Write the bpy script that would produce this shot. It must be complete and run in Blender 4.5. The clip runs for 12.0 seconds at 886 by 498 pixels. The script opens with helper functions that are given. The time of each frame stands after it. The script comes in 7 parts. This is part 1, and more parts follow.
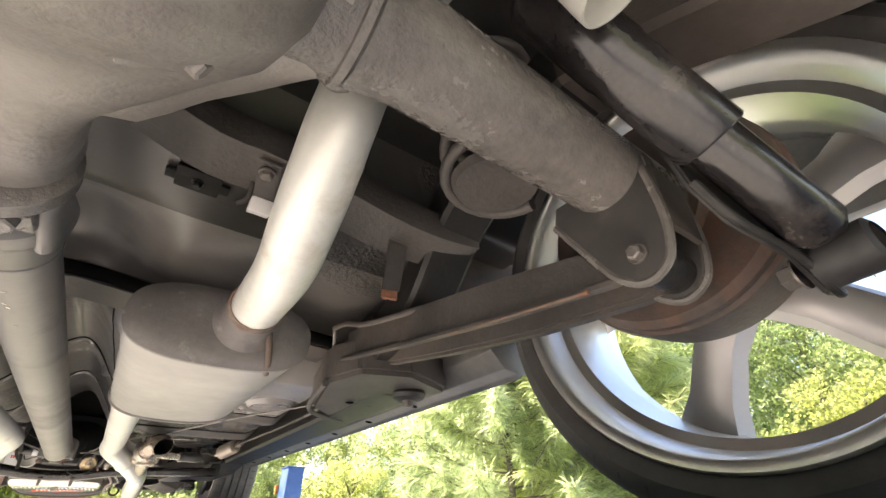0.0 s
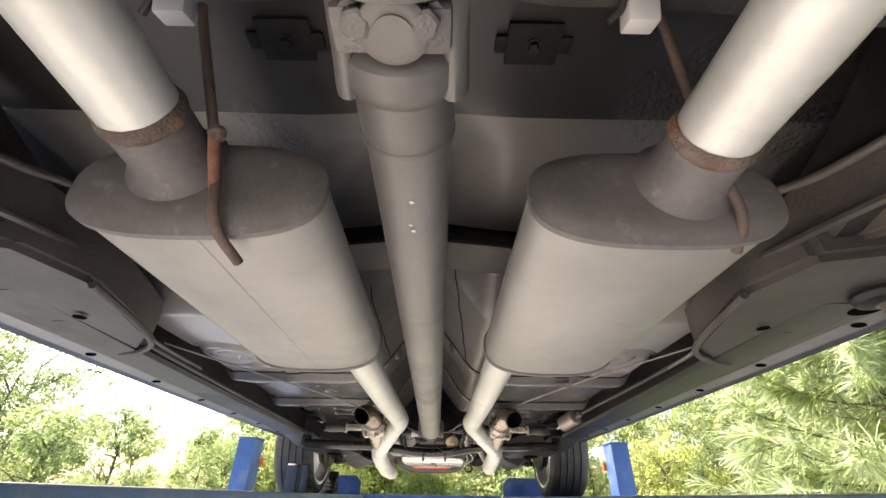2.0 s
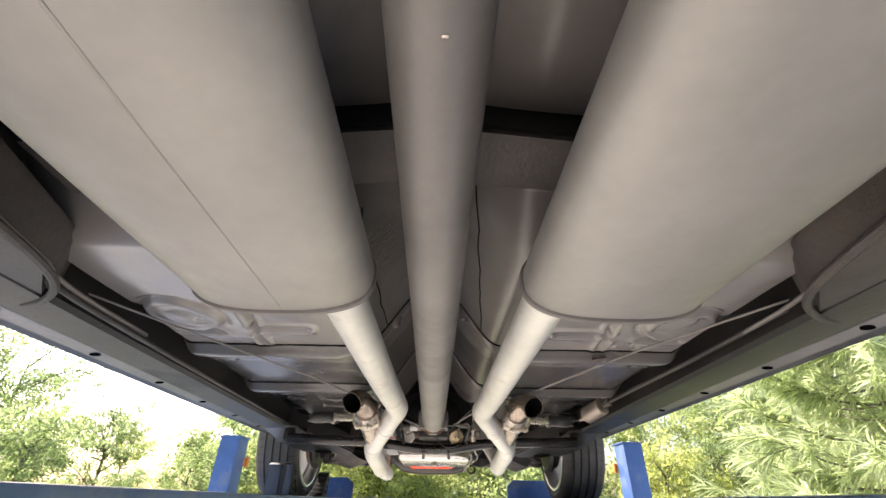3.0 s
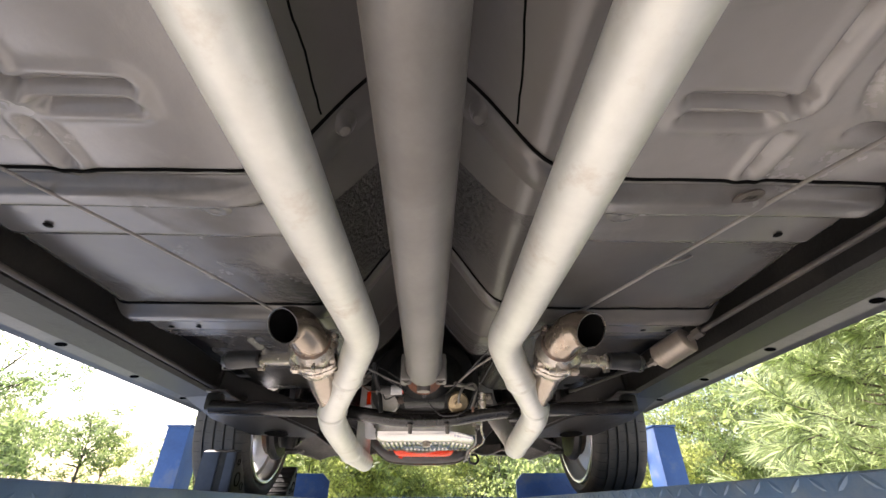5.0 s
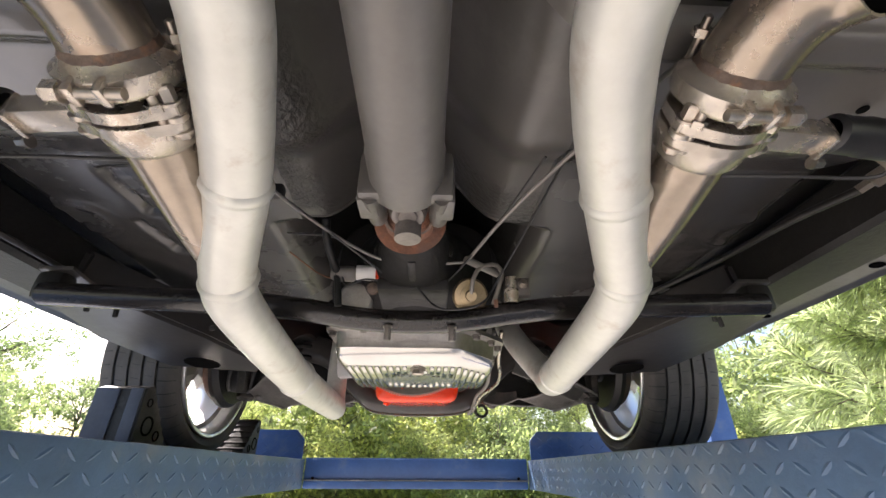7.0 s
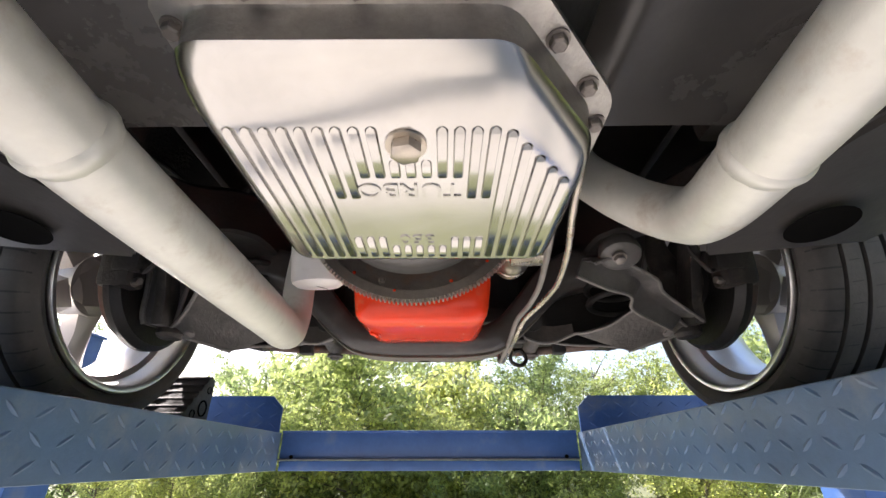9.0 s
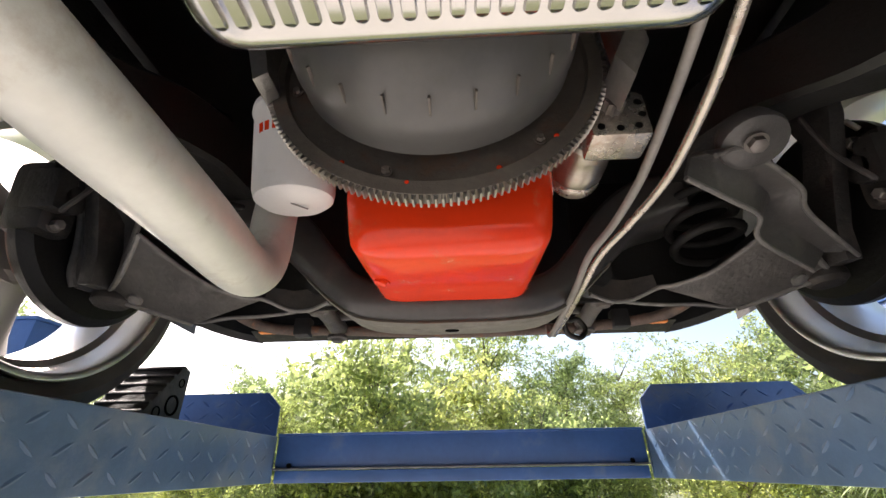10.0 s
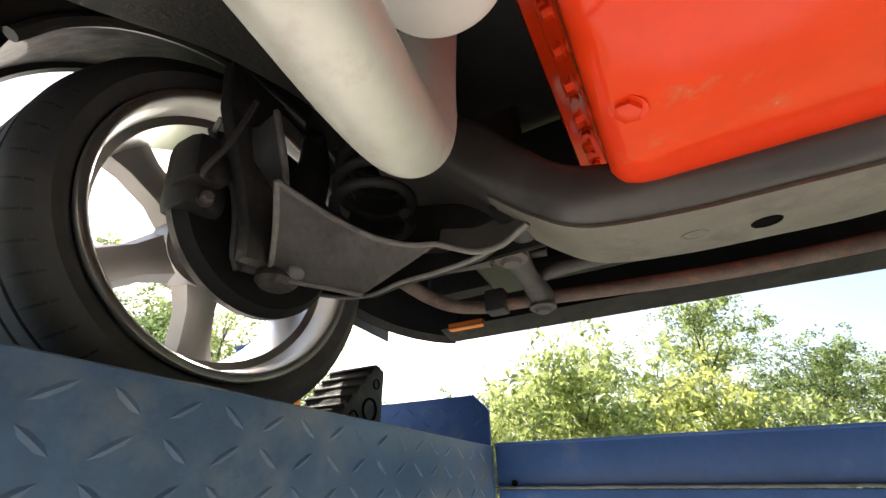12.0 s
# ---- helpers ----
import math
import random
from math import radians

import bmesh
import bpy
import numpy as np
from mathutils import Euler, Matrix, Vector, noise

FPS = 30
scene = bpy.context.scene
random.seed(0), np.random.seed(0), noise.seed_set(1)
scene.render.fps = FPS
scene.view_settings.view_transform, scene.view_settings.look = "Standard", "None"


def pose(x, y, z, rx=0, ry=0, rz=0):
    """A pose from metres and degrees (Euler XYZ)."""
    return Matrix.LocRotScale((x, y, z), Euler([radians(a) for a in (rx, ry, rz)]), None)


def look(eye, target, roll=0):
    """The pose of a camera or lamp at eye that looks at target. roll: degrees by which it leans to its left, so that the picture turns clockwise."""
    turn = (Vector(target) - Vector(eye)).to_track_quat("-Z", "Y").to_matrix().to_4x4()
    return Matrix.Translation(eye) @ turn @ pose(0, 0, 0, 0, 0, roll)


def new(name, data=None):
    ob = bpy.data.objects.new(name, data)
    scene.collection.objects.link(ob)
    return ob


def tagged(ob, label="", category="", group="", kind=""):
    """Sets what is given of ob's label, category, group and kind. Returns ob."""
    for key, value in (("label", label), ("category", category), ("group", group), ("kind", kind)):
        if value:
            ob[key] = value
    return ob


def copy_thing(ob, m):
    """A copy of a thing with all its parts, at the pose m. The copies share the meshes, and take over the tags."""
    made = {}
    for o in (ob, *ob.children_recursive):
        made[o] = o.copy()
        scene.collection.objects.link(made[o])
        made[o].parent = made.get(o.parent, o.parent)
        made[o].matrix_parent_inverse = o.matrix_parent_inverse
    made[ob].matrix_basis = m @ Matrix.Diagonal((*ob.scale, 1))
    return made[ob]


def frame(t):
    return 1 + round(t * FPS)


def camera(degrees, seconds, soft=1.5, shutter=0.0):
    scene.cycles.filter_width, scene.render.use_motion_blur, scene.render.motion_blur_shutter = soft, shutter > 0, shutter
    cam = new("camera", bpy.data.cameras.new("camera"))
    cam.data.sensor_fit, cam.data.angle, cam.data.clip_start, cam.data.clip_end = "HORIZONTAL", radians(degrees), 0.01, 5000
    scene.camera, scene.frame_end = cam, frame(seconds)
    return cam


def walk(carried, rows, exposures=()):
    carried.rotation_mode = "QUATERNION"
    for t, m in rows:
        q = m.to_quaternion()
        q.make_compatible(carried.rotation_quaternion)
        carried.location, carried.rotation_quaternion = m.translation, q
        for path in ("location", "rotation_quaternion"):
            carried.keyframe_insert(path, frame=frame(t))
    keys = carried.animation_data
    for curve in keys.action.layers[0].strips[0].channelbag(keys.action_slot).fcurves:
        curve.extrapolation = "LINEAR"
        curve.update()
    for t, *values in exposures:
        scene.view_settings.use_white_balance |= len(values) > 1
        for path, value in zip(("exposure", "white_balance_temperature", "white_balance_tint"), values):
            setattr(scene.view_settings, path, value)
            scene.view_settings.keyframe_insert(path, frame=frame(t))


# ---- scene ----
cam = camera(93.8, 12.0)
METRES, EYE, TILT, LEAN, TURN = 2.7, 1.5, 30.0, 0.0, -36.0
PATH = [
    (0, (0.153, -0.094, 1.695), (1.141, 1.262, 2.784), -0.6),
    (0.5, (0.102, -0.063, 1.694), (0.819, 1.463, 2.77), 0.3),
    (1, (0.035, -0.032, 1.688), (0.381, 1.626, 2.75), 0.8),
    (1.5, (0.015, 0.062, 1.689), (0.122, 1.766, 2.73), 0.9),
    (2, (0.032, 0.208, 1.676), (0.036, 1.923, 2.705), 0.9),
    (2.5, (0.017, 0.324, 1.672), (0.022, 2.044, 2.692), 1.3),
    (2.7, (0.009, 0.383, 1.67), (0.021, 2.097, 2.7), 1.3),
    (4.3, (-0.001, 0.854, 1.684), (0.051, 2.546, 2.749), -0.5),
    (4.5, (0.008, 0.92, 1.669), (0.051, 2.606, 2.745), -0.1),
    (5, (0.013, 1.057, 1.654), (0.069, 2.757, 2.706), -0.2),
    (5.5, (0.021, 1.166, 1.651), (0.075, 2.879, 2.682), -0.1),
    (6, (0.032, 1.306, 1.653), (0.09, 3.036, 2.655), 0.1),
    (6.5, (0.03, 1.464, 1.648), (0.077, 3.212, 2.62), 0.3),
    (7, (0.026, 1.603, 1.641), (0.085, 3.365, 2.586), 0.3),
    (7.2, (0.018, 1.659, 1.643), (0.112, 3.439, 2.55), -0.1),
    (8.8, (0.04, 2.116, 1.605), (0.023, 3.901, 2.507), 0.9),
    (9, (0.034, 2.167, 1.601), (0.031, 3.948, 2.51), -0.1),
    (9.5, (0.015, 2.328, 1.6), (0.007, 4.101, 2.526), -0.4),
    (10, (0.003, 2.459, 1.598), (-0.069, 4.223, 2.537), -0.9),
    (10.5, (-0.006, 2.591, 1.594), (-0.255, 4.331, 2.548), -0.7),
    (11, (-0.053, 2.696, 1.587), (-0.583, 4.345, 2.587), -0.2),
    (11.5, (-0.12, 2.718, 1.6), (-0.96, 4.233, 2.599), -0.3),
    (12, (-0.121, 2.739, 1.597), (-0.948, 4.254, 2.608), -0.1),
]
walk(cam, [(t, look(eye, target, roll)) for t, eye, target, roll in PATH],
     [(0.0, 2.08, 7050, 18), (1.5, 1.78, 6900, 19), (2.5, 1.62, 6800, 20), (5.5, 1.42, 6650, 20), (7.0, 1.38, 6600, 20), (9.0, 1.28, 6500, 20), (9.5, 1.02, 6500, 18), (10.5, 1.18, 6900, 18), (12.0, 1.06, 6950, 13)])

# ---- light ----
SUN_FROM = Vector((-0.8, 0.68, 0.92)).normalized()
world = bpy.data.worlds.new("world")
scene.world = world
world.use_nodes = True
wn = world.node_tree.nodes
sky = wn.new("ShaderNodeTexSky")
sky.sky_type, sky.sun_disc = "NISHITA", False
sky.sun_elevation = math.asin(SUN_FROM.z)
sky.sun_rotation = math.atan2(SUN_FROM.x, SUN_FROM.y)
sky.air_density, sky.dust_density = 1.2, 2.5
wn["Background"].inputs["Strength"].default_value = 0.15
world.node_tree.links.new(sky.outputs["Color"], wn["Background"].inputs["Color"])
sun = new("sun", bpy.data.lights.new("sun", "SUN"))
sun.data.energy, sun.data.angle, sun.data.color = 4.5, radians(0.53), (1.0, 0.95, 0.87)
sun.matrix_world = look(SUN_FROM * 30, (0, 0, 0))


# ---- materials ----
def mat(name, base, rough=0.6, metal=0.0, vary=0.25, scale=6.0, bump=0.0, bump_scale=60.0, dirt=None, dirt_amount=0.5,
        dirt_scale=3.0, coat=0.0, stretch=None, rnd=0.0, spec=0.5):
    """A surface with two scales of colour change, fine relief and a patchy layer of dirt or rust."""
    m = bpy.data.materials.new(name)
    m.use_nodes = True
    nt = m.node_tree
    n, l = nt.nodes, nt.links
    b = n["Principled BSDF"]
    co = n.new("ShaderNodeTexCoord").outputs["Object"]
    if stretch:
        mp = n.new("ShaderNodeMapping")
        mp.inputs["Scale"].default_value = stretch
        l.new(co, mp.inputs["Vector"])
        co = mp.outputs["Vector"]

    def nz(s, detail=5.0, rough_=0.6):
        t = n.new("ShaderNodeTexNoise")
        t.inputs["Scale"].default_value, t.inputs["Detail"].default_value, t.inputs["Roughness"].default_value = s, detail, rough_
        l.new(co, t.inputs["Vector"])
        return t.outputs["Fac"]

    def ramp(src, a, b_, ca, cb):
        r = n.new("ShaderNodeValToRGB")
        r.color_ramp.elements[0].position, r.color_ramp.elements[1].position = a, b_
        r.color_ramp.elements[0].color, r.color_ramp.elements[1].color = (*ca, 1), (*cb, 1)
        l.new(src, r.inputs["Fac"])
        return r.outputs["Color"]

    def mix(fac, a, c, mode="MIX"):
        x = n.new("ShaderNodeMix")
        x.data_type, x.blend_type = "RGBA", mode
        for src, key in ((fac, "Factor"), (a, "A"), (c, "B")):
            s = [i for i in x.inputs if i.name == key and (i.type == "RGBA" or key == "Factor" and i.type == "VALUE")][0]
            if isinstance(src, (float, int)):
                s.default_value = src
            elif isinstance(src, tuple):
                s.default_value = (*src, 1)
            else:
                l.new(src, s)
        return [o for o in x.outputs if o.type == "RGBA"][0]

    lo = tuple(c * (1 - vary) for c in base)
    hi = tuple(min(1, c * (1 + vary)) for c in base)
    col = ramp(nz(scale), 0.3, 0.7, lo, hi)
    fine = ramp(nz(scale * 14, 3), 0.3, 0.75, (1 - vary * 0.6,) * 3, (1, 1, 1))
    col = mix(1.0, col, fine, "MULTIPLY")
    if rnd:
        oi = n.new("ShaderNodeObjectInfo")
        col = mix(1.0, col, ramp(oi.outputs["Random"], 0, 1, (1 - rnd,) * 3, (1, 1, 1)), "MULTIPLY")
    if dirt:
        f = ramp(nz(dirt_scale, 8, 0.68), 0.62 - 0.3 * dirt_amount, 0.78 - 0.2 * dirt_amount, (0, 0, 0), (1, 1, 1))
        col = mix(f, col, dirt)
        rr = ramp(f, 0, 1, (rough,) * 3, (min(1, rough + 0.25),) * 3)
        l.new(rr, b.inputs["Roughness"])
    else:
        rr = ramp(nz(scale * 3), 0.3, 0.7, (max(0.02, rough * 0.82),) * 3, (min(1, rough * 1.15),) * 3)
        l.new(rr, b.inputs["Roughness"])
    l.new(col, b.inputs["Base Color"])
    b.inputs["Metallic"].default_value = metal
    b.inputs["Specular IOR Level"].default_value = spec
    b.inputs["Coat Weight"].default_value = coat
    if bump:
        bp = n.new("ShaderNodeBump")
        bp.inputs["Strength"].default_value, bp.inputs["Distance"].default_value = min(1, bump), 0.004
        l.new(nz(bump_scale, 6, 0.65), bp.inputs["Height"])
        l.new(bp.outputs["Normal"], b.inputs["Normal"])
    return m


M = {}
def floor_material(name="undercoated_floor", base=(0.08, 0.075, 0.071), dust=(0.12, 0.112, 0.104), lo=0.46, hi=0.56, tar=(0.04, 0.037, 0.035), rough=0.26):
    """Dark undercoat: dusty grey sheet with glossy, blistered tar patches and pale streaks."""
    m = mat(name, base, rough, 0, 0.14, 1.6, 0.12, 60, dirt=dust, dirt_amount=0.22, dirt_scale=2.5)
    n, l = m.node_tree.nodes, m.node_tree.links
    b = n["Principled BSDF"]
    co = n.new("ShaderNodeTexCoord").outputs["Object"]
    big = n.new("ShaderNodeTexNoise")
    big.inputs["Scale"].default_value, big.inputs["Detail"].default_value = 3.1, 3
    l.new(co, big.inputs["Vector"])
    mask = n.new("ShaderNodeValToRGB")
    mask.color_ramp.elements[0].position, mask.color_ramp.elements[1].position = lo, hi
    l.new(big.outputs["Fac"], mask.inputs["Fac"])
    fine = n.new("ShaderNodeTexNoise")
    fine.inputs["Scale"].default_value, fine.inputs["Detail"].default_value, fine.inputs["Distortion"].default_value = 120, 4, 0.3
    l.new(co, fine.inputs["Vector"])
    h = n.new("ShaderNodeMath")
    h.operation = "MULTIPLY"
    l.new(mask.outputs["Color"], h.inputs[0])
    l.new(fine.outputs["Fac"], h.inputs[1])
    bp = n.new("ShaderNodeBump")
    bp.inputs["Strength"].default_value, bp.inputs["Distance"].default_value = 0.7, 0.008
    l.new(h.outputs[0], bp.inputs["Height"])
    l.new(b.inputs["Normal"].links[0].from_socket, bp.inputs["Normal"])
    l.new(bp.outputs["Normal"], b.inputs["Normal"])
    mx = n.new("ShaderNodeMix")
    mx.data_type = "RGBA"
    c = [i for i in mx.inputs if i.type == "RGBA"]
    l.new(mask.outputs["Color"], [i for i in mx.inputs if i.name == "Factor" and i.type == "VALUE"][0])
    l.new(b.inputs["Base Color"].links[0].from_socket, c[0])
    c[1].default_value = (*tar, 1)
    l.new([o for o in mx.outputs if o.type == "RGBA"][0], b.inputs["Base Color"])
    return m


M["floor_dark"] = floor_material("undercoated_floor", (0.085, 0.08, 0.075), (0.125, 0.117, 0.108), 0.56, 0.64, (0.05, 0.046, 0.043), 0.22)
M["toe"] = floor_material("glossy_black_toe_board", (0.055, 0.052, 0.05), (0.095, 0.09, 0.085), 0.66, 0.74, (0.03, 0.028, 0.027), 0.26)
# floor colour darkened by the shadow inside the tunnel
M["tunnel"] = floor_material("smooth_shaded_undercoat", (0.135, 0.126, 0.119), (0.18, 0.168, 0.156), 0.6, 0.7, (0.075, 0.069, 0.065), 0.3)
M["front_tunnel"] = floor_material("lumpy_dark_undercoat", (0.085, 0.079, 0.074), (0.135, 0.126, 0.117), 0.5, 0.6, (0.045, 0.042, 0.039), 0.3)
M["kick_up"] = floor_material("mottled_brown_grey_paint", (0.185, 0.172, 0.16), (0.24, 0.222, 0.205), 0.56, 0.68, (0.1, 0.092, 0.085), 0.32)
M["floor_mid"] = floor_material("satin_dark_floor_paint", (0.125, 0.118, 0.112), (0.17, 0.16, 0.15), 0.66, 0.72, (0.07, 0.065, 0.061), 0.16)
M["brass"] = mat("dull_brass", (0.4, 0.31, 0.19), 0.4, 0.8, 0.25, 20, 0.1, 120, dirt=(0.2, 0.13, 0.08), dirt_amount=0.25, dirt_scale=30)
M["rear_floor"] = floor_material("blackened_undercoat", (0.03, 0.028, 0.027), (0.055, 0.05, 0.046), 0.6, 0.68, (0.022, 0.02, 0.019), 0.34)
# flat black without gloss: the darkness inside openings is put into the colour
M["hole"] = mat("opening_shade_black", (0.006, 0.006, 0.006), 1.0, 0, 0.1, 10, spec=0.0)
M["frame_brown"] = mat("brown_dusty_frame", (0.085, 0.07, 0.062), 0.5, 0, 0.3, 7, 0.3, 90, dirt=(0.13, 0.1, 0.085), dirt_amount=0.35, dirt_scale=6)
M["bronze"] = mat("heat_tinted_steel", (0.36, 0.3, 0.24), 0.25, 0.8, 0.25, 9, 0.06, 60, dirt=(0.26, 0.17, 0.12), dirt_amount=0.35, dirt_scale=9)
M["frame_gloss"] = mat("satin_black_frame", (0.05, 0.047, 0.045), 0.3, 0, 0.3, 5, 0.12, 60, dirt=(0.1, 0.09, 0.082), dirt_amount=0.25, dirt_scale=4)
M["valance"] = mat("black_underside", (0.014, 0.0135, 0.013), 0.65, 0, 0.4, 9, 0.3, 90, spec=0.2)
M["wedge"] = mat("dark_blue_wedge_paint", (0.06, 0.07, 0.1), 0.45, 0.1, 0.2, 8, 0.1, 120, dirt=(0.1, 0.11, 0.13), dirt_amount=0.3)
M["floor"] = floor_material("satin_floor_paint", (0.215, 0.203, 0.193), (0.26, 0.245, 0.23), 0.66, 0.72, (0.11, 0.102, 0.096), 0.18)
M["frame"] = mat("black_frame_paint", (0.013, 0.0125, 0.012), 0.42, 0, 0.4, 8, 0.3, 120, dirt=(0.05, 0.044, 0.038), dirt_amount=0.25, spec=0.35)
M["frame_dusty"] = mat("dusty_frame_paint", (0.06, 0.054, 0.05), 0.5, 0, 0.35, 9, 0.4, 140, dirt=(0.115, 0.093, 0.078), dirt_amount=0.3, spec=0.4)
M["axle_dusty"] = mat("dusty_cast_housing", (0.17, 0.154, 0.139), 0.38, 0.1, 0.16, 5, 0.35, 60, dirt=(0.1, 0.083, 0.072), dirt_amount=0.32, dirt_scale=9)
M["axle"] = mat("oily_grey_axle_paint", (0.105, 0.096, 0.088), 0.15, 0.0, 0.35, 6, 0.75, 62, dirt=(0.13, 0.118, 0.107), dirt_amount=0.5, dirt_scale=16)
M["pipe"] = mat("aluminised_pipe", (0.56, 0.557, 0.51), 0.4, 0.35, 0.12, 6, 0.14, 26, dirt=(0.42, 0.37, 0.31), dirt_amount=0.2, dirt_scale=14)
M["muffler"] = mat("grey_muffler_paint", (0.25, 0.241, 0.222), 0.45, 0.2, 0.12, 5, 0.05, 200)
M["muffler_end"] = mat("dark_muffler_end", (0.13, 0.118, 0.112), 0.55, 0.15, 0.25, 9, 0.25, 120, dirt=(0.25, 0.23, 0.21), dirt_amount=0.1, dirt_scale=40)
M["shaft"] = mat("grey_driveshaft_paint", (0.132, 0.124, 0.115), 0.4, 0.25, 0.16, 8, 0.08, 180, dirt=(0.1, 0.09, 0.08), dirt_amount=0.3)
M["weld"] = mat("rusty_weld", (0.17, 0.125, 0.1), 0.7, 0.3, 0.5, 40, 0.9, 220, dirt=(0.42, 0.2, 0.09), dirt_amount=0.38, dirt_scale=28)
M["rust"] = mat("rust", (0.3, 0.13, 0.075), 0.85, 0, 0.5, 30, 0.6, 150, dirt=(0.16, 0.1, 0.08), dirt_amount=0.5, dirt_scale=18)
M["rust_dark"] = mat("brown_rusted_steel", (0.12, 0.085, 0.068), 0.7, 0.2, 0.4, 25, 0.5, 150, dirt=(0.3, 0.12, 0.06), dirt_amount=0.22, dirt_scale=22)
M["steel"] = mat("bare_steel", (0.43, 0.385, 0.33), 0.28, 0.9, 0.25, 12, 0.1, 120, dirt=(0.33, 0.2, 0.12), dirt_amount=0.2, dirt_scale=20)
M["zinc"] = mat("zinc_plate", (0.48, 0.43, 0.37), 0.27, 0.75, 0.25, 20, 0.1, 120, dirt=(0.3, 0.21, 0.15), dirt_amount=0.2, dirt_scale=25)
M["filter"] = mat("dull_tan_plated_steel", (0.3, 0.26, 0.22), 0.4, 0.5, 0.15, 14, 0.08, 120, dirt=(0.2, 0.15, 0.11), dirt_amount=0.3, dirt_scale=20)
M["bolt"] = mat("dull_bolt", (0.2, 0.18, 0.165), 0.5, 0.6, 0.3, 30)
M["black"] = mat("black_plastic", (0.02, 0.02, 0.021), 0.38, 0, 0.3, 12, 0.1, 120)
M["shock"] = mat("black_gloss_paint", (0.022, 0.02, 0.02), 0.16, 0, 0.5, 12, 0.12, 60, dirt=(0.07, 0.06, 0.054), dirt_amount=0.06, dirt_scale=10)
M["rubber"] = mat("tyre_rubber", (0.07, 0.066, 0.062), 0.62, 0, 0.25, 8, 0.2, 160, dirt=(0.12, 0.11, 0.1), dirt_amount=0.35, dirt_scale=6)
M["rubber_soft"] = mat("black_rubber", (0.02, 0.019, 0.019), 0.6, 0, 0.3, 10, 0.2, 120)
M["alloy"] = mat("polished_alloy", (0.95, 0.94, 0.91), 0.4, 1.0, 0.02, 4)
M["alloy_face"] = mat("painted_alloy", (0.42, 0.4, 0.385), 0.38, 0.6, 0.06, 6)
M["drum"] = mat("rusty_drum", (0.09, 0.07, 0.06), 0.6, 0.3, 0.4, 10, 0.4, 100, dirt=(0.15, 0.075, 0.05), dirt_amount=0.45, dirt_scale=7)
M["cast"] = mat("cast_iron", (0.036, 0.033, 0.031), 0.55, 0.3, 0.4, 14, 0.5, 130, dirt=(0.12, 0.1, 0.085), dirt_amount=0.35, dirt_scale=9)
M["knuckle"] = mat("smooth_grey_knuckle", (0.07, 0.066, 0.063), 0.42, 0.1, 0.25, 8, 0.3, 90, dirt=(0.11, 0.1, 0.094), dirt_amount=0.3, dirt_scale=7)
M["arm"] = mat("grey_cast_arm", (0.165, 0.156, 0.147), 0.48, 0.15, 0.35, 9, 1.0, 110, dirt=(0.25, 0.235, 0.22), dirt_amount=0.38, dirt_scale=10)
M["pan"] = mat("cast_aluminium", (0.5, 0.488, 0.465), 0.2, 1.0, 0.08, 9, 0.01, 30)
M["trans"] = mat("transmission_case", (0.42, 0.4, 0.37), 0.32, 0.85, 0.25, 12, 0.35, 120, dirt=(0.14, 0.12, 0.1), dirt_amount=0.35)
M["red"] = mat("orange_red_engine_enamel", (0.72, 0.042, 0.008), 0.14, 0, 0.1, 5, 0.025, 40, dirt=(0.5, 0.12, 0.05), dirt_amount=0.08, dirt_scale=18, coat=0.0, spec=0.32)
M["white"] = mat("white_enamel", (0.72, 0.7, 0.68), 0.35, 0, 0.04, 10, dirt=(0.6, 0.55, 0.5), dirt_amount=0.1, dirt_scale=14)
M["converter"] = mat("converter_steel", (0.09, 0.087, 0.082), 0.36, 0.0, 0.18, 8, 0.08, 120, dirt=(0.075, 0.069, 0.063), dirt_amount=0.2, dirt_scale=9)
M["ring"] = mat("flexplate_steel", (0.15, 0.13, 0.112), 0.5, 0.4, 0.3, 14, 0.2, 120, dirt=(0.2, 0.11, 0.07), dirt_amount=0.25, dirt_scale=16)
M["teeth"] = mat("ring_gear_steel", (0.4, 0.38, 0.35), 0.35, 0.9, 0.2, 30)
M["cable"] = mat("cable_sheath", (0.2, 0.185, 0.17), 0.5, 0.2, 0.2, 20)
M["blue"] = mat("blue_lift_paint", (0.075, 0.14, 0.25), 0.38, 0, 0.25, 4, 0.12, 120, dirt=(0.19, 0.225, 0.26), dirt_amount=0.38, dirt_scale=5)
M["blue_clean"] = mat("bright_blue_paint", (0.04, 0.11, 0.31), 0.4, 0, 0.2, 6, 0.1, 120, dirt=(0.13, 0.17, 0.24), dirt_amount=0.25, dirt_scale=6)
M["wear"] = mat("worn_tread_steel", (0.16, 0.17, 0.18), 0.4, 0.4, 0.4, 30, 0.1, 150)
M["chock"] = mat("moulded_rubber", (0.03, 0.029, 0.028), 0.6, 0, 0.3, 12, 0.3, 120, dirt=(0.12, 0.115, 0.11), dirt_amount=0.3, dirt_scale=9)
M["orange"] = mat("orange_plastic", (0.75, 0.2, 0.03), 0.4, 0, 0.1, 12)
M["body"] = mat("dark_sill_paint", (0.14, 0.136, 0.126), 0.32, 0, 0.25, 4, 0.15, 90, dirt=(0.2, 0.195, 0.175), dirt_amount=0.35)
M["olive"] = mat("dusty_olive_undercoat", (0.13, 0.122, 0.102), 0.6, 0, 0.2, 10, 0.3, 150, dirt=(0.09, 0.083, 0.072), dirt_amount=0.3, dirt_scale=12)


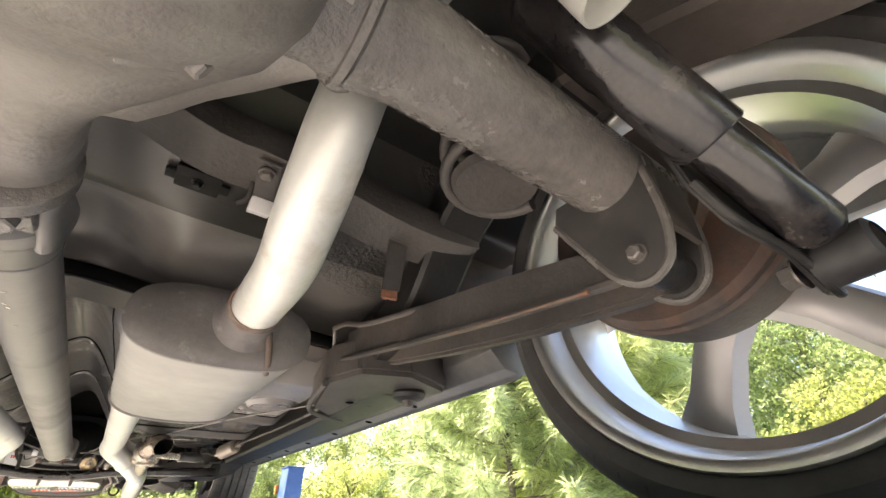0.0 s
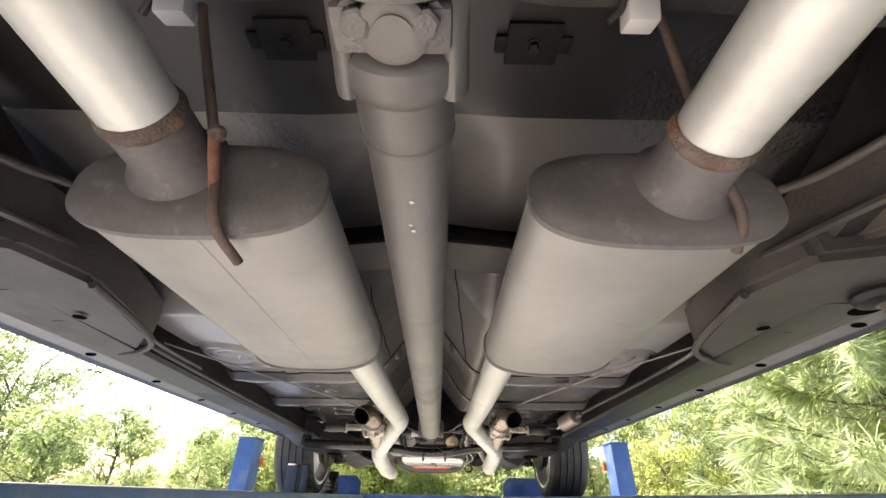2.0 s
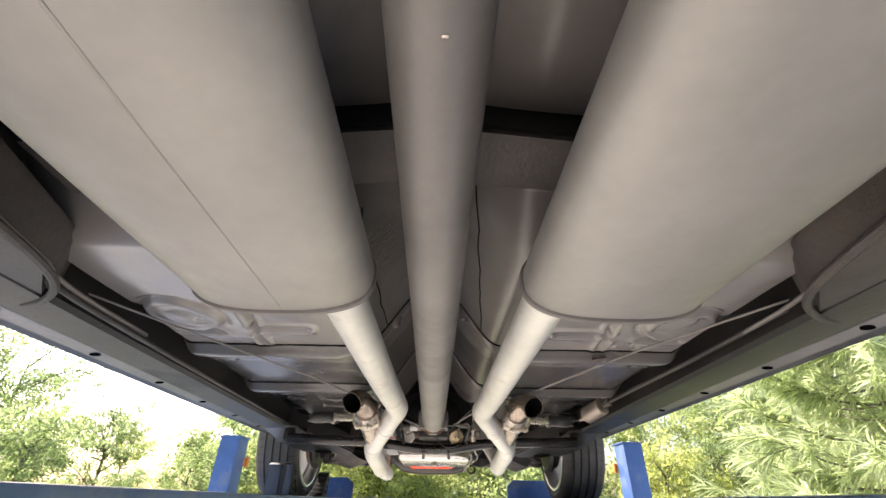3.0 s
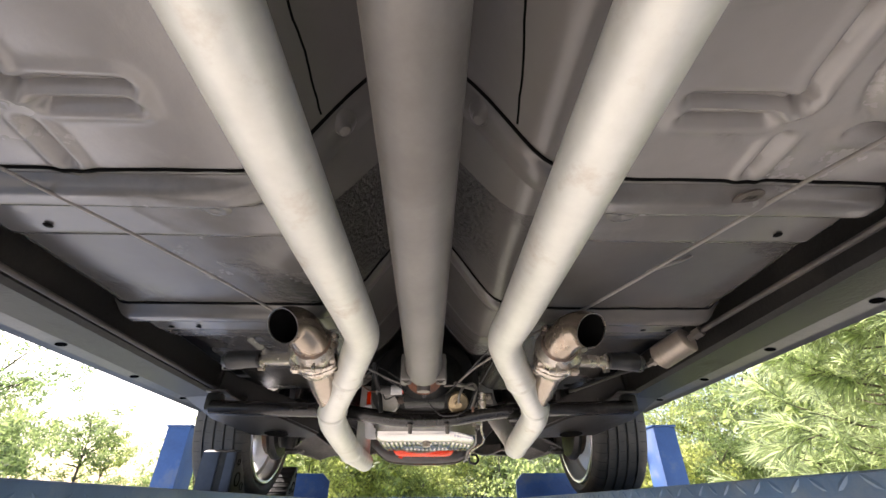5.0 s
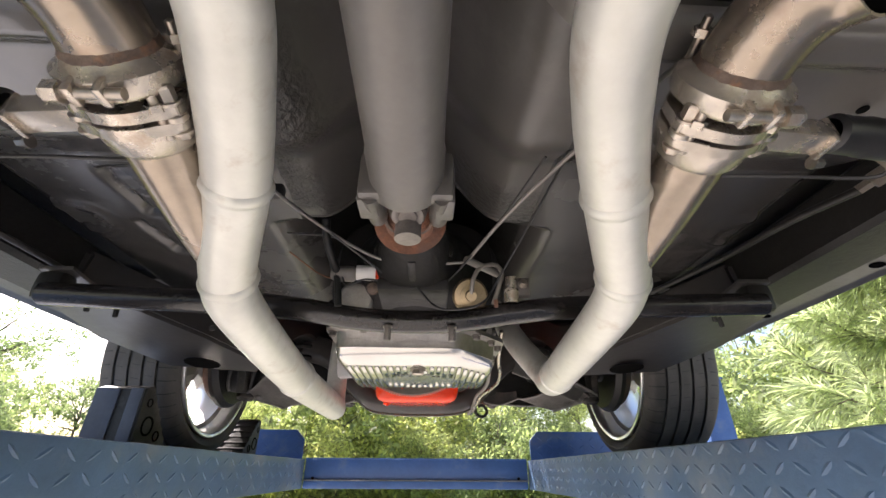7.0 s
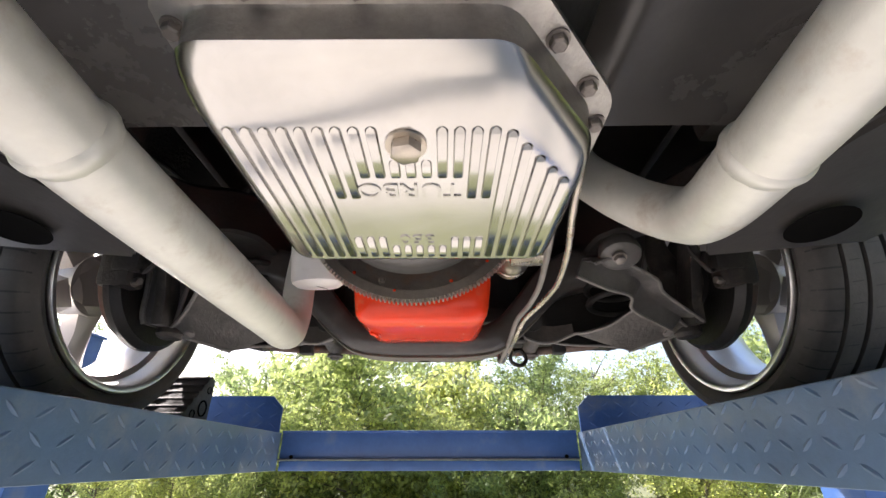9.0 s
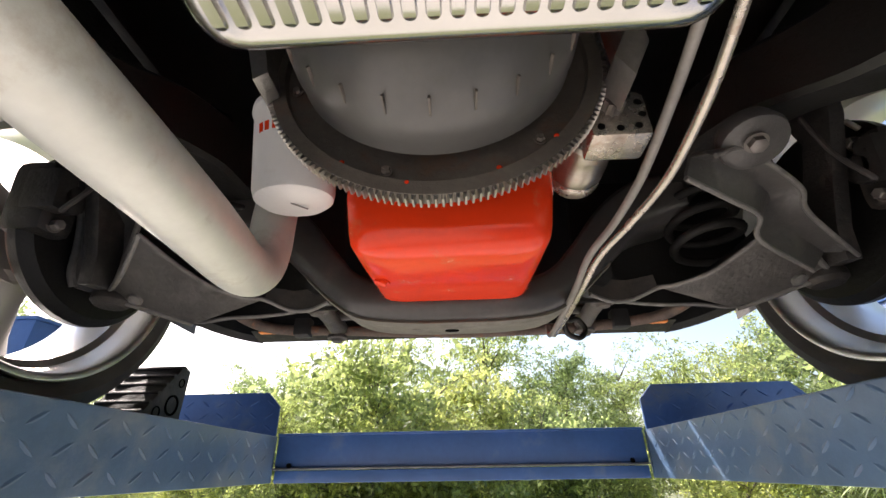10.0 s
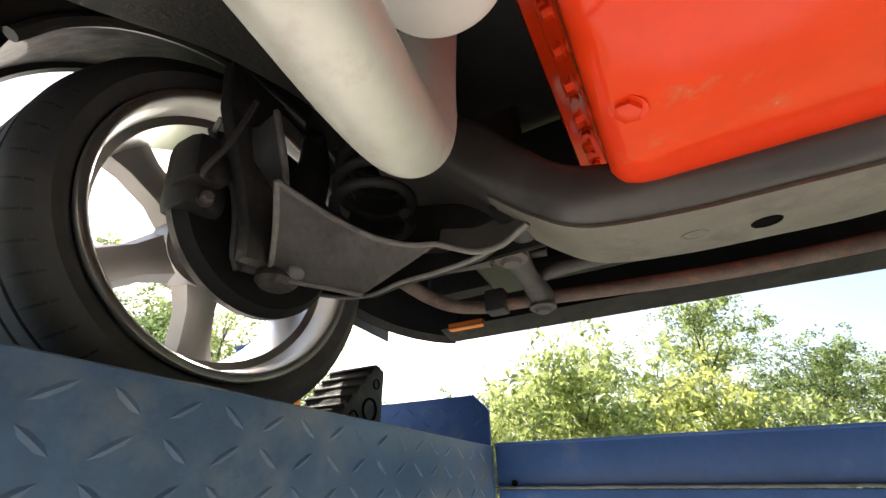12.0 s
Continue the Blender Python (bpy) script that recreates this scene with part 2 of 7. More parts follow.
# ---- mesh builders ----
def add_box(bm, c, s, bevel=0.0, turn=None):
    r = bmesh.ops.create_cube(bm, size=1.0)
    bmesh.ops.scale(bm, vec=s, verts=r["verts"])
    if bevel:
        ed = list({e for v in r["verts"] for e in v.link_edges})
        r2 = bmesh.ops.bevel(bm, geom=ed, offset=bevel, segments=2, affect="EDGES", profile=0.6)
        vs = list({v for f in r2["faces"] for v in f.verts} | {v for v in r["verts"] if v.is_valid})
    else:
        vs = r["verts"]
    m = Matrix.Translation(c) @ (turn.to_matrix().to_4x4() if isinstance(turn, Euler) else turn.to_4x4() if turn is not None else Matrix())
    bmesh.ops.transform(bm, matrix=m, verts=vs)
    return bm


def box(c, s, bevel=0.0, turn=None):
    return add_box(bmesh.new(), c, s, bevel, turn)


def smooth_path(pts, n=8):
    p = [Vector(q) for q in pts]
    if len(p) == 2:
        return p
    p = [2 * p[0] - p[1]] + p + [2 * p[-1] - p[-2]]
    out = []
    for i in range(1, len(p) - 2):
        a, b, c, d = p[i - 1:i + 3]
        for k in range(n):
            t = k / n
            out.append(0.5 * (2 * b + (c - a) * t + (2 * a - 5 * b + 4 * c - d) * t * t + (3 * b - a - 3 * c + d) * t ** 3))
    return out + [p[-2]]


def add_tube(bm, pts, r, seg=20, n=8, cap=True, curved=True, wall=0.0):
    """A round pipe along a path; r is one radius or one for each point of the path."""
    path = smooth_path(pts, n) if curved else [Vector(q) for q in pts]
    if isinstance(r, (int, float)):
        rs = [r] * len(path)
    else:
        rs = [float(v) for v in np.interp(np.linspace(0, len(r) - 1, len(path)), range(len(r)), r)]
    t0 = (path[1] - path[0]).normalized()
    u = t0.orthogonal().normalized()
    rings = []
    for i, q in enumerate(path):
        t = (path[min(i + 1, len(path) - 1)] - path[max(i - 1, 0)]).normalized()
        u = (u - t * u.dot(t)).normalized()
        w = t.cross(u)
        rings.append([bm.verts.new(q + rs[i] * (math.cos(2 * math.pi * k / seg) * u + math.sin(2 * math.pi * k / seg) * w)) for k in range(seg)])
    if wall:
        inner = []
        for i, q in enumerate(path):
            inner.append([bm.verts.new(q + (v.co - q) * (1 - wall / rs[i])) for v in rings[i]])
    for a, b in zip(rings, rings[1:]):
        for k in range(seg):
            bm.faces.new((a[k], a[(k + 1) % seg], b[(k + 1) % seg], b[k]))
    if wall:
        for a, b in zip(inner, inner[1:]):
            for k in range(seg):
                bm.faces.new((a[k], b[k], b[(k + 1) % seg], a[(k + 1) % seg]))
        for a, b, s in ((rings[0], inner[0], 1), (rings[-1], inner[-1], -1)):
            for k in range(seg):
                f = (a[k], b[k], b[(k + 1) % seg], a[(k + 1) % seg])
                bm.faces.new(f if s > 0 else f[::-1])
    elif cap:
        bm.faces.new(rings[0][::-1])
        bm.faces.new(rings[-1])
    return bm


def tube(pts, r, **kw):
    return add_tube(bmesh.new(), pts, r, **kw)


def add_lathe(bm, prof, origin, axis, seg=40, close=False):
    """Turn a profile of (distance along the axis, radius) round the axis."""
    ax = Vector(axis).normalized()
    u = ax.orthogonal().normalized() if abs(ax.z) > 0.9 else Vector((0, 0, 1))
    u = (u - ax * u.dot(ax)).normalized()
    w = ax.cross(u)
    o = Vector(origin)
    rings = []
    for s, r in prof:
        if r < 1e-5:
            rings.append([bm.verts.new(o + ax * s)])
        else:
            rings.append([bm.verts.new(o + ax * s + r * (math.cos(2 * math.pi * k / seg) * u + math.sin(2 * math.pi * k / seg) * w)) for k in range(seg)])
    pairs = list(zip(rings, rings[1:])) + ([(rings[-1], rings[0])] if close else [])
    for a, b in pairs:
        for k in range(seg):
            k2 = (k + 1) % seg
            if len(a) == 1 and len(b) == 1:
                continue
            if len(a) == 1:
                bm.faces.new((a[0], b[k2], b[k]))
            elif len(b) == 1:
                bm.faces.new((a[k], a[k2], b[0]))
            else:
                bm.faces.new((a[k], a[k2], b[k2], b[k]))
    return bm


def lathe(prof, origin, axis, **kw):
    return add_lathe(bmesh.new(), prof, origin, axis, **kw)


def add_loft(bm, rings, closed=True, cap=True):
    vs = [[bm.verts.new(p) for p in r] for r in rings]
    n = len(vs[0])
    for a, b in zip(vs, vs[1:]):
        for k in range(n if closed else n - 1):
            bm.faces.new((a[k], a[(k + 1) % n], b[(k + 1) % n], b[k]))
    if cap and closed:
        bm.faces.new(vs[0][::-1])
        bm.faces.new(vs[-1])
    return bm


def loft(rings, **kw):
    return add_loft(bmesh.new(), rings, **kw)


def prism(poly, axis, a, b, bevel=0.0):
    """Extrude a flat outline along x, y or z from a to b; its points are the other two coordinates in order."""
    k = "xyz".index(axis)

    def p3(q, v):
        c = list(q)
        c.insert(k, v)
        return c
    bm = loft([[p3(q, a) for q in poly], [p3(q, b) for q in poly]])
    bmesh.ops.recalc_face_normals(bm, faces=bm.faces)
    if bevel:
        bmesh.ops.bevel(bm, geom=list(bm.edges), offset=bevel, segments=2, affect="EDGES", profile=0.6, clamp_overlap=True)
    return bm


def slab(poly, thick, bevel=0.0):
    """A plate: a closed 3D outline in one plane, given a thickness along its normal."""
    p = [Vector(q) for q in poly]
    nrm = sum(((p[i] - p[0]).cross(p[i + 1] - p[0]) for i in range(1, len(p) - 1)), Vector()).normalized()
    bm = loft([p, [q + nrm * thick for q in p]])
    bmesh.ops.recalc_face_normals(bm, faces=bm.faces)
    if bevel:
        bmesh.ops.bevel(bm, geom=list(bm.edges), offset=bevel, segments=2, affect="EDGES", clamp_overlap=True)
    return bm


def add_bolt(bm, at, d, r=0.009, h=0.008):
    d = Vector(d).normalized()
    add_lathe(bm, [(0, 0), (0, r * 1.45), (0.002, r * 1.45), (0.002, r)], at, d, seg=18)
    add_lathe(bm, [(0.002, r * 1.1), (h, r * 1.1), (h + 0.0015, r * 0.85), (h + 0.0015, 0)], at, d, seg=6)
    return bm


def bolt(at, d, r=0.009, h=0.008):
    return add_bolt(bmesh.new(), at, d, r, h)


def oval(cx, cz, w, h, y, n=40, p=2.6):
    """A rounded outline across the car at y: half width w, half height h."""
    out = []
    for k in range(n):
        a = 2 * math.pi * k / n
        c, s = math.cos(a), math.sin(a)
        out.append((cx + w * math.copysign(abs(c) ** (2 / p), c), y, cz + h * math.copysign(abs(s) ** (2 / p), s)))
    return out


def link(name, bm, material, sharp=38):
    me = bpy.data.meshes.new(name)
    bmesh.ops.recalc_face_normals(bm, faces=bm.faces)
    bm.to_mesh(me)
    bm.free()
    me.materials.append(material)
    me.polygons.foreach_set("use_smooth", [True] * len(me.polygons))
    me.set_sharp_from_angle(angle=radians(sharp))
    return new(name, me)


def thing(name, at, label, category, group="", kind=""):
    ob = new(name)
    ob.empty_display_size = 0.05
    ob.location = at
    ob.matrix_basis = Matrix.Translation(at)
    return tagged(ob, label, category, group, kind)


def origin_of(ob):
    m = Matrix()
    while ob:
        m = ob.matrix_basis @ m if ob.parent is None else ob.matrix_parent_inverse @ ob.matrix_basis @ m
        ob = ob.parent
    return m


def part(name, bm, material, parent, label="", sharp=38):
    ob = link(name, bm, material, sharp)
    ob.parent = parent
    ob.matrix_parent_inverse = parent.matrix_basis.inverted() if parent.parent is None else Matrix()
    if label:
        ob["label"] = label
    return ob


def single(name, bm, material, label, category, group="", kind="", sharp=38):
    return tagged(link(name, bm, material, sharp), label, category, group, kind)


def bumps(segs, cols, fn):
    """A grid surface: fn(u, v) gives a point for u, v in 0..1."""
    bm = bmesh.new()
    vs = [[bm.verts.new(fn(i / segs, j / cols)) for j in range(cols + 1)] for i in range(segs + 1)]
    for i in range(segs):
        for j in range(cols):
            bm.faces.new((vs[i][j], vs[i + 1][j], vs[i + 1][j + 1], vs[i][j + 1]))
    return bm


def step(x, a, b):
    t = min(1, max(0, (x - a) / (b - a)))
    return t * t * (3 - 2 * t)

# ---- ground and distance ----
def ground_material():
    m = mat("ground_grass_and_concrete", (0.2, 0.22, 0.1), 0.9, 0, 0.35, 0.6, 0.6, 12)
    nt = m.node_tree
    n, l = nt.nodes, nt.links
    b = n["Principled BSDF"]
    grass = b.inputs["Base Color"].links[0].from_socket
    co = n.new("ShaderNodeTexCoord").outputs["Object"]
    sep = n.new("ShaderNodeSeparateXYZ")
    l.new(co, sep.inputs[0])

    def math_node(op, a, c):
        k = n.new("ShaderNodeMath")
        k.operation = op
        for i, s in enumerate((a, c)):
            if isinstance(s, (int, float)):
                k.inputs[i].default_value = s
            else:
                l.new(s, k.inputs[i])
        return k.outputs[0]
    dx = math_node("ABSOLUTE", sep.outputs["X"], 0)
    dy = math_node("ABSOLUTE", math_node("SUBTRACT", sep.outputs["Y"], -1.6), 0)
    far = math_node("MAXIMUM", math_node("SUBTRACT", dx, 7.0), math_node("SUBTRACT", dy, 6.8))
    nz = n.new("ShaderNodeTexNoise")
    nz.inputs["Scale"].default_value = 1.2
    l.new(co, nz.inputs["Vector"])
    far = math_node("ADD", far, math_node("MULTIPLY", nz.outputs["Fac"], 0.8))
    r = n.new("ShaderNodeValToRGB")
    r.color_ramp.elements[0].position, r.color_ramp.elements[1].position = 0.35, 0.5
    l.new(far, r.inputs["Fac"])
    mx = n.new("ShaderNodeMix")
    mx.data_type = "RGBA"
    cn = n.new("ShaderNodeValToRGB")
    cn.color_ramp.elements[0].color, cn.color_ramp.elements[1].color = (0.5, 0.48, 0.43, 1), (0.66, 0.63, 0.57, 1)
    n2 = n.new("ShaderNodeTexNoise")
    n2.inputs["Scale"].default_value, n2.inputs["Detail"].default_value = 2.0, 8
    l.new(co, n2.inputs["Vector"])
    l.new(n2.outputs["Fac"], cn.inputs["Fac"])
    cols = [i for i in mx.inputs if i.type == "RGBA"]
    l.new(r.outputs["Color"], [i for i in mx.inputs if i.name == "Factor" and i.type == "VALUE"][0])
    l.new(cn.outputs["Color"], cols[0])
    l.new(grass, cols[1])
    l.new([o for o in mx.outputs if o.type == "RGBA"][0], b.inputs["Base Color"])
    return m


M["ground"] = ground_material()


def ground_point(u, v):
    x, y = (u - 0.5), (v - 0.5)
    x, y = math.copysign(abs(2 * x) ** 3, x) * 900, math.copysign(abs(2 * y) ** 3, y) * 900
    d = math.hypot(x, y)
    return (x, y, 0 if d < 12 else 0.25 * noise.noise((x * 0.08, y * 0.08, 0)) * min(1, (d - 12) / 10))


single("ground", bumps(90, 90, ground_point), M["ground"], "pale concrete pad with rough grass round it", "ground", kind="structure")

# ---- four-post lift ----
RUN_TOP, RUN_LOW = 1.685, 1.572
INNER = {-1: -0.513, 1: 0.483}


def tread_marks(face, u0, u1, v0, v1, step_u=0.05, step_v=0.034, length=0.033, width=0.007, high=0.0016):
    """Raised lens-shaped marks of chequer plate in alternating directions; face(u, v, h) gives the place."""
    verts, faces = [], []
    i = 0
    u = u0 + step_u / 2
    while u < u1:
        j = 0
        v = v0 + step_v * 0.5
        while v < v1:
            a = math.radians(35 if (i + j) % 2 else -35)
            c, s = math.cos(a), math.sin(a)
            k = len(verts)
            for p, q, h in ((-1, 0, 0), (-0.45, -1, 0), (0.45, -1, 0), (1, 0, 0), (0.45, 1, 0), (-0.45, 1, 0), (-0.5, 0, 1), (0.5, 0, 1)):
                x, y = p * length / 2, q * width / 2
                verts.append(face(u + x * c - y * s, v + x * s + y * c, high * h + 0.0002))
            faces += [(k + a_, k + b_, k + c_) for a_, b_, c_ in ((0, 1, 6), (1, 2, 7), (2, 3, 7), (3, 4, 7), (4, 5, 6), (5, 0, 6))]
            faces += [(k + 1, k + 7, k + 6), (k + 4, k + 6, k + 7)]
            j += 1
            v += step_v
        i += 1
        u += step_u
    bm = bmesh.new()
    vs = [bm.verts.new(p) for p in verts]
    for f in faces:
        bm.faces.new([vs[q] for q in f])
    return bm


def runway(side):
    x0 = INNER[side]
    x1 = x0 + side * 0.5
    run = thing("lift_runway", (x0 + side * 0.25, 1.0, RUN_LOW), "blue-painted chequer-plate runway of a four-post lift, scuffed", "lift runway", "lift runways")
    t = 0.006
    prof = [(x0, RUN_TOP), (x1, RUN_TOP), (x1, RUN_LOW), (x1 - side * 0.05, RUN_LOW), (x1 - side * 0.05, RUN_LOW + t), (x1 - side * t, RUN_LOW + t),
            (x1 - side * t, RUN_TOP - t), (x0 + side * t, RUN_TOP - t), (x0 + side * t, RUN_LOW + t), (x0 + side * 0.05, RUN_LOW + t), (x0 + side * 0.05, RUN_LOW), (x0, RUN_LOW)]
    part("channel", prism(prof, "y", -1.6, 3.682, 0.0022), M["blue"], run)
    bm = tread_marks(lambda u, v, h: (x0 - side * h, u, v), -0.2, 3.66, RUN_LOW + 0.004, RUN_TOP - 0.004, step_u=0.05 if side < 0 else 0.036, step_v=0.034 if side < 0 else 0.028, length=0.033 if side < 0 else 0.027, high=0.0013)
    tagged(part("side_tread_relief", bm, M["blue"], run), kind="stuff")
    bm = tread_marks(lambda u, v, h: (v, u, RUN_TOP + h), 2.2, 3.66, min(x0, x1) + 0.01, max(x0, x1) - 0.01)
    tagged(part("top_tread_marks", bm, M["blue"], run), kind="stuff")
    # wheel stop at the front end, a chequer plate with clipped corners
    xa, xb = (x0 - side * -0.028, x1)
    z0, z1 = RUN_TOP - 0.01, RUN_TOP + 0.125
    cut = 0.04
    pl = [(xa, z0), (xb, z0), (xb, z1 - cut), (xb - side * cut, z1), (xa + side * cut, z1), (xa, z1 - cut)]
    part("wheel_stop", prism(pl, "y", 3.74, 3.748, 0.0012), M["blue_clean"], run, "bright blue chequer-plate wheel stop")
    lo, hi = min(xa, xb) + 0.02, max(xa, xb) - 0.02
    tagged(part("stop_tread_marks", tread_marks(lambda u, v, h: (u, 3.74 - h, v), lo, hi, z0 + 0.02, z1 - 0.015), M["blue_clean"], run), kind="stuff")
    part("end_plate", box((x0 + side * 0.25, 3.688, (RUN_TOP + RUN_LOW) / 2), (0.5, 0.008, RUN_TOP - RUN_LOW), 0.001), M["blue"], run)
    part("edge_strip", prism([(x0 - side * 0.001, RUN_TOP - 0.002), (x0 + side * 0.03, RUN_TOP + 0.0015), (x0 + side * 0.03, RUN_TOP - 0.004)], "y", -1.6, 3.68), M["wear"], run)
    return run


for side in (-1, 1):
    runway(side)

beam = thing("lift_crossbeam", (-0.015, 3.75, 1.57), "blue steel crossbeam between the lift runways", "crossbeam")
bx0, bx1 = INNER[-1] + 0.004, INNER[1] - 0.004
part("web", box(((bx0 + bx1) / 2, 3.716, 1.647), (bx1 - bx0, 0.05, 0.082), 0.003), M["blue_clean"], beam)
part("top_flange", box(((bx0 + bx1) / 2, 3.74, 1.6885), (bx1 - bx0, 0.11, 0.006), 0.002), M["blue_clean"], beam)
part("ledge", box(((bx0 + bx1) / 2, 3.702, 1.6045), (bx1 - bx0, 0.05, 0.005), 0.0015), M["wear"], beam, "worn bare edge of the beam's ledge")
part("lower_flange", box(((bx0 + bx1) / 2, 3.722, 1.586), (bx1 - bx0, 0.05, 0.03), 0.003), M["blue_clean"], beam)
for bxh in (-0.468, 0.436):
    part("hole", lathe([(0, 0.006), (0, 0), (0.004, 0), (0.004, 0.006)], (bxh, 3.688, 1.6125), (0, -1, 0), seg=16), M["hole"], beam, "dark bolt hole")


def lift_post(x, y):
    side = 1 if x > 0 else -1
    post = thing("lift_post", (x, y, 0), "short blue steel post of the lift with an open channel face", "lift post", "lift posts")
    w, d, top = 0.064, 0.085, 2.045
    prof = [(x - w, y - d), (x + w, y - d), (x + w, y + d), (x + w - 0.008, y + d), (x + w - 0.008, y - d + 0.008), (x - w + 0.008, y - d + 0.008), (x - w + 0.008, y + d), (x - w, y + d)]
    part("channel", prism(prof, "z", 0.012, top, 0.002), M["blue_clean"], post)
    part("cap", box((x, y, top + 0.006), (2 * w + 0.016, 2 * d + 0.016, 0.01), 0.002), M["blue_clean"], post)
    part("base_plate", box((x, y, 0.006), (0.4, 0.4, 0.012), 0.002), M["blue_clean"], post)
    part("lock_ladder", box((x, y - 0.02, 1.0), (0.05, 0.012, 1.9), 0.001), M["wear"], post)
    part("cable_guard", box((x - side * 0.076, y + 0.1, 1.9), (0.024, 0.03, 0.06), 0.005), M["orange"], post, "orange safety latch")
    part("carriage", box((x - side * 0.24, y, 1.625), (0.36, 0.12, 0.1), 0.006), M["blue"], post)
    return post


for x, y in ((-1.43, 3.77), (1.4, 3.74), (-1.43, -0.9), (1.4, -0.9)):
    lift_post(x, y)


def wheel_chock(x, y, face):
    """A moulded wedge with ribs on its slope and lightening holes through its side; face: 1 slopes back, -1 forward."""
    ch = thing("wheel_chock", (x, y, RUN_TOP), "black moulded rubber wheel chock against the front tyre", "wheel chock", "wheel chocks")
    z = RUN_TOP + 0.002
    pl = [(y, z), (y + face * 0.145, z), (y + face * 0.145, z + 0.125), (y + face * 0.12, z + 0.135)]
    part("body", prism(pl, "x", x - 0.06, x + 0.06, 0.004), M["chock"], ch)
    d = Vector((0, face * 0.12, 0.135)).normalized()
    for k in range(6):
        c = Vector((x, y, z)) + d * (0.03 + 0.028 * k)
        part("rib", box(c, (0.118, 0.008, 0.008), 0.002, Euler((math.atan2(d.z, d.y * face) * face, 0, 0))), M["chock"], ch)
    for dy, dz, r in ((0.105, 0.045, 0.022), (0.06, 0.026, 0.012), (0.12, 0.095, 0.01)):
        for sx in (-1, 1):
            part("lightening_hole", lathe([(-0.001, r), (0.0015, r), (0.0015, r * 0.82), (-0.001, r * 0.8), (-0.001, 0)], (x + sx * 0.0605, y + face * dy, z + dz), (sx, 0, 0), seg=20), M["hole"], ch)
    if face < 0:
        for dx, w in ((-0.028, 0.056), (0.04, 0.03)):
            part("painted_strip", box((x + dx, y - 0.1475, z + 0.064), (w, 0.005, 0.122), 0.0015), M["wedge"], ch, "worn dark blue strip on the wedge")
    return ch


wheel_chock(-0.705, 3.3, 1)
wheel_chock(-0.70, 2.80, -1)

# ---- wheels ----
FRONT_Y, REAR_Y = 3.108, 0.09
TYRE = {"front": (0.308, 0.236), "rear": (0.325, 0.26)}


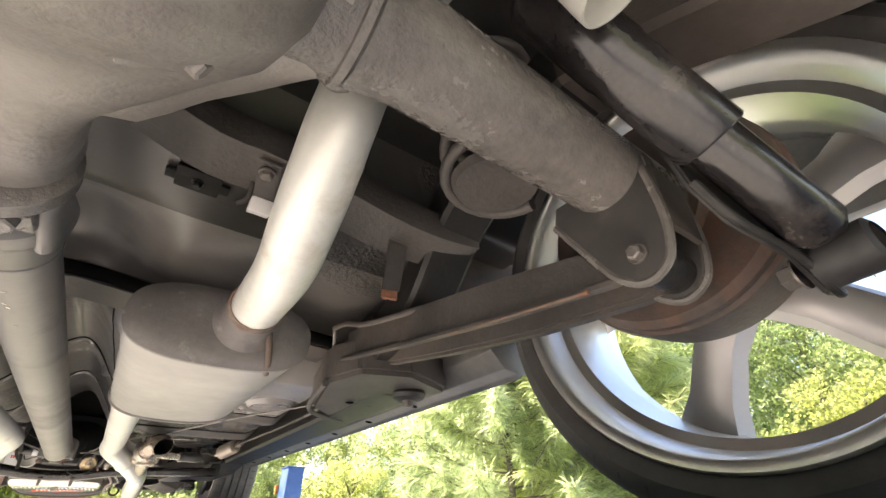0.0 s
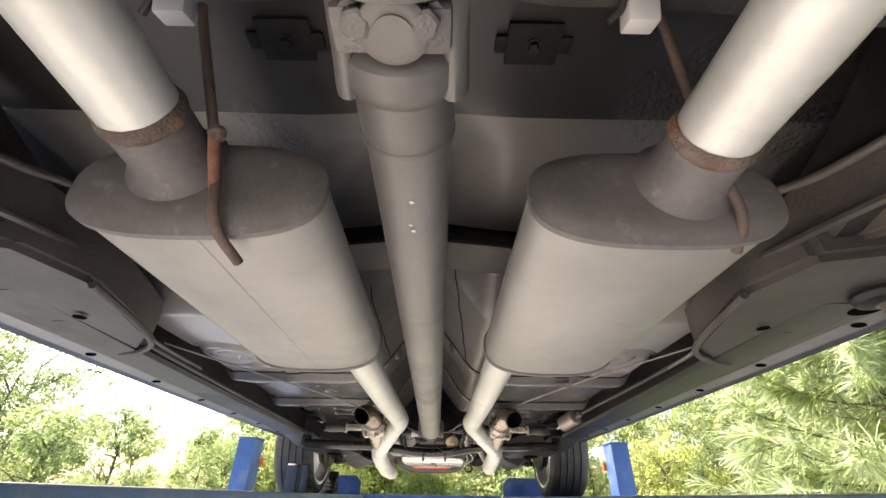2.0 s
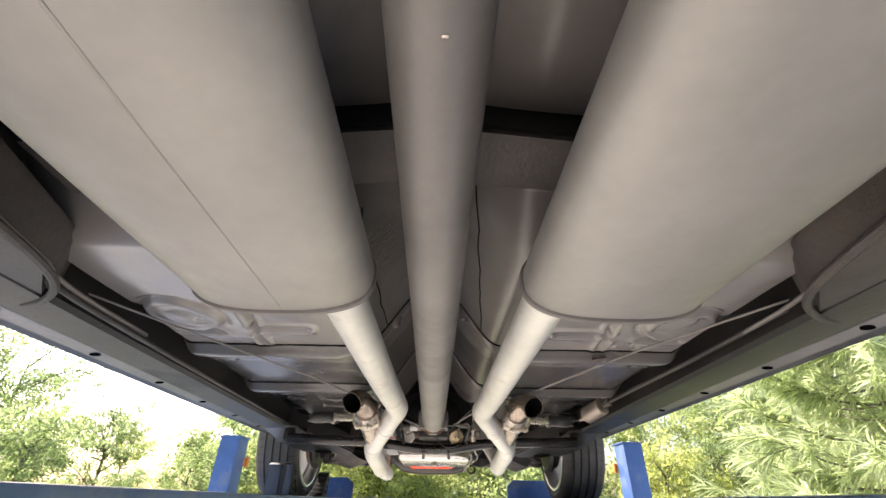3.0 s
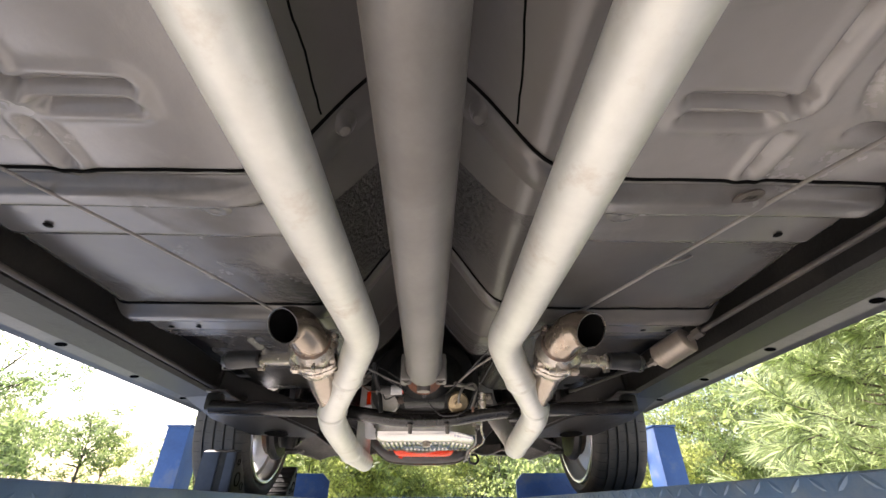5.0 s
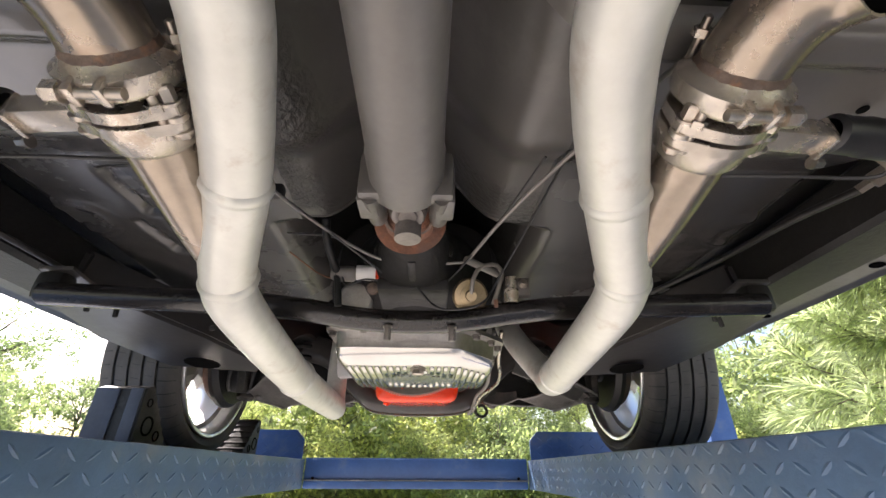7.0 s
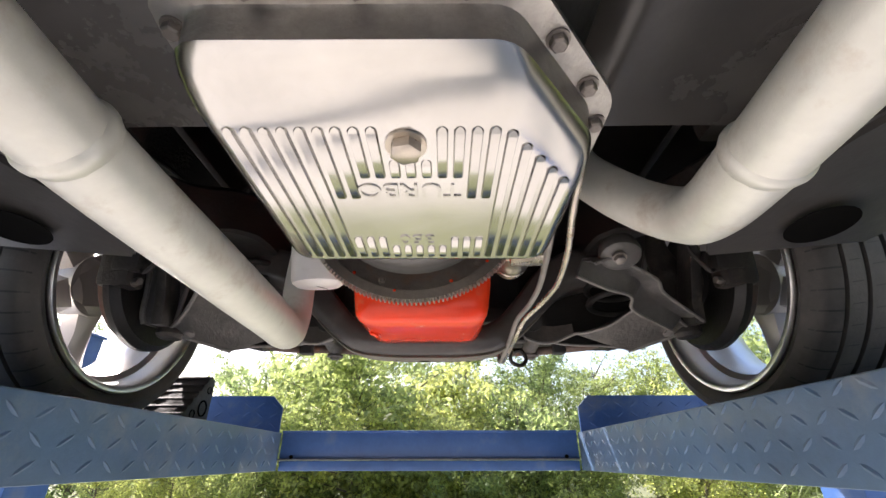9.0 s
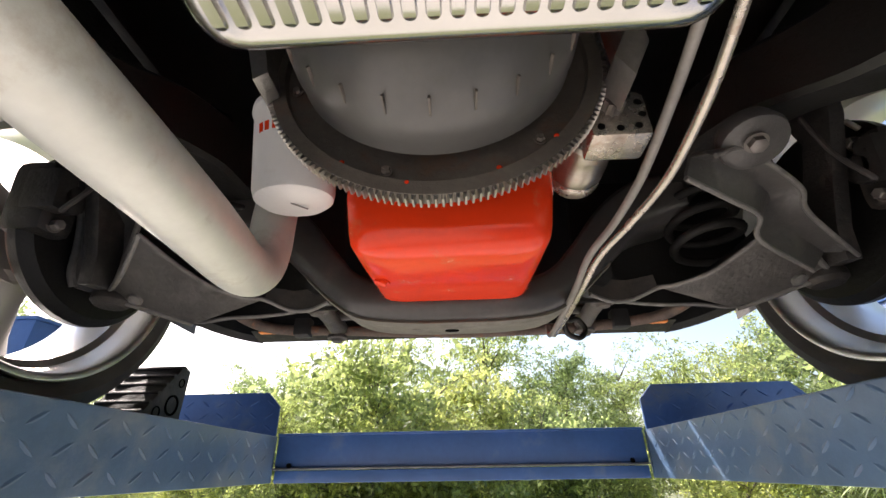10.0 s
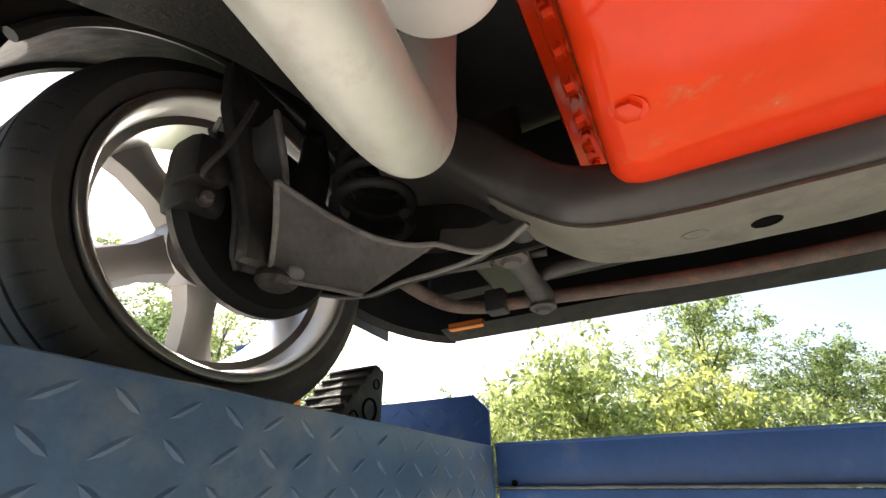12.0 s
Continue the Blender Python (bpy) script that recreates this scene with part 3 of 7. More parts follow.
def wheel(x_in, y, r_t, r_r, side, width=0.22, turn0=0.0, spoke_n=5, label=""):
    """Tyre, rim and five spokes; x_in is the inner face, side the way out."""
    w = thing("wheel", (x_in + side * width / 2, y, RUN_TOP), label, "wheel", "car wheels")
    o = Vector((x_in, y, RUN_TOP + r_t - 0.011))
    ax = (side, 0, 0)
    prof = [(0.030, r_r + 0.004), (0.016, r_r + 0.011), (0.008, r_r + 0.0155), (0.0, r_r + 0.026), (-0.004, (r_r + r_t) / 2), (0.0, r_t - 0.028), (0.007, r_t - 0.014), (0.02, r_t - 0.004)]
    g = 0.007
    for a in (0.045, 0.085, 0.125, 0.165):
        a *= width / 0.22
        prof += [(a - 0.0045, r_t), (a - 0.0035, r_t - g), (a + 0.0035, r_t - g), (a + 0.0045, r_t)]
    prof += [(width - s, r) for s, r in prof[7::-1]]
    seg = 144
    bm = lathe(prof, o, ax, seg=seg)
    part("tyre", bm, M["rubber"], w, "worn black tyre with straight tread grooves", sharp=30)
    # cross sipes on the shoulders and ribs
    sip = bmesh.new()
    for k in range(52):
        a = 2 * math.pi * (k + 0.5) / 52
        q = Vector((0, math.sin(a), math.cos(a)))
        t = Vector((0, math.cos(a), -math.sin(a)))
        for us, off, hw in (((0.002, 0.008, 0.02, 0.04), 0, 0.0016), ((width - 0.002, width - 0.008, width - 0.02, width - 0.04), 0.3, 0.0016), ((0.093, 0.113), 0.5, 0.0008), ((0.053, 0.073), 0.8, 0.0008), ((0.137, 0.155), 0.2, 0.0008)):
            row = []
            for m, u in enumerate(us):
                edge = min(u, width - u)
                drop = float(np.interp(edge, (0.0, 0.007, 0.02, 0.045), (0.028, 0.014, 0.004, 0.0)))
                p = o + Vector((side * u, 0, 0)) + q * (r_t - drop + 0.0008) + t * (off * 0.02 + 0.006 * m / len(us))
                row.append((sip.verts.new(p - t * hw), sip.verts.new(p + t * hw)))
            for (a0, a1), (b0, b1) in zip(row, row[1:]):
                sip.faces.new((a0, a1, b1, b0))
    tagged(part("sipe_relief", sip, M["black"], w), kind="stuff")
    rim = part("rim", lathe([(0.003, r_r + 0.0125), (0.0, r_r + 0.01), (0.0, r_r + 0.002), (0.005, r_r - 0.003), (0.03, r_r - 0.008), (0.055, r_r - 0.013), (0.062, r_r - 0.026),
                              (0.12, r_r - 0.032), (0.17, r_r - 0.03), (0.185, r_r - 0.012), (width - 0.012, r_r - 0.006), (width - 0.004, r_r + 0.004), (width - 0.004, r_r + 0.011), (width - 0.012, r_r + 0.012), (width - 0.02, r_r + 0.001), (0.13, r_r - 0.016), (0.062, r_r - 0.012), (0.05, r_r - 0.004), (0.02, r_r + 0.001), (0.008, r_r + 0.005), (0.0075, r_r + 0.0125)],
                             o, ax, seg=96, close=True), M["alloy"], w, "polished alloy rim", sharp=50)
    # spokes: tapered, hollow-backed blades from hub to rim
    for k in range(spoke_n):
        a = turn0 + 2 * math.pi * k / spoke_n
        q = Vector((0, math.sin(a), math.cos(a)))
        t = Vector((0, math.cos(a), -math.sin(a)))
        xs = Vector((side, 0, 0))
        rings = []
        for f, hw, dep, out in ((0.0, 0.05, 0.035, 0.150), (0.35, 0.034, 0.034, 0.165), (0.7, 0.037, 0.034, 0.18), (1.0, 0.056, 0.03, 0.188)):
            c = o + q * (0.05 + f * (r_r - 0.066)) + xs * out
            rings.append([c - t * hw, c - t * hw * 0.75 - xs * dep * 0.8, c - t * hw * 0.35 - xs * dep, c + t * hw * 0.35 - xs * dep, c + t * hw * 0.75 - xs * dep * 0.8, c + t * hw, c + t * hw * 0.6 + xs * 0.012, c - t * hw * 0.6 + xs * 0.012])
        bm = loft(rings)
        bmesh.ops.recalc_face_normals(bm, faces=bm.faces)
        part("spoke", bm, M["alloy_face"], rim, "cast alloy spoke")
    part("hub", lathe([(0.12, 0.0), (0.12, 0.075), (0.15, 0.082), (0.19, 0.07), (0.2, 0.0)], o, ax, seg=40), M["alloy_face"], w)
    return w


for side in (-1, 1):
    wheel(side * 0.682 - 0.008, FRONT_Y, *TYRE["front"], side, 0.215, 0.35, label="front wheel with a low-profile tyre and polished five-spoke alloy rim")
    wheel(side * 0.66, REAR_Y, *TYRE["rear"], side, 0.25, 0.15, label="rear wheel with a wide tyre and polished five-spoke alloy rim")

# ---- body underside ----
under = thing("car_body_underside", (0, 1.5, 1.95), "dark undercoated floor pan and sills of an old coupe, stained", "car body")


GROOVES = [(Vector(a), Vector(b)) for a, b in (((0.333, 1.09), (0.349, 1.152)), ((0.349, 1.152), (0.24, 1.17)), ((0.345, 1.182), (0.255, 1.203)), ((0.36, 1.199), (0.372, 1.309)), ((0.372, 1.309), (0.265, 1.31)), ((0.352, 1.33), (0.27, 1.33)),
                                               ((0.385, 1.355), (0.388, 1.41)), ((0.453, 1.345), (0.54, 1.345)), ((0.33, 0.98), (0.333, 1.05)), ((0.25, 1.06), (0.32, 1.055)))]


TOE_RIBS = [(Vector(a), Vector(b)) for a, b in (((0.437, 2.089), (0.355, 2.079)), ((0.437, 2.1), (0.43, 2.188)), ((0.43, 2.188), (0.365, 2.204)), ((0.467, 2.227), (0.453, 2.325)), ((0.453, 2.325), (0.37, 2.33)))]


MOUTH = 2.19


def floor_z(x, y):
    ax = abs(x + 0.005)
    z = 1.982
    z += 0.03 * step(y, 1.97, 2.05)
    # kick-up over the rear axle
    up = 1 - step(y, 0.86, 1.0)
    z += 0.14 * up
    z += 0.16 * (1 - step(y, 0.30, 0.42))
    # rounded tunnel over the driveshaft, wider and higher towards the gearbox
    open_ = step(y, MOUTH, MOUTH + 0.03)
    z += (0.14 - 0.075 * up + 0.11 * open_) * (1 - step(ax, 0.0, 0.15 + 0.1 * open_)) * step(y, 0.55, 0.75)
    # footwell gutter toward the sills
    z += 0.05 * step(ax, 0.56, 0.62)
    # stiffening grooves pressed in the pan
    if 0.95 < y < 1.46 and 0.2 < ax < 0.6:
        q = Vector((ax, y))
        for a, b in GROOVES:
            t = max(0.0, min(1.0, (q - a).dot(b - a) / (b - a).length_squared))
            d = (q - a - (b - a) * t).length
            z += 0.0115 * math.exp(-(d / 0.0065) ** 2) - 0.004 * math.exp(-((d - 0.015) / 0.007) ** 2)
        d = math.hypot((ax - 0.495), (y - 1.255) * 0.9)
        z += 0.007 * math.exp(-((d - 0.075) / 0.007) ** 2) - 0.006 * math.exp(-((d - 0.058) / 0.01) ** 2)
    if 2.05 < y < 2.5 and 0.2 < ax < 0.6:
        q = Vector((ax, y))
        for a, b in TOE_RIBS:
            t = max(0.0, min(1.0, (q - a).dot(b - a) / (b - a).length_squared))
            z += 0.009 * math.exp(-((q - a - (b - a) * t).length / 0.008) ** 2)
    # floor plugs
    for px, py in ((0.462, 1.229), (-0.497, 1.25), (0.555, 2.21), (-0.555, 2.21)):
        d = math.hypot(x - px, y - py)
        z -= 0.006 * math.exp(-((d - 0.042) / 0.008) ** 2) + (0.004 if d < 0.036 else 0)
    return z + 0.0025 * noise.noise((x * 7, y * 7, 0.3))


def pan(name, xa, xb, ya, yb, cell, material, label):
    """A stretch of the floor as one pressed sheet."""
    part(name, bumps(int((xb - xa) / cell), int((yb - ya) / cell), lambda u, v: (xa + u * (xb - xa), ya + v * (yb - ya), floor_z(xa + u * (xb - xa), ya + v * (yb - ya)))), material, under, label, sharp=60)


# these two rear stretches are coloured black for the shade of the voids round the axle
pan("trunk_floor_pan", -0.75, 0.75, -0.9, 0.35, 0.02, M["valance"], "floor over the axle, blackened as a shaded void")
pan("rear_floor_pan", -0.75, 0.75, 0.35, 0.60, 0.01, M["rear_floor"], "rear floor ahead of the axle, blackened as a shaded opening")
pan("kick_up_panel", -0.75, 0.75, 0.60, 0.93, 0.009, M["kick_up"], "grey-brown mottled sloping floor panel")
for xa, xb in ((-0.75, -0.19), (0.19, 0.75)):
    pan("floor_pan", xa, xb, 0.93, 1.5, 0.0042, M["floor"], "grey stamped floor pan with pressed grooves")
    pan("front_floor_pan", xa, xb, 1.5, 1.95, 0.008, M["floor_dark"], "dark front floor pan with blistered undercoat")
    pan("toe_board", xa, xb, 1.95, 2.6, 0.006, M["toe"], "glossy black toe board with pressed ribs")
# tunnel tone is below the floor's to carry the shade round the shaft
pan("tunnel", -0.19, 0.19, 0.93, 1.5, 0.006, M["tunnel"], "transmission tunnel with its shade in the colour")
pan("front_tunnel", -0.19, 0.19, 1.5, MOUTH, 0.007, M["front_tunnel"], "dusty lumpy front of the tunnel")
# roof sheet in near-black, so the shade above the gearbox is in its colour
pan("tunnel_roof", -0.19, 0.19, MOUTH, 2.6, 0.012, M["valance"], "tunnel roof blackened as the shaded space above the gearbox tail")
# the tunnel's rolled front edge, arching over the shaft's joint
rim = [(x, MOUTH, floor_z(x, MOUTH - 0.004) + 0.003) for x in np.linspace(-0.18, 0.18, 49)]
part("tunnel_rim", tube(rim, 0.0045, seg=8, curved=False), M["front_tunnel"], under, "rolled edge of the tunnel mouth")
# cross seams of the floor pan, swept back over the tunnel
def sweep(x):
    return 0.062 * math.exp(-(x / 0.15) ** 4)


for y, z in ((1.428, 1.972), (1.8, 1.972)):
    seam = []
    for k in range(141):
        x = -0.6 + 1.2 * k / 140
        yy = y - 0.006 - sweep(x) + 0.003 * noise.noise((x * 14, y, 0.5))
        seam.append((x, yy, floor_z(x, yy) - 0.001 + 0.0015 * noise.noise((x * 30, y, 2.0))))
    part("floor_seam", tube(seam, 0.0022, seg=8, curved=False), M["hole"], under, "dark open seam across the floor")
    for sx in (-1, 1):
        x0, x1 = sorted((sx * 0.17, sx * 0.6))

        def brace(u, v, y=y, x0=x0, x1=x1, sx=sx):
            """One pressed brace: a rounded bead behind the seam, then a flat flange."""
            x = x0 + u * (x1 - x0)
            w = 0.13 * v
            inner = step(abs(x), 0.17, 0.24)
            h = 0.0165 * step(w, 0.001, 0.014) * (1 - step(w, 0.034, 0.056)) + 0.004 * step(w, 0.001, 0.02) * (1 - step(w, 0.118, 0.13))
            yy = y + 0.001 - sweep(x) + w
            return (x, yy, floor_z(x, yy) - (0.001 + h * (0.35 + 0.65 * inner)) * (0.15 + 0.85 * step(abs(x), 0.17, 0.2)) + 0.0012 * noise.noise((x * 18, w * 18, y)))
        part("floor_brace", bumps(56, 30, brace), M["floor_mid"], under, "pressed floor brace", sharp=60)
        hz = floor_z(sx * 0.5, y + 0.1) - 0.0065
        for hx in ((0.474, 0.53) if y > 1.7 else (0.5,)):
            part("brace_hole", lathe([(0, 0.006), (0.0008, 0.0055), (0.0008, 0)], (sx * hx, y + 0.1, hz), (0, 0, -1), seg=14), M["hole"], under)
        if y < 1.7:
            part("brace_dent", lathe([(0.0005, 0.02), (0.0025, 0.016), (0.003, 0.009), (0.001, 0.004), (0.0005, 0)], (sx * 0.262, y + 0.06, floor_z(sx * 0.262, y + 0.06) - 0.005), (0, 0.2, -1), seg=18), M["floor_mid"], under, "small dent in the brace")
    if y < 1.7:
        part("clip_tab", lathe([(0, 0.006), (0.0, 0.016), (0.003, 0.017), (0.004, 0.008)], (0.388, y + 0.004, z - 0.006), (0.1, 0.1, -1), seg=18), M["frame_dusty"], under, "small round tab on the seam")

    def band(u, v, y=y):
        x, w = -0.2 + 0.4 * u, 0.06 * v
        w -= 0.002 + sweep(x)
        return (x, y + w, floor_z(x, y + w) - 0.007 * step(v, 0.0, 0.3) * (1 - step(v, 0.5, 1.0)) * (1 - step(abs(x), 0.14, 0.2)) + 0.001)
    part("tunnel_brace", bumps(60, 14, band), M["tunnel"], under, "pressed brace arching over the tunnel", sharp=60)
for sx in (-1, 1):
    pts = []
    for k in range(40):
        y = 0.96 + 0.405 * k / 39
        x = sx * ((0.108 if sx < 0 else 0.105 - 0.11 * (1.365 - y)) + 0.003 * noise.noise((y * 18, sx, 0)) + 0.0012 * noise.noise((y * 70, sx, 3)))
        pts.append((x, y, floor_z(x, y) - 0.0005))
    part("sealer_crack", tube(pts, 0.0013, seg=6, curved=False), M["hole"], under, "dark crack in the seam sealer")
    q = Vector((-0.093, 1.394, 0) if sx < 0 else (0.071, 1.388, 0))
    q.z = floor_z(q.x, q.y) - 0.003
    part("tunnel_bolt", lathe([(-0.004, 0.019), (0.001, 0.016), (0.004, 0.0125), (0.008, 0.0095), (0.012, 0.0085), (0.0145, 0.006), (0.015, 0)], q, (-sx * 0.45, -0.1, -1), seg=14), M["tunnel"], under, "bolt head caked in undercoat")
for sx in (-1, 1):
    # rocker sill: a long folded section with a hanging pinch weld
    prof = [(sx * 0.72, 1.985), (sx * 0.755, 1.952), (sx * 0.79, 1.946), (sx * 0.80, 1.938), (sx * 0.806, 1.946), (sx * 0.86, 1.968), (sx * 0.895, 2.02), (sx * 0.9, 2.2), (sx * 0.72, 2.2)]
    part("rocker_sill", prism(prof, "y", 0.52, 2.64, 0.003), M["body"], under, "painted steel sill with a pinch weld")
    for k in range(7):
        part("drain_hole", lathe([(0, 0.011), (0.0008, 0.011), (0.0008, 0)], (sx * 0.773, 0.9 + 0.26 * k, 1.9485), (sx * -0.17, 0, -1), seg=14), M["hole"], under)
    # outer quarter and fender walls, closing the body above
    part("quarter_panel", box((sx * 0.91, -0.42, 2.3), (0.03, 0.9, 0.5), 0.01), M["body"], under)
    part("wheel_house", bumps(24, 8, lambda u, v, s=sx: (s * (0.56 + 0.36 * v), REAR_Y + 0.42 * math.cos(math.pi * u), 2.08 + 0.34 * math.sin(math.pi * u))), M["drum"], under, "brown dusty wheel house")
    part("fender_well", bumps(24, 8, lambda u, v, s=sx: (s * (0.696 + 0.204 * v), FRONT_Y + 0.362 * math.cos(radians(32 + 136 * u)), 1.985 + 0.035 * v + (0.302 + 0.03 * v) * math.sin(radians(32 + 136 * u)))), M["valance"], under)
    part("inner_wheel_house", bumps(24, 4, lambda u, v, s=sx: (s * (0.694 - 0.05 * v), FRONT_Y + (0.362 + 0.25 * v) * math.cos(radians(30 + 138 * u)), 1.985 + (0.302 + 0.3 * v) * math.sin(radians(30 + 138 * u)))), M["rear_floor"], under, "grey inner panel of the wheel house")
    part("wheel_house_flange", tube([(sx * 0.69, FRONT_Y + 0.364 * math.cos(radians(a)), 1.985 + 0.304 * math.sin(radians(a))) for a in range(24, 169, 12)], 0.009, seg=8), M["frame_gloss"], under, "turned edge of the wheel house")
    part("fender_panel", bumps(24, 4, lambda u, v, s=sx: (s * (0.905 + 0.01 * v), FRONT_Y + (0.36 + 0.35 * v) * math.cos(math.pi * u), 2.02 + (0.33 + 0.35 * v) * math.sin(math.pi * u))), M["frame_dusty"], under, "dark painted fender above the wheel arch")
    rings = []
    for k in range(9):
        a = radians(90 * k / 8)
        x, y = sx * (0.7 + 0.21 * math.sin(a)), 3.58 + 0.3 * math.cos(a)
        rings.append([(x, y, 2.0 + 0.05 * k / 8), (x * 0.97, y - 0.02, 2.015 + 0.05 * k / 8), (x * 0.97, y - 0.02, 2.4), (x, y, 2.4)])
    part("front_fender", loft(rings), M["valance"], under, "dark rounded fender corner")
    part("fender_lip", tube([(sx * 0.9, FRONT_Y + 0.36 * math.cos(radians(a)), 2.02 + 0.33 * math.sin(radians(a))) for a in range(0, 181, 12)], 0.012, seg=8), M["frame_gloss"], under, "rolled wheel-arch lip")
    part("cowl_side", box((sx * 0.66, 2.62, 2.2), (0.5, 0.05, 0.36), 0.01), M["frame"], under)
part("trunk_floor", box((0, -0.45, 2.31), (1.8, 1.0, 0.02), 0.004), M["frame"], under)
part("rear_valance", prism([(-0.95, 2.12), (-0.98, 2.2), (-0.98, 2.5), (-0.93, 2.5), (-0.93, 2.2)], "x", -0.9, 0.9, 0.003), M["body"], under)
part("firewall", box((0, 2.55, 2.32), (1.5, 0.04, 0.56), 0.01), M["frame"], under)
part("hood", box((0, 3.3, 2.62), (1.8, 1.5, 0.02), 0.005), M["frame"], under)
for sx in (-1, 1):
    part("inner_fender", box((sx * 0.52, 3.25, 2.42), (0.02, 1.3, 0.4), 0.004), M["frame"], under)
part("front_valance", prism([(3.78, 2.015), (3.86, 1.998), (3.9, 2.02), (3.93, 2.3), (3.9, 2.3), (3.86, 2.03)], "x", -0.7, 0.7, 0.003), M["valance"], under, "thin front valance below the bumper")
part("radiator_support", box((0, 3.66, 2.08), (1.3, 0.05, 0.06), 0.008), M["valance"], under)
part("radiator_wall", box((0, 3.72, 2.34), (1.4, 0.04, 0.5), 0.008), M["black"], under)

# ---- perimeter frame ----
frame_thing = thing("chassis_frame", (0, 1.5, 1.9), "black-painted box-section perimeter frame, dusty underneath", "car frame")


def rail_ring(p, w, h):
    x, y, z = p
    b = 0.008
    return [(x - w + b, y, z - h), (x + w - b, y, z - h), (x + w, y, z - h + b), (x + w, y, z + h - b), (x + w - b, y, z + h), (x - w + b, y, z + h), (x - w, y, z + h - b), (x - w, y, z - h + b)]


def rail(pts, w, h, n=8):
    return loft([rail_ring(p, w, h) for p in smooth_path(pts, n)])


for sx in (-1, 1):
    part("side_rail", rail([(sx * 0.645, 0.78, 1.98), (sx * 0.65, 1.2, 1.975), (sx * 0.65, 2.1, 1.97), (sx * 0.645, 2.4, 1.965)], 0.052, 0.045), M["frame"], frame_thing)
    part("front_torque_box", slab([(sx * 0.70, 2.30, 1.925), (sx * 0.70, 2.52, 1.895), (sx * 0.62, 2.68, 1.868), (sx * 0.41, 2.71, 1.862), (sx * 0.37, 2.64, 1.865), (sx * 0.44, 2.48, 1.885), (sx * 0.59, 2.28, 1.925)][::sx], 0.07, 0.008), M["frame_gloss"], frame_thing, "satin black flared torque box")
    part("oval_hole", lathe([(0, 0.04), (0.0006, 0.04), (0.0006, 0)], (sx * 0.512, 2.622, 1.8655), (0, -0.1, -1), seg=24), M["hole"], frame_thing, "dark oval hole in the rail")
    part("front_rail", rail([(sx * 0.44, 2.62, 1.93), (sx * 0.43, 2.74, 1.97), (sx * 0.42, 2.9, 2.06), (sx * 0.42, 3.1, 2.1), (sx * 0.42, 3.66, 2.08)], 0.045, 0.05), M["frame"], frame_thing)
    part("rear_torque_box", slab([(sx * 0.46, 0.74, 1.93), (sx * 0.52, 0.98, 1.93), (sx * 0.62, 1.1, 1.935), (sx * 0.73, 1.08, 1.94), (sx * 0.74, 0.70, 1.94), (sx * 0.60, 0.62, 1.935), (sx * 0.49, 0.64, 1.93)][::-sx], 0.08, 0.01), M["frame_dusty"], frame_thing, "dusty flared torque box")
    for hx, hy, hr in ((0.64, 0.93, 0.026), (0.69, 0.8, 0.02), (0.575, 0.87, 0.009)):
        part("torque_box_hole", lathe([(0, hr * 1.15), (0.0012, hr * 1.1), (0.0012, hr * 0.9), (0, hr * 0.88), (0, 0)], (sx * hx, hy, 1.9285 + (0.006 if hx > 0.6 else 0)), (0, 0, -1), seg=20), M["hole"], frame_thing)
    part("body_mount", lathe([(0, 0.0), (0, 0.02), (0.004, 0.034), (0.012, 0.038), (0.02, 0.036), (0.03, 0.03)], (sx * 0.66, 0.74, 1.918), (0, 0, 1), seg=28), M["rubber_soft"], frame_thing, "rubber body mount with a washer")
    part("mount_bolt", bolt((sx * 0.66, 0.74, 1.918), (0, 0, -1), 0.01, 0.012), M["bolt"], frame_thing)
    lip = [(sx * 0.46, 0.74, 1.927), (sx * 0.49, 0.9, 1.925), (sx * 0.53, 1.0, 1.926), (sx * 0.6, 1.07, 1.93), (sx * 0.66, 1.1, 1.934)]
    part("torque_box_lip", tube(lip, 0.006, seg=8), M["frame_dusty"], frame_thing)
    part("rear_rail", rail([(sx * 0.56, 0.70, 1.99), (sx * 0.54, 0.5, 2.05), (sx * 0.505, 0.3, 2.16), (sx * 0.505, 0.08, 2.2)], 0.045, 0.05), M["frame"], frame_thing)
    part("rear_rail_end", rail([(sx * 0.505, 0.08, 2.2), (sx * 0.505, -0.02, 2.168), (sx * 0.505, -0.11, 2.12), (sx * 0.505, -0.2, 2.085), (sx * 0.505, -0.4, 2.06), (sx * 0.505, -0.9, 2.06)], 0.045, 0.05), M["frame_brown"], frame_thing, "brown dusty end of the rear rail")
# rear cross member with an arched lower edge over each side
n = 40
low = []
for k in range(n + 1):
    x = -0.55 + 1.1 * k / n
    z = 2.078 + 0.05 * math.exp(-((x - 0.0) / 0.12) ** 2) - 0.012 * math.cos(abs(x) * 14) * step(abs(x), 0.1, 0.2)
    low.append((x, z))
poly = low + [(x, z + 0.05) for x, z in low[::-1]]
part("rear_cross_member", prism(poly, "y", 0.345, 0.435, 0.003), M["frame_dusty"], frame_thing, "dusty grey cross member over the axle")
# cross member behind the kick-up
part("mid_cross_member", loft([[(x, 0.836, z), (x, 0.93, z - 0.003), (x, 0.93, z + 0.035), (x, 0.836, z + 0.035)] for x, z in ((-0.5, 2.03), (-0.3, 2.042), (-0.15, 2.056), (0.0, 2.072), (0.15, 2.056), (0.3, 2.042), (0.5, 2.03))]), M["frame_dusty"], frame_thing, "dusty flat cross member over the mufflers", sharp=50)
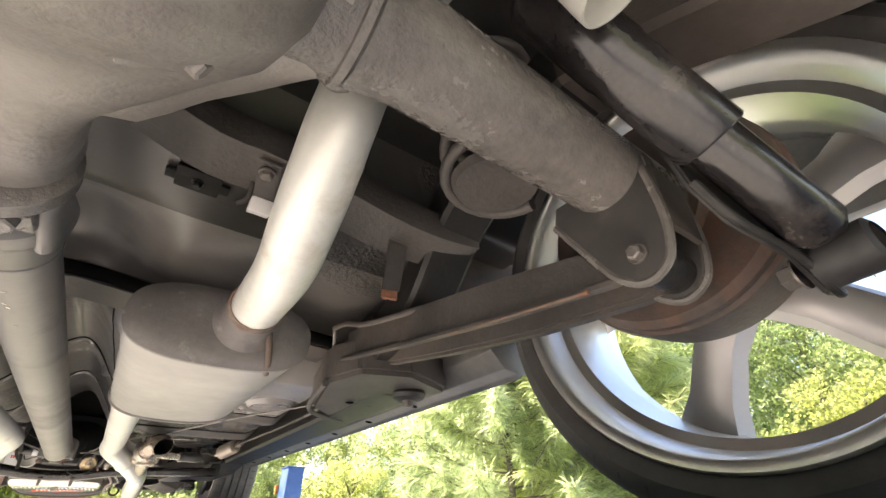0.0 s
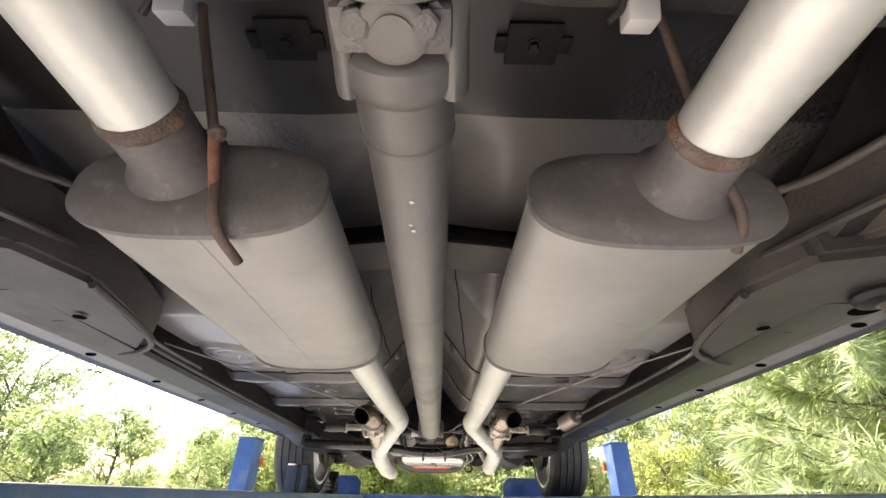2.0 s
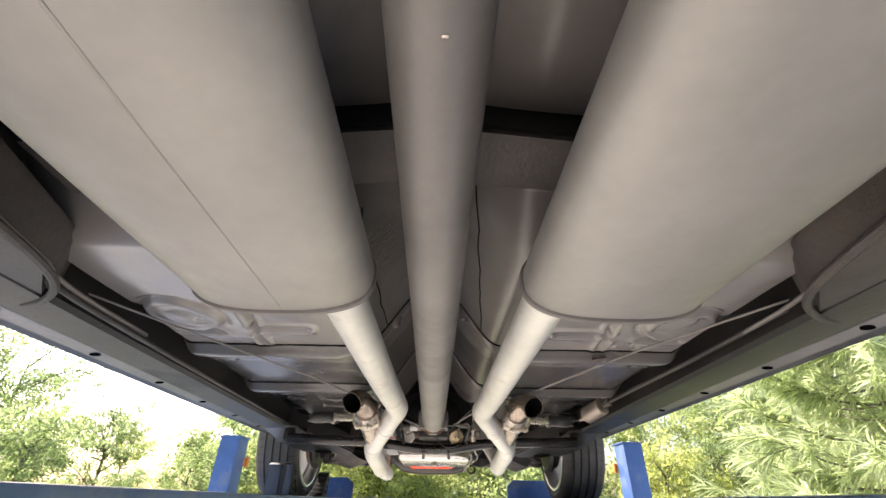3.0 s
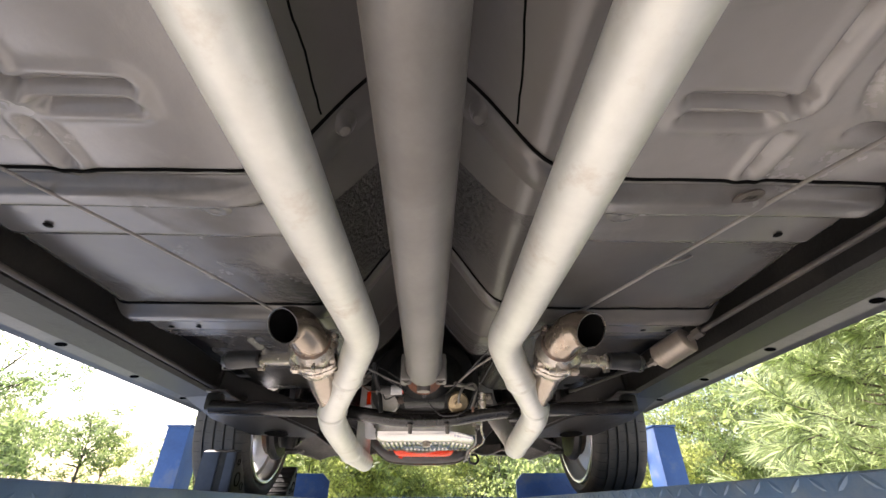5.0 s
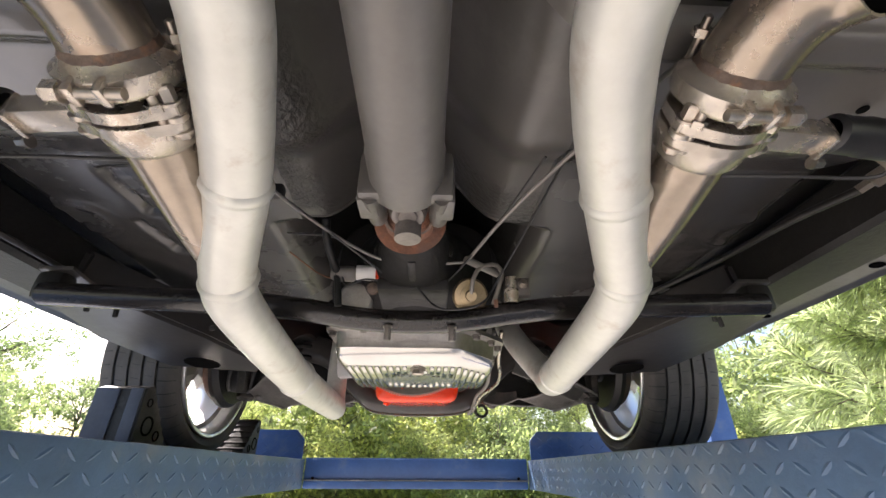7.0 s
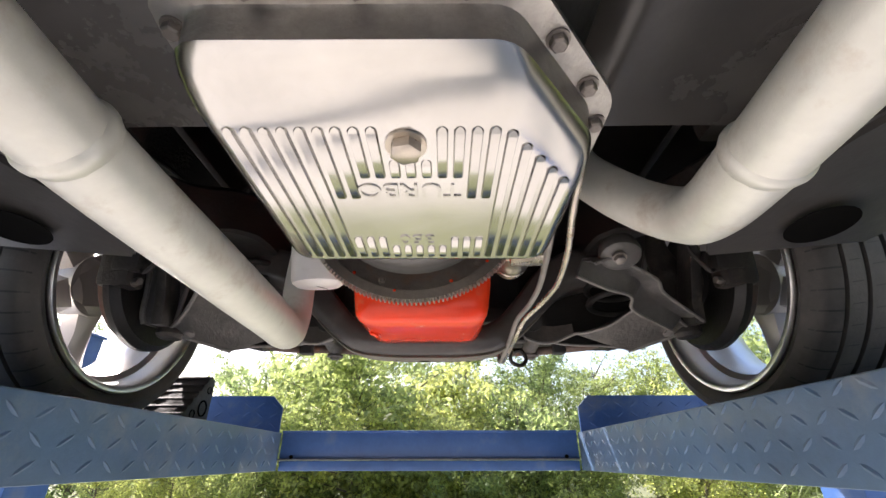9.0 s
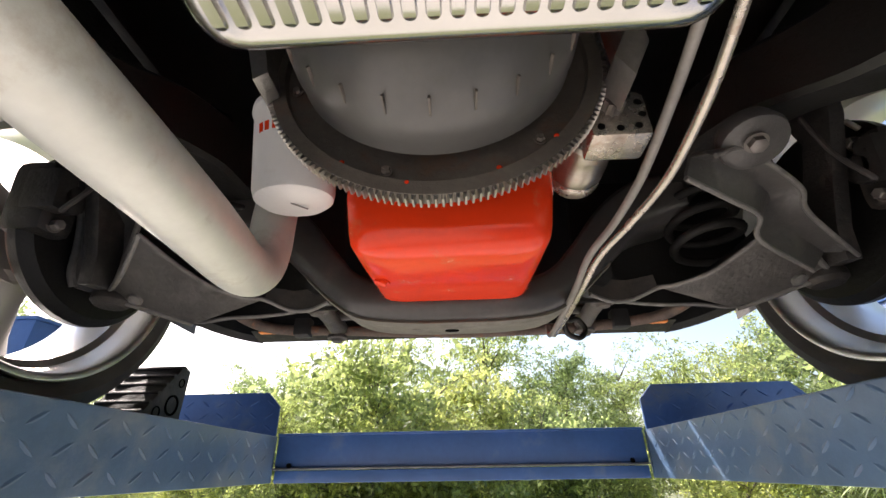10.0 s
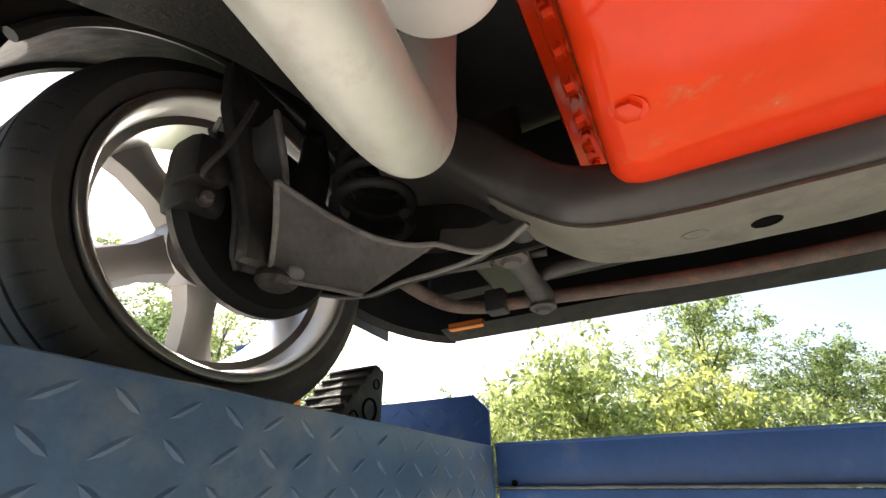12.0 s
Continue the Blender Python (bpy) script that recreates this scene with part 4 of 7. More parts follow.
# no real gap here: a black tube paints its shade
part("cross_member_gap", tube([(-0.5, 0.822, 2.045), (-0.15, 0.822, 2.068), (0.0, 0.82, 2.082), (0.15, 0.822, 2.068), (0.5, 0.822, 2.045)], 0.013, seg=10), M["hole"], frame_thing, "black tube standing for the shaded gap behind the cross member")
# gearbox cross member, bolted to the rails
part("gearbox_cross_member", tube([(-0.55, 2.2, 1.872), (-0.40, 2.205, 1.868), (-0.25, 2.212, 1.866), (-0.16, 2.217, 1.858), (-0.08, 2.22, 1.847), (0.0, 2.222, 1.844), (0.08, 2.22, 1.848), (0.16, 2.217, 1.86), (0.25, 2.212, 1.868), (0.40, 2.205, 1.871), (0.55, 2.2, 1.875)], 0.0178, seg=18), M["shock"], frame_thing, "black tubular gearbox cross member")
for sx in (-1, 1):
    part("mount_saddle", box((sx * 0.55, 2.212, 1.886), (0.04, 0.034, 0.046), 0.01), M["frame"], frame_thing, "black saddle round the tube's end")
    part("mount_bracket", prism([(2.2, 1.912), (2.24, 1.906), (2.345, 1.906), (2.355, 1.93), (2.349, 1.93), (2.34, 1.912), (2.24, 1.912), (2.2, 1.918)], "x", sx * 0.55 - 0.026, sx * 0.55 + 0.026, 0.001), M["frame_gloss"], frame_thing, "black bracket holding the cross member")
    for dx, dy in ((-0.014, 2.3), (0.016, 2.328)):
        part("bracket_stud", lathe([(0, 0.0045), (0.026, 0.0045), (0.028, 0.003), (0.028, 0)], (sx * 0.55 + dx, dy, 1.906), (0.1, 0, -1), seg=12), M["frame"], frame_thing)
        part("bracket_nut", lathe([(0, 0.0), (0, 0.0095), (0.009, 0.0095), (0.009, 0.0)], (sx * 0.55 + dx, dy, 1.906), (0.1, 0, -1), seg=6), M["bolt"], frame_thing)
    part("body_strap", tube([(sx * 0.6, 2.34, 1.925), (sx * 0.56, 2.44, 1.905), (sx * 0.5, 2.5, 1.9), (sx * 0.43, 2.48, 1.91)], 0.006, seg=10), M["frame_gloss"], frame_thing)
# front cross member: a deep U under the engine
U_SHAPE = ((-0.42, 1.985, 2.08), (-0.34, 1.96, 2.06), (-0.27, 1.90, 2.01), (-0.21, 1.845, 1.935), (-0.16, 1.815, 1.885), (-0.08, 1.805, 1.866), (0, 1.804, 1.864), (0.08, 1.805, 1.866), (0.15, 1.815, 1.885), (0.2, 1.845, 1.935), (0.26, 1.90, 2.01), (0.33, 1.96, 2.06), (0.41, 1.985, 2.08))
rings, sole = [], []
for x, zl, zu in smooth_path(U_SHAPE, 6):
    ya, yb = 3.075, 3.225
    rings.append([(x, ya + 0.033, zl + 0.002), (x, yb - 0.015, zl + 0.017), (x, yb, zl + 0.028), (x, yb, zu), (x, ya + 0.055, zu), (x, ya + 0.026, zu + 0.004), (x, ya + 0.012, zu + 0.001), (x, ya + 0.008, zu - 0.01), (x, ya + 0.006, zl + 0.034), (x, ya + 0.009, zl + 0.02), (x, ya + 0.018, zl + 0.008)])
    if abs(x) < 0.27:
        sole.append([(x, 3.098, zl + 0.0005), (x, 3.112, zl - 0.0005), (x, 3.2, zl + 0.012), (x, 3.214, zl + 0.0175), (x, 3.214, zl + 0.024), (x, 3.1, zl + 0.008)])
part("engine_cross_member", loft(rings), M["frame_gloss"], frame_thing, "black U-shaped engine cross member", sharp=70)
part("cross_member_sole", loft(sole), M["olive"], frame_thing, "dusty olive sole of the cross member", sharp=70)
part("sole_stamp", lathe([(0, 0.012), (0.0008, 0.012), (0.0008, 0.0095), (0, 0.009)], (-0.07, 3.15, 1.8095), (0, 0.14, -1), seg=20), M["olive"], frame_thing)
part("cross_member_hole", lathe([(0, 0.0125), (0.0012, 0.012), (0.0012, 0.0105), (0, 0.01), (0, 0)], (-0.012, 3.156, 1.8095), (0, 0.14, -1), seg=20), M["hole"], frame_thing)

# ---- rear axle ----
AXZ = RUN_TOP + TYRE["rear"][0]
axle = thing("rear_axle", (0, REAR_Y, AXZ - 0.12), "oily grey solid rear axle with a cast differential housing", "axle")
axz = 1.985
rings = []
for y, w, h, dz in ((-0.10, 0.05, 0.05, 0.0), (-0.085, 0.11, 0.11, 0.0), (-0.06, 0.15, 0.14, 0), (0.0, 0.172, 0.154, 0), (0.07, 0.172, 0.143, 0), (0.12, 0.158, 0.104, 0.0), (0.145, 0.138, 0.094, 0.0), (0.17, 0.1146, 0.086, -0.006), (0.195, 0.09, 0.076, -0.012), (0.22, 0.0669, 0.0656, -0.018), (0.235, 0.057, 0.061, -0.022), (0.255, 0.048, 0.055, -0.026), (0.29, 0.044, 0.0486, -0.032), (0.3, 0.042, 0.047, -0.033), (0.308, 0.044, 0.049, -0.033)):
    rings.append(oval(0.006, axz + 0.012 + dz, w, h, y, 48, 2.2))
part("differential_housing", loft(rings), M["axle_dusty"], axle, "dusty cast differential housing", sharp=60)
rings = []
for x, yc, ay, az in ((0.04, 0.12, 0.125, 0.08), (0.06, 0.12, 0.135, 0.085), (0.085, 0.12, 0.132, 0.075), (0.1026, 0.11, 0.1237, 0.065), (0.1265, 0.1, 0.103, 0.055), (0.155, 0.085, 0.0874, 0.051), (0.187, 0.075, 0.0564, 0.05), (0.2, 0.075, 0.045, 0.044)):
    rings.append([(x, yc + ay * math.cos(radians(q)), axz + 0.02 + az * math.sin(radians(q))) for q in range(0, 360, 7)])
part("housing_shoulder", loft([[Vector(v) for v in r] for r in rings]), M["axle_dusty"], axle, "cast shoulder leading into the axle tube", sharp=60)
part("cast_boss", box((0.103, 0.094, 1.913), (0.045, 0.036, 0.024), 0.009, Euler((0.1, -0.55, 0.0))), M["axle_dusty"], axle, "square cast boss with a bolt")
part("tube_collar", lathe([(0, 0.044), (0.005, 0.0535), (0.011, 0.0535), (0.018, 0.044)], (0.192, REAR_Y - 0.015, axz + 0.02), (1, 0, 0), seg=36), M["axle"], axle, "shoulder where the tube enters the housing")
for sx in (-1, 1):
    x0 = 0.10
    part("axle_tube", lathe([(0, 0.062), (0.06, 0.055), (0.12, 0.047), (0.14, 0.044), (0.52, 0.043), (0.55, 0.05), (0.57, 0.075), (0.575, 0.0)], (0.004 + sx * x0, REAR_Y - 0.015, axz + 0.02), (sx, 0, 0), seg=36), M["axle"], axle, "oily axle tube")
    part("bearing_boss", lathe([(0, 0.014), (0.012, 0.014), (0.016, 0.008), (0.017, 0)], (0.02 + sx * 0.185, 0.118, 2.0), (0, 0.6, -1), seg=20), M["axle"], axle)
    side_plate = [(0.03, 2.0), (0.14, 2.0), (0.146, 1.977), (0.105, 1.909)] + [(0.062 + 0.029 * math.cos(radians(a)), 1.898 + 0.029 * math.sin(radians(a))) for a in range(-35, -191, -20)] + [(0.03, 1.93)]
    for bx in (0.492, 0.556):
        part("arm_bracket", prism(side_plate, "x", sx * bx - 0.003, sx * bx + 0.003, 0.0012), M["frame_gloss"], axle, "pressed steel arm bracket with a rounded foot")
        part("bracket_rim", tube([(sx * bx, 0.146, 1.977), (sx * bx, 0.105, 1.908), (sx * bx, 0.086, 1.882), (sx * bx, 0.062, 1.869), (sx * bx, 0.04, 1.879), (sx * bx, 0.032, 1.9), (sx * bx, 0.03, 1.93), (sx * bx, 0.034, 1.985)], 0.0045, seg=8), M["axle"], axle, "rolled edge of the bracket")
    part("bracket_back", box((sx * 0.524, 0.03, 1.95), (0.058, 0.006, 0.07), 0.001), M["frame_dusty"], axle)
    part("pivot_bolt", bolt((sx * 0.488, 0.062, 1.897), (-sx, 0, 0), 0.0068, 0.008), M["bolt"], axle)
    part("shock_bracket", slab([(sx * 0.47, 0.004, 1.985), (sx * 0.51, -0.002, 1.965), (sx * 0.585, -0.022, 1.91), (sx * 0.607, -0.03, 1.882), (sx * 0.6, -0.036, 1.848), (sx * 0.582, -0.036, 1.846), (sx * 0.555, -0.03, 1.872), (sx * 0.5, -0.014, 1.895), (sx * 0.475, -0.004, 1.93)], 0.006, 0.002), M["frame"], axle, "dark shock mounting bracket")
    part("bracket_lip", tube([(sx * 0.475, -0.006, 1.928), (sx * 0.5, -0.016, 1.894), (sx * 0.555, -0.032, 1.871), (sx * 0.582, -0.038, 1.846), (sx * 0.601, -0.038, 1.848)], 0.004, seg=8), M["frame"], axle)
part("filler_bolt", bolt((0.117, 0.096, 1.913), (0.9, 0.2, -0.4), 0.0072, 0.012), M["axle_dusty"], axle)

# ---- driveshaft ----
shaft = thing("driveshaft", (0, 1.2, 1.88), "grey-painted tubular driveshaft with a universal joint at each end", "driveshaft")
A, B = Vector((0.002, 0.392, 1.943)), Vector((0.0, 1.955, 1.905))
d = (B - A).normalized()
L = (B - A).length
part("tube", lathe([(0.0, 0.03), (0.004, 0.0385), (0.055, 0.0385), (0.058, 0.0375), (0.07, 0.0365), (L - 0.06, 0.0365), (L - 0.055, 0.038), (L - 0.004, 0.038), (L, 0.03)], A, d, seg=40), M["shaft"], shaft, "grey-painted tube with pale paint marks")
part("tube_end_bead", lathe([(0.056, 0.037), (0.058, 0.0395), (0.062, 0.0395), (0.064, 0.037)], A, d, seg=40), M["shaft"], shaft)


def yoke_ear(o, d, up, k):
    """One ear of a joint, along d from o, on side k."""
    d = Vector(d).normalized()
    u = Vector(up).normalized()
    s = d.cross(u)
    bm = bmesh.new()
    rings = []
    for f, w, th in ((0, 0.034, 0.012), (0.02, 0.03, 0.011), (0.045, 0.025, 0.011), (0.06, 0.021, 0.011), (0.068, 0.012, 0.009)):
        c = o + d * f + s * k * (0.036 - 0.002 * f / 0.06)
        rings.append([c + u * w * math.cos(q) * abs(math.cos(q)) ** -0.3 + s * th * math.sin(q) for q in np.arange(0.1, 6.3, 0.3927)])
    return add_loft(bm, rings)


for k in (-1, 1):
    part("rear_yoke_ear", yoke_ear(A + d * 0.01, -d, (0, 0.05, 1), k), M["shaft"], shaft)
    part("front_yoke_ear", yoke_ear(B - d * 0.01, d, (0, 0.05, 1), k), M["shaft"], shaft)
part("rear_yoke_base", lathe([(-0.03, 0.012), (-0.026, 0.03), (-0.016, 0.043), (0.0, 0.045), (0.012, 0.041), (0.016, 0.037)], A, d, seg=36), M["shaft"], shaft)
for sx in (-1, 1):
    part("yoke_lug", box(B + d * 0.006 + Vector((sx * 0.0395, 0, -0.004)), (0.02, 0.036, 0.05), 0.004), M["shaft"], shaft)
part("front_yoke_base", box(B - d * 0.012, (0.096, 0.02, 0.056), 0.006), M["shaft"], shaft)
part("rust_ring", lathe([(-0.004, 0.025), (-0.002, 0.0295), (0.004, 0.0295), (0.006, 0.025)], B + d * 0.052 - Vector((0, 0, 0.004)), (0, -0.3, -1), seg=36), M["rust_dark"], shaft, "rust-brown ring round the joint")
for o, dd in ((A - d * 0.045, -d), (B + d * 0.05, d)):
    part("cross", lathe([(-0.036, 0), (-0.036, 0.015), (0.036, 0.015), (0.036, 0)], o, (0, 0, 1), seg=24), M["bolt"], shaft)
    part("cross_cap", lathe([(-0.006, 0.021), (0.0, 0.0215), (0.008, 0.02), (0.01, 0.018), (0.0115, 0.0175), (0.0125, 0.0135), (0.0115, 0.011), (0.013, 0.0095), (0.013, 0)] if dd == d else [(0, 0.021), (0.012, 0.021), (0.014, 0.018), (0.014, 0.012), (0.0155, 0.012), (0.0155, 0)], o - Vector((0, 0.014 if dd == d else 0, 0.006 if dd == d else 0.03)), (0, -0.3 if dd == d else 0, -1), seg=32), M["shaft"] if dd == -d else M["bolt"], shaft, "round bearing cap")
# pinion flange with strap bolts
part("pinion_flange", lathe([(0, 0.05), (0.012, 0.052), (0.016, 0.045), (0.03, 0.032)], (0.002, 0.318, 1.949), (0, 1, -0.03), seg=32), M["axle"], shaft)
part("bearing_strap", box((0.0, 0.352, 1.918), (0.072, 0.03, 0.016), 0.005), M["axle"], shaft)
for bx in (-0.019, 0.02):
    part("strap_bolt", bolt((bx, 0.345, 1.912), (0, -0.25, -1), 0.0085, 0.012), M["axle"], shaft)
part("deflector", lathe([(-0.004, 0.034), (-0.003, 0.05), (-0.001, 0.0535), (0.003, 0.0535), (0.005, 0.045)], (0.002, 0.312, 1.949), (0, 1, -0.03), seg=36), M["axle"], shaft)
for k, (s, a) in enumerate(((0.115, 0.06), (0.15, -0.02), (0.16, 0.04), (0.22, 0.1))):
    t = Vector((math.sin(a), 0, -math.cos(a)))
    part("paint_mark", box(A + d * s + t * 0.0367, (0.004, 0.002 if k % 2 else 0.004, 0.0006), 0.0002), M["zinc"], shaft, "worn white paint mark")


# ---- mufflers ----
def muffler(cx, cz, sx):
    """An oval welded case with crimped end plates, an off-centre outlet at the rear and an inlet at the front."""
    y0, y1 = 0.494, 0.96
    w, h = 0.113, 0.05
    mf = thing("muffler", (cx, 0.73, cz - h), "grey oval exhaust muffler with dark crimped ends, hung beside the driveshaft", "muffler", "mufflers")
    rings = []
    for y, k in ((y0 + 0.012, 0.985), (y0 + 0.015, 1.0), (y1 - 0.015, 1.0), (y1 - 0.012, 0.985)):
        rings.append(oval(cx, cz, w * k, h * k, y, 56, 2.7))
    part("case", loft(rings), M["muffler"], mf, "smooth grey muffler case", sharp=50)
    for ya, yb, s in ((y0, y0 + 0.02, 1), (y1, y1 - 0.02, -1)):
        rr = [oval(cx, cz, w - 0.05, h - 0.03, ya + s * 0.002, 56, 2.4), oval(cx, cz, w - 0.014, h - 0.012, ya + s * 0.002, 56, 2.6), oval(cx, cz, w - 0.005, h - 0.004, ya + s * 0.006, 56, 2.7), oval(cx, cz, w + 0.003, h + 0.003, ya + s * 0.011, 56, 2.7), oval(cx, cz, w + 0.003, h + 0.003, ya + s * 0.018, 56, 2.7), oval(cx, cz, w - 0.002, h - 0.002, ya + s * 0.022, 56, 2.7)]
        part("end_plate", loft(rr), M["muffler_end"], mf, "dark end plate with a rolled rim", sharp=50)
    if sx < 0:
        part("case_seam", tube([(cx + 0.008, y0 + 0.025, cz - h + 0.0008), (cx + 0.008, y1 - 0.03, cz - h + 0.0008)], 0.0016, seg=8), M["muffler"], mf)
    return mf


MUFF = {-1: (-0.19, 1.916), 1: (0.226, 1.914)}
for sx in (-1, 1):
    muffler(*MUFF[sx], sx)

# ---- exhaust pipes ----
PR = 0.03


def weld_bead(o, d, r, material, parent, name="weld_bead", label=""):
    prof = [(-0.0075, r * 0.99), (-0.006, r + 0.001), (-0.003, r + 0.0026), (0.001, r + 0.0028), (0.004, r + 0.0012), (0.007, r + 0.0006), (0.008, r * 0.985)]
    bm = lathe(prof, o, d, seg=44)
    for v in bm.verts:
        v.co += Vector(d).normalized() * 0.0007 * noise.noise(v.co * 110) + 0.0005 * noise.noise_vector(v.co * 200)
    part(name, bm, material, parent, label)


def tail_pipe(sx):
    cx = 0.252 if sx > 0 else -0.215
    tp = thing("tail_pipe", (cx, 0.3, 1.9), "silvery aluminised tail pipe arching over the rear axle", "exhaust pipe", "exhaust pipes")
    pts = {1: [(0.248, 0.485, 1.926), (0.246, 0.42, 1.925), (0.243, 0.32, 1.923), (0.234, 0.24, 1.938), (0.231, 0.195, 1.968), (0.231, 0.168, 2.005), (0.238, 0.14, 2.075), (0.25, 0.09, 2.125), (0.265, 0.02, 2.125), (0.295, -0.035, 2.07), (0.338, -0.052, 2.005)],
           -1: [(-0.212, 0.485, 1.938), (-0.212, 0.42, 1.94), (-0.215, 0.32, 1.948), (-0.222, 0.25, 1.963), (-0.228, 0.205, 1.99), (-0.234, 0.17, 2.03), (-0.242, 0.14, 2.08), (-0.25, 0.09, 2.125), (-0.265, 0.02, 2.125), (-0.295, -0.035, 2.07), (-0.338, -0.052, 2.005)]}[sx]
    part("pipe", tube(pts, PR + 0.002, seg=36, n=10, wall=0.002), M["pipe"], tp)
    p0, p1 = Vector(pts[0]), Vector(pts[1])
    dd = (p1 - p0).normalized()
    part("outlet_neck", lathe([(-0.012, PR + 0.016), (-0.002, PR + 0.008), (0.008, PR + 0.004), (0.044, PR + 0.0035), (0.044, PR - 0.002)], p0 - dd * 0.0, dd, seg=40), M["muffler_end"], tp, "dark muffler outlet neck")
    weld_bead(p0 + dd * 0.045, dd, PR + 0.003, M["weld"], tp, label="rust-brown weld ring")
    p2, p3 = Vector(pts[2]), Vector(pts[3])
    if sx < 0:
        weld_bead(p2 + (p3 - p2) * 0.1, (p3 - Vector(pts[1])).normalized(), PR + 0.0008, M["pipe"], tp)
    return tp


for sx in (-1, 1):
    tail_pipe(sx)

FRONT = {-1: [(-0.123, 0.965, 1.908), (-0.12, 1.1, 1.906), (-0.1125, 1.4, 1.903), (-0.1045, 1.66, 1.904), (-0.105, 1.75, 1.902), (-0.126, 1.83, 1.894), (-0.155, 1.92, 1.876), (-0.188, 2.0, 1.848), (-0.203, 2.045, 1.833), (-0.207, 2.1, 1.814), (-0.208, 2.36, 1.787), (-0.21, 2.58, 1.784), (-0.217, 2.74, 1.787), (-0.236, 2.86, 1.798), (-0.252, 2.925, 1.826), (-0.258, 2.952, 1.868), (-0.26, 2.957, 1.935), (-0.258, 2.965, 2.1)],
         1: [(0.151, 0.965, 1.908), (0.15, 1.1, 1.906), (0.149, 1.4, 1.903), (0.148, 1.63, 1.903), (0.144, 1.75, 1.9), (0.164, 1.83, 1.89), (0.2, 1.92, 1.874), (0.235, 2.0, 1.854), (0.254, 2.045, 1.843), (0.26, 2.1, 1.826), (0.262, 2.28, 1.806), (0.272, 2.42, 1.802), (0.284, 2.5, 1.812), (0.287, 2.545, 1.834), (0.272, 2.585, 1.872), (0.246, 2.62, 1.925), (0.226, 2.65, 1.985), (0.215, 2.68, 2.1)]}


def front_pipe(sx):
    pts = FRONT[sx]
    fp = thing("exhaust_pipe", (pts[3][0], 1.7, 1.85), "silvery aluminised exhaust pipe running along the tunnel to the muffler", "exhaust pipe", "exhaust pipes")
    part("pipe", tube(pts, PR, seg=36, n=8), M["pipe"], fp)
    part("inlet_sleeve", lathe([(-0.012, PR + 0.004), (0.012, PR + 0.003), (0.014, PR - 0.001)], pts[0], (Vector(pts[1]) - Vector(pts[0])), seg=36), M["pipe"], fp)
    for i, f in ((6, 0.0), (8, 0.0), (10, 0.05 if sx < 0 else 0.9)):
        a, b = Vector(pts[i]), Vector(pts[i + 1])
        weld_bead(a + (b - a) * f, b - a, PR + 0.0003, M["pipe"], fp)
    return fp


for sx in (-1, 1):
    front_pipe(sx)


def flange(o, d, r, th, parent, material, ears, side):
    """A rounded three-bolt plate square to d."""
    d = Vector(d).normalized()
    s = Vector((1, 0, 0))
    s = (s - d * s.dot(d)).normalized()
    u = d.cross(s)
    ring = []
    for k in range(48):
        a = 2 * math.pi * k / 48
        rr = r * (1 + 0.16 * max(0, math.cos(ears * (a + 0.5))) ** 3)
        ring.append(o + rr * (math.cos(a) * s + math.sin(a) * u))
    bm = loft([ring, [p + d * th for p in ring]])
    part("flange", bm, material, parent)
    for k in range(ears):
        a = 2 * math.pi * k / ears - 0.5
        p = o + r * 1.0 * (math.cos(a) * s + math.sin(a) * u)
        part("flange_bolt", bolt(p + d * th, d, 0.006, 0.012), M["steel"], parent)
        part("flange_bolt", bolt(p, -d, 0.006, 0.006), M["steel"], parent)


